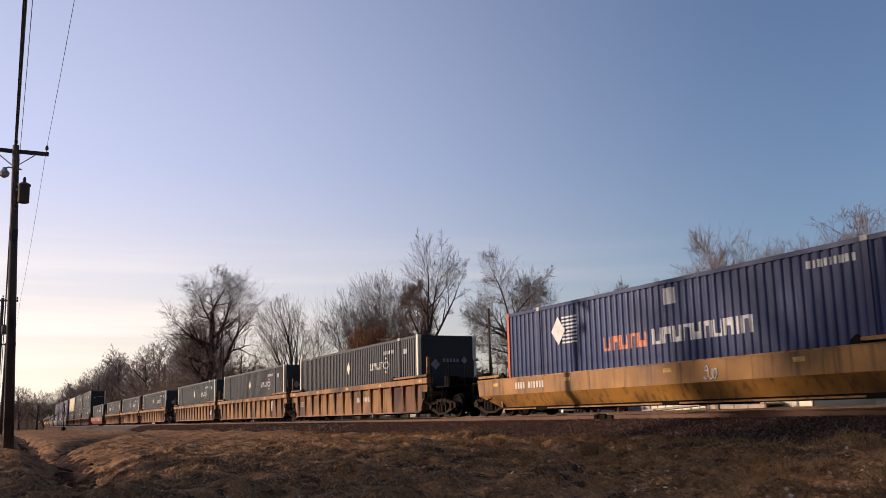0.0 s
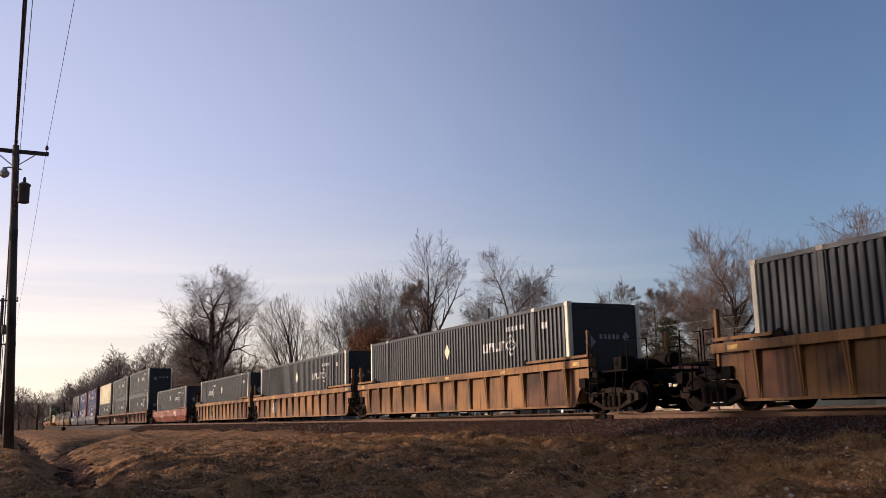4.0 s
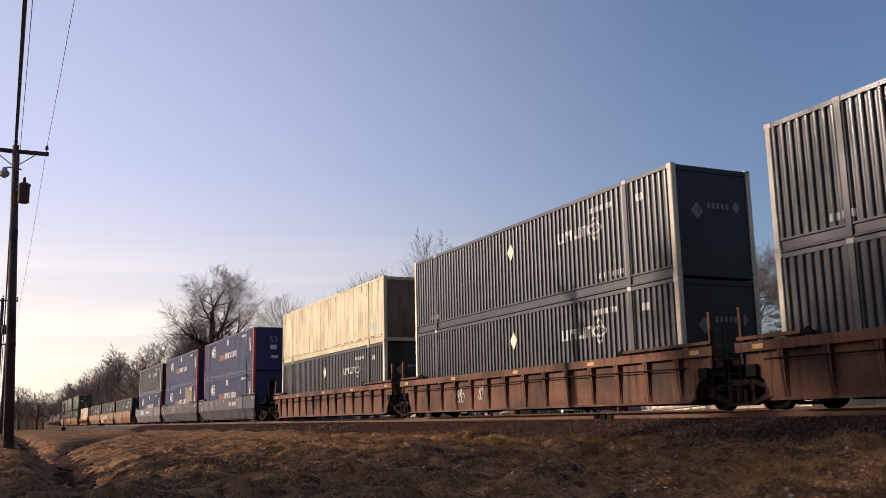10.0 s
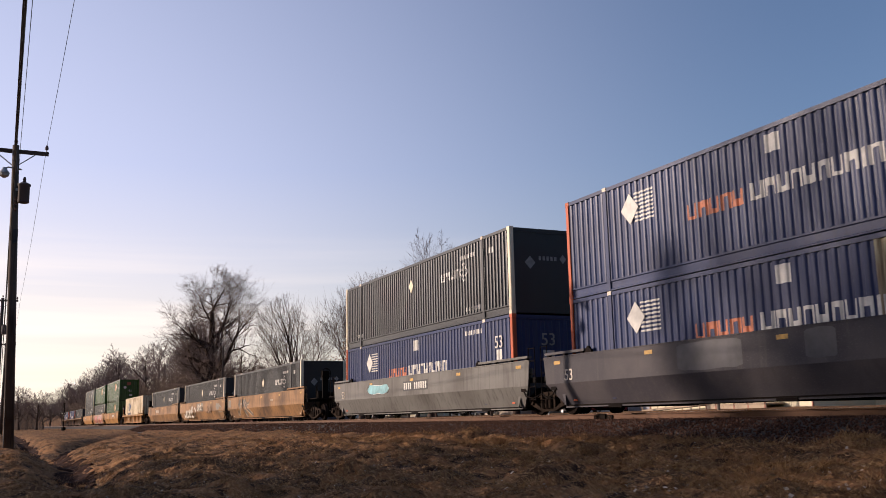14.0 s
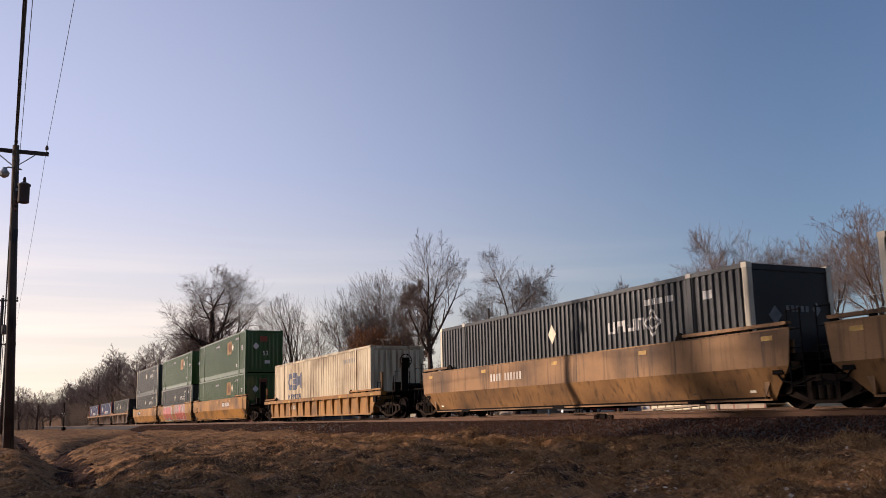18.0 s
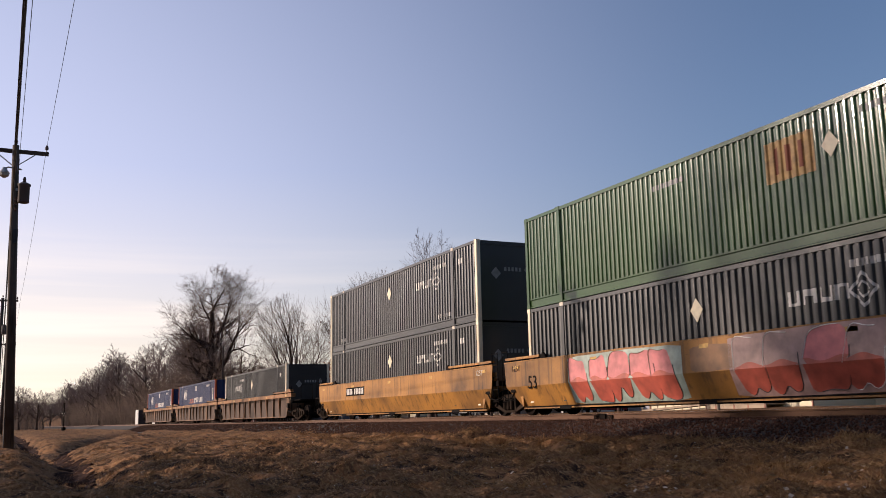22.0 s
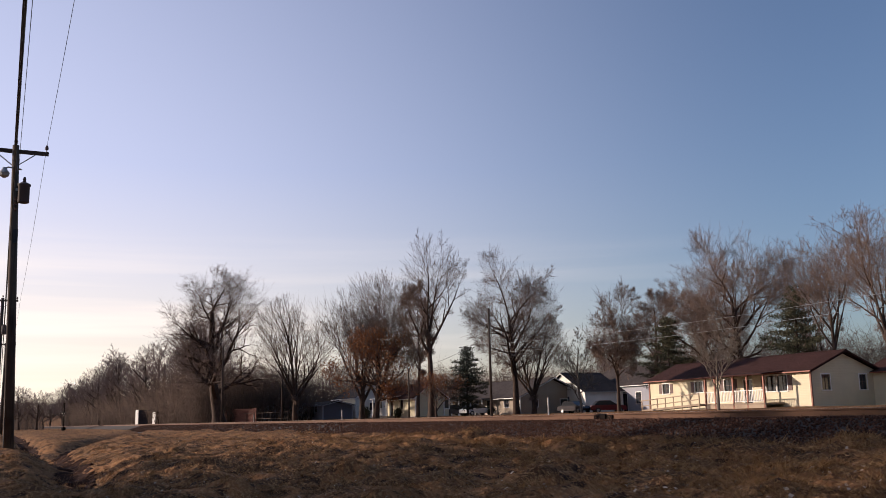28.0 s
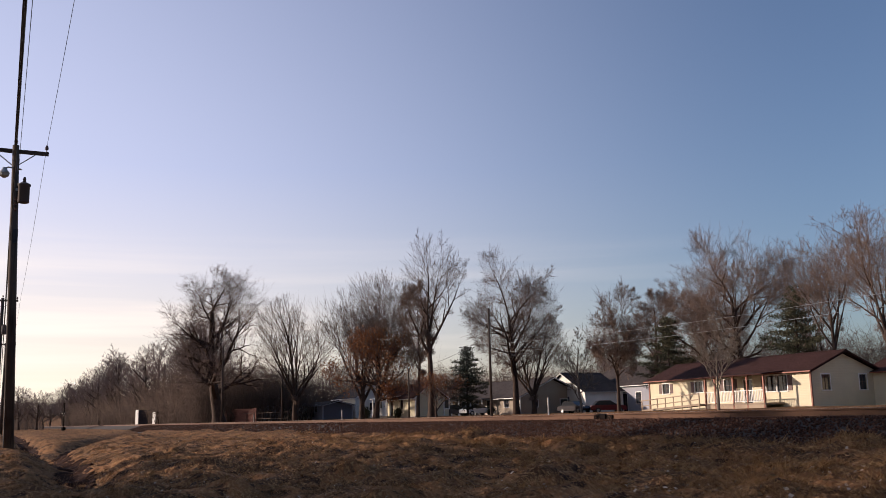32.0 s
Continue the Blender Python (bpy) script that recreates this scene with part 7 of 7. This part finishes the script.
M_ALU = plain("aluminium_paint", (0.48, 0.48, 0.46), 0.45, 0.3, 0.1)
# white boxes: dark bodies paint in the shaded faces, white panels the sunlit side
cab = box_cabinet(-160.2, 21.6, 3.4, 2.4, 2.3, M_GREY, "white crossing equipment cabinet, its shaded faces painted dark")
part("side_panel", Geo().box(-1.7, 1.7, -1.30, -1.235, 0.0, 2.4), M_ALU, cab, "white panel for the sunlit side")
case_ = box_cabinet(-151.2, 22.0, 3.0, 0.5, 1.9, M_STEEL, "narrow white relay case, its shaded faces painted dark")
part("side_panel", Geo().box(-1.5, 1.5, -0.32, -0.285, 0.0, 1.9), M_ALU, case_, "white panel for the sunlit side")
M_REDLAMP, _n, _l, _b = nodes_of("red_lamp")
_b.inputs["Base Color"].default_value = (0.6, 0.02, 0.01, 1)
_b.inputs["Emission Color"].default_value, _b.inputs["Emission Strength"].default_value = (1, 0.06, 0.03, 1), 1.5


def crossing_signal(x, y, turn, lit):
    b = float(ground_z(x, y))
    c = thing("crossing_signal", "level crossing signal with twin flasher heads", "crossing signal", "crossing equipment", Matrix.Translation((x, y, b)) @ Matrix.Rotation(turn, 4, "Z"))
    part("mast", Geo().tube((0, 0, 0), (0, 0, 4.2), 0.07, 0.06, 10), M_STEEL, c)
    part("crossbuck", Geo().prism([(-0.6, 3.45), (-0.5, 3.35), (0.6, 4.1), (0.5, 4.2)], -0.1, -0.08, "y").prism([(0.6, 3.45), (0.5, 3.35), (-0.6, 4.1), (-0.5, 4.2)], -0.075, -0.06, "y"), M_STEEL, c, "grimy crossbuck seen from behind")
    for s in (-1, 1):
        f = part("flasher", Geo().lathe((s * 0.42, -0.05, 2.6), [(0.30, -0.01), (0.30, 0.01), (0.12, 0.10), (0.10, 0.2)], "y", 14), M_STEEL, c, "black flasher disc")
        part("lens", Geo().tube((s * 0.42, -0.08, 2.6), (s * 0.42, -0.062, 2.6), 0.11, 0.11, 12), M_REDLAMP if lit and s > 0 else M_TRANS, f)
    part("arm", Geo().tube((-0.45, 0.03, 2.6), (0.45, 0.03, 2.6), 0.03), M_STEEL, c)
    part("base", Geo().box(-0.25, 0.25, -0.25, 0.25, 0, 0.5), M_STEEL, c)
    return c


crossing_signal(-158.0, 9.2, 0.3, False)
crossing_signal(-163.0, 23.6, 1.2, True)


def road_material():
    m, n, l, b = nodes_of("worn_asphalt")
    f = noise_node(n, l, 30, 4)
    g = noise_node(n, l, 0.5, 4)
    c = mixed(n, l, mapped(n, l, f, 0.3, 0.7), (0.022, 0.018, 0.015), (0.042, 0.034, 0.029))
    l.new(mixed(n, l, mapped(n, l, g, 0.45, 0.7, 0, 0.6), c, (0.05, 0.04, 0.032)), b.inputs["Base Color"])
    b.inputs["Specular IOR Level"].default_value = 0.0
    b.inputs["Roughness"].default_value = 0.9
    bumped(n, l, b, f, 0.3, 0.005)
    return m


M_ROAD = road_material()
xs, ys = np.linspace(-170.0, -162.8, 9), np.concatenate([np.linspace(-120, 11.8, 60), np.linspace(12.2, 20.3, 12), np.linspace(21, 110, 40)])


def road_z(x, y):
    k = smooth01(9, 3, np.abs(y - TRACK_Y))
    return np.maximum(ground_z(x, y), -0.3) * (1 - k) - 0.01 * k + 0.03


solid("road", grid_mesh("road", xs, ys, road_z, M_ROAD), M_ROAD, "worn asphalt road over the level crossing", "road", kind="structure")


def fence(pts, h, mat, label, gap=2.4):
    f = thing("yard_fence", label, "fence", "yard fences")
    for (xa, ya), (xb, yb) in zip(pts, pts[1:]):
        n = max(1, int(math.hypot(xb - xa, yb - ya) / gap))
        for k in range(n + 1):
            x, y = xa + (xb - xa) * k / n, ya + (yb - ya) * k / n
            z = float(ground_z(x, y))
            part("fence_post", Geo().tube((x, y, z - 0.1), (x, y, z + h), 0.045, 0.045, 6), mat, f)
        for t in (0.35, 0.92):
            za, zb = float(ground_z(xa, ya)), float(ground_z(xb, yb))
            part("fence_rail", Geo().tube((xa, ya, za + h * t), (xb, yb, zb + h * t), 0.025, 0.025, 6), mat, f)
    return f


fence([(-119.0, 27.5), (-104.0, 29.5)], 1.2, M_POLE, "low metal fence along a back yard")
M_FENCERED = plain("red_stained_boards", (0.13, 0.045, 0.032), 0.85, 0, 0.3)
fr = thing("board_fence", "red-brown board fence behind the crossing", "fence", "yard fences", pose(-126.0, 26.0, 0))
board = Geo().box(-0.07, 0.07, 0, 0.02, 0, 1.7).mesh("board", M_FENCERED)
for k in range(80):
    part("board", board, None, fr).location = (k * 0.15, k * 0.03, float(ground_z(-126 + k * 0.15, 26 + k * 0.03)))
M_BUSH = island_material("bush_leaves", [(0.025, 0.035, 0.02), (0.045, 0.05, 0.026), (0.06, 0.045, 0.028)])
for x, y, s in ((-108.5, 40.5, 1.1), (-111.0, 41.5, 0.8), (-107.0, 57.0, 0.8), (-117.5, 57.4, 0.9), (-97.5, 40.2, 0.7)):
    bt = thing("bush", "dark leafy bush in a front yard", "bush", "yard bushes", pose(x, y, float(ground_z(x, y))))
    part("stems", (lambda g: [g.tube((0, 0, 0), (math.cos(k) * s * 0.7, math.sin(k) * s * 0.7, s), 0.03, 0.01, 5) for k in range(9)] and g)(Geo()), M_BARK, bt)
    leaf_cloud("leaves", [(math.cos(k * 2.4) * s * 0.55 * ((k % 5) / 4), math.sin(k * 2.4) * s * 0.55 * ((k % 5) / 4), 0.3 + s * (k % 7) / 7) for k in range(60)], np.random.RandomState(int(x) + 900), 10, (0.16 * s, 0.16 * s, 0.14 * s), (0.06, 0.12), M_BUSH, bt, "dark leaves")


def parked_car(x, y, turn, paint, label):
    z = float(ground_z(x, y))
    c = thing("car", label, "car", "parked vehicles", Matrix.Translation((x, y, z)) @ Matrix.Rotation(turn, 4, "Z"))
    prof = [(-2.2, 0.35), (-2.25, 0.75), (-2.0, 0.90), (-1.35, 0.95), (1.25, 0.95), (2.0, 0.82), (2.2, 0.6), (2.15, 0.32)]
    part("body", Geo().prism(prof, -0.85, 0.85, "y"), paint, c)
    part("cabin", Geo().prism([(-1.75, 0.94), (-1.25, 1.42), (0.25, 1.45), (1.05, 0.94)], -0.74, 0.74, "y"), M_GLASS, c, "dark glazed cabin")
    part("roof", Geo().prism([(-1.2, 1.43), (-1.1, 1.475), (0.12, 1.485), (0.22, 1.46)], -0.70, 0.70, "y"), paint, c)
    for ex in (-1.35, 1.35):
        for s in (-1, 1):
            w = part("wheel", Geo().lathe((ex, s * 0.78, 0.32), [(0.2, -0.09), (0.30, -0.09), (0.32, -0.05), (0.32, 0.05), (0.30, 0.09), (0.2, 0.09)], "y", 16), M_WIRE, c, "black tyre")
            part("hub", Geo().tube((ex, s * 0.86, 0.32), (ex, s * 0.885, 0.32), 0.19, 0.17, 12), M_GALV, w)
    return c


M_CARDARK = plain("dark_car_paint", (0.03, 0.025, 0.03), 0.25, 0.2, 0.1)
M_CARRED = plain("dark_red_car_paint", (0.16, 0.02, 0.02), 0.3, 0.1, 0.1)
M_CARWHITE = plain("white_car_paint", (0.6, 0.6, 0.6), 0.3, 0.1, 0.05)
parked_car(-97.5, 63.5, 0.2, M_CARDARK, "dark saloon car parked beside a tan house")
parked_car(-95.0, 66.5, 1.2, M_CARRED, "dark red car parked behind another car")
parked_car(-112.5, 54.5, 1.4, M_CARDARK, "dark car parked before a porch")
parked_car(-108.0, 55.5, 1.7, M_CARWHITE, "white car parked before a tan house")
parked_car(-121.5, 39.0, 0.6, M_CARDARK, "dark car parked under yard trees")
for k in range(10):
    x, y = -40 - k * 11.3, 24.5 + (k * 7) % 5
    if k % 3 == 0:
        solid("marker_post", Geo().tube((x, y, float(ground_z(x, y)) - 0.1), (x, y, float(ground_z(x, y)) + 0.9), 0.04, 0.04, 6), M_MARK, "short white marker post beyond the track", "post", "marker posts")

# ---- dry grass, leaves and litter on the bank ----
M_GRASS = island_material("dry_grass", [(0.108, 0.054, 0.024), (0.210, 0.106, 0.046), (0.300, 0.162, 0.070), (0.132, 0.070, 0.031), (0.384, 0.228, 0.106), (0.072, 0.038, 0.019), (0.150, 0.088, 0.036)])


def blades(rng, x, y, h, w, lean):
    n = len(x)
    z = ground_z(x, y)
    a = rng.uniform(0, 6.283, n)
    l = rng.normal(0, 1, (n, 2)) * (lean * h)[:, None]
    p = np.stack([x, y, z - 0.01], -1)
    wx = np.stack([np.cos(a) * w, np.sin(a) * w, np.zeros(n)], -1)
    tip = p + np.stack([l[:, 0], l[:, 1], h * rng.uniform(0.7, 1.0, n)], -1)
    co = np.stack([p - wx, p + wx, tip], 1).reshape(-1, 3)
    return co, np.arange(3 * n).reshape(-1, 3)


def scatter(rng, n, near):
    """Places on the near bank, denser towards the camera."""
    d = near[0] * (near[1] / near[0]) ** rng.uniform(0, 1, n)
    a = np.radians(rng.uniform(-92, -36, n))
    x, y = d * np.sin(a), d * np.cos(a)
    keep = (y < TRACK_Y - 3.05) & (y > -0.5)
    return x[keep], y[keep]


def tall_patch(x, y):
    """Where the uncut grass stands high: towards the ballast and in patches."""
    return np.clip(smooth01(5.0, 12.2, y + 0.9 * waves(x, y, 8, 6.0)) * smooth01(-46, -24, x) + 0.45 * (waves(x, y, 9, 4.0) > 0.35), 0, 1)


rng = np.random.RandomState(5)
for lo, hi, n in ((4.5, 18.0, 215000), (18.0, 45.0, 175000), (45.0, 130.0, 50000)):
    x, y = scatter(rng, n, (lo, hi))
    cover = waves(x, y, 15, 1.5) + 0.6 * waves(x, y, 17, 0.6)
    keep = cover > rng.uniform(-0.45, 0.25, len(x))
    x, y, cover = x[keep], y[keep], cover[keep]
    tall = tall_patch(x, y)
    h = (0.032 + 0.05 * np.clip(cover, 0, 1) + 0.10 * tall ** 1.5 * np.clip(cover + 0.3, 0.1, 1)) * rng.uniform(0.4, 1.4, len(x))
    co, tr = blades(rng, x, y, h, (0.0006 + 0.00030 * np.hypot(x, y)) * rng.uniform(0.6, 1.4, len(x)), 1.9 - 1.0 * tall)
    solid("grass", tri_mesh("grass", co, tr, M_GRASS), None, "short matted brown winter grass on the bank", "grass", kind="stuff")
# clumps of tall dead grass
cx, cy = scatter(rng, 3600, (6.0, 45.0))
keep = rng.uniform(0, 1, len(cx)) < 0.8 * tall_patch(cx, cy) + 0.10
cx, cy = cx[keep], cy[keep]
k = 70
spread = np.repeat(rng.uniform(0.07, 0.26, len(cx)), k)
x = np.repeat(cx, k) + rng.normal(0, 1, len(cx) * k) * spread
y = np.repeat(cy, k) + rng.normal(0, 1, len(cx) * k) * spread
h = np.repeat(rng.uniform(0.06, 0.21, len(cx)) * rng.uniform(0.5, 1.2, len(cx)), k) * rng.uniform(0.5, 1.1, len(x))
pale = np.repeat(waves(cx, cy, 33, 2.4) + rng.normal(0, 0.2, len(cx)) > 0.12, k)
M_STRAW = island_material("straw_tufts", [(0.30, 0.175, 0.078), (0.40, 0.25, 0.115), (0.22, 0.125, 0.055), (0.34, 0.19, 0.085)])
for pick, mat, label in ((~pale, M_GRASS, "tufts of tall dead grass along the ballast"), (pale, M_STRAW, "tufts of pale straw among the brown grass")):
    co, tr = blades(rng, x[pick], y[pick], h[pick], 0.0006 + 0.00028 * np.hypot(x[pick], y[pick]), np.full(pick.sum(), 1.25))
    solid("grass_clumps", tri_mesh("grass_clumps", co, tr, mat), None, label, "grass", kind="stuff")
# single tall stalks
x, y = scatter(rng, 1200, (6.0, 40.0))
co, tr = blades(rng, x, y, rng.uniform(0.12, 0.38, len(x)), 0.0005 + 0.00022 * np.hypot(x, y), np.full(len(x), 0.45))
M_STALK = island_material("pale_stalks", [(0.26, 0.16, 0.075), (0.33, 0.22, 0.11), (0.20, 0.12, 0.055)])
solid("grass_stalks", tri_mesh("grass_stalks", co, tr, M_STALK), None, "single pale dead grass stalks", "grass", kind="stuff")
# fallen leaves
M_LITTER = island_material("fallen_leaves", [(0.13, 0.062, 0.028), (0.20, 0.11, 0.055), (0.52, 0.44, 0.34), (0.10, 0.05, 0.024)])
x, y = scatter(rng, 5200, (6.0, 40.0))
z = ground_z(x, y) + 0.03
n = len(x)
a = rng.uniform(0, 6.28, n)
s = rng.uniform(0.012, 0.034, n)
tl = rng.uniform(-0.6, 0.6, (n, 2)) * s[:, None]
ux = np.stack([np.cos(a) * s, np.sin(a) * s, tl[:, 0]], -1)
uy = np.stack([-np.sin(a) * s * 0.6, np.cos(a) * s * 0.6, tl[:, 1]], -1)
p = np.stack([x, y, z], -1)
co = np.stack([p - ux, p + uy, p + ux, p - uy], 1).reshape(-1, 3)
i = 4 * np.arange(n)[:, None]
tr = np.concatenate([i + np.array([[0, 1, 2]]), i + np.array([[0, 2, 3]])], 1).reshape(-1, 3)
solid("fallen_leaves", tri_mesh("fallen_leaves", co, tr, M_LITTER), None, "scattered brown and pale fallen leaves", "leaves", kind="stuff")

motions()
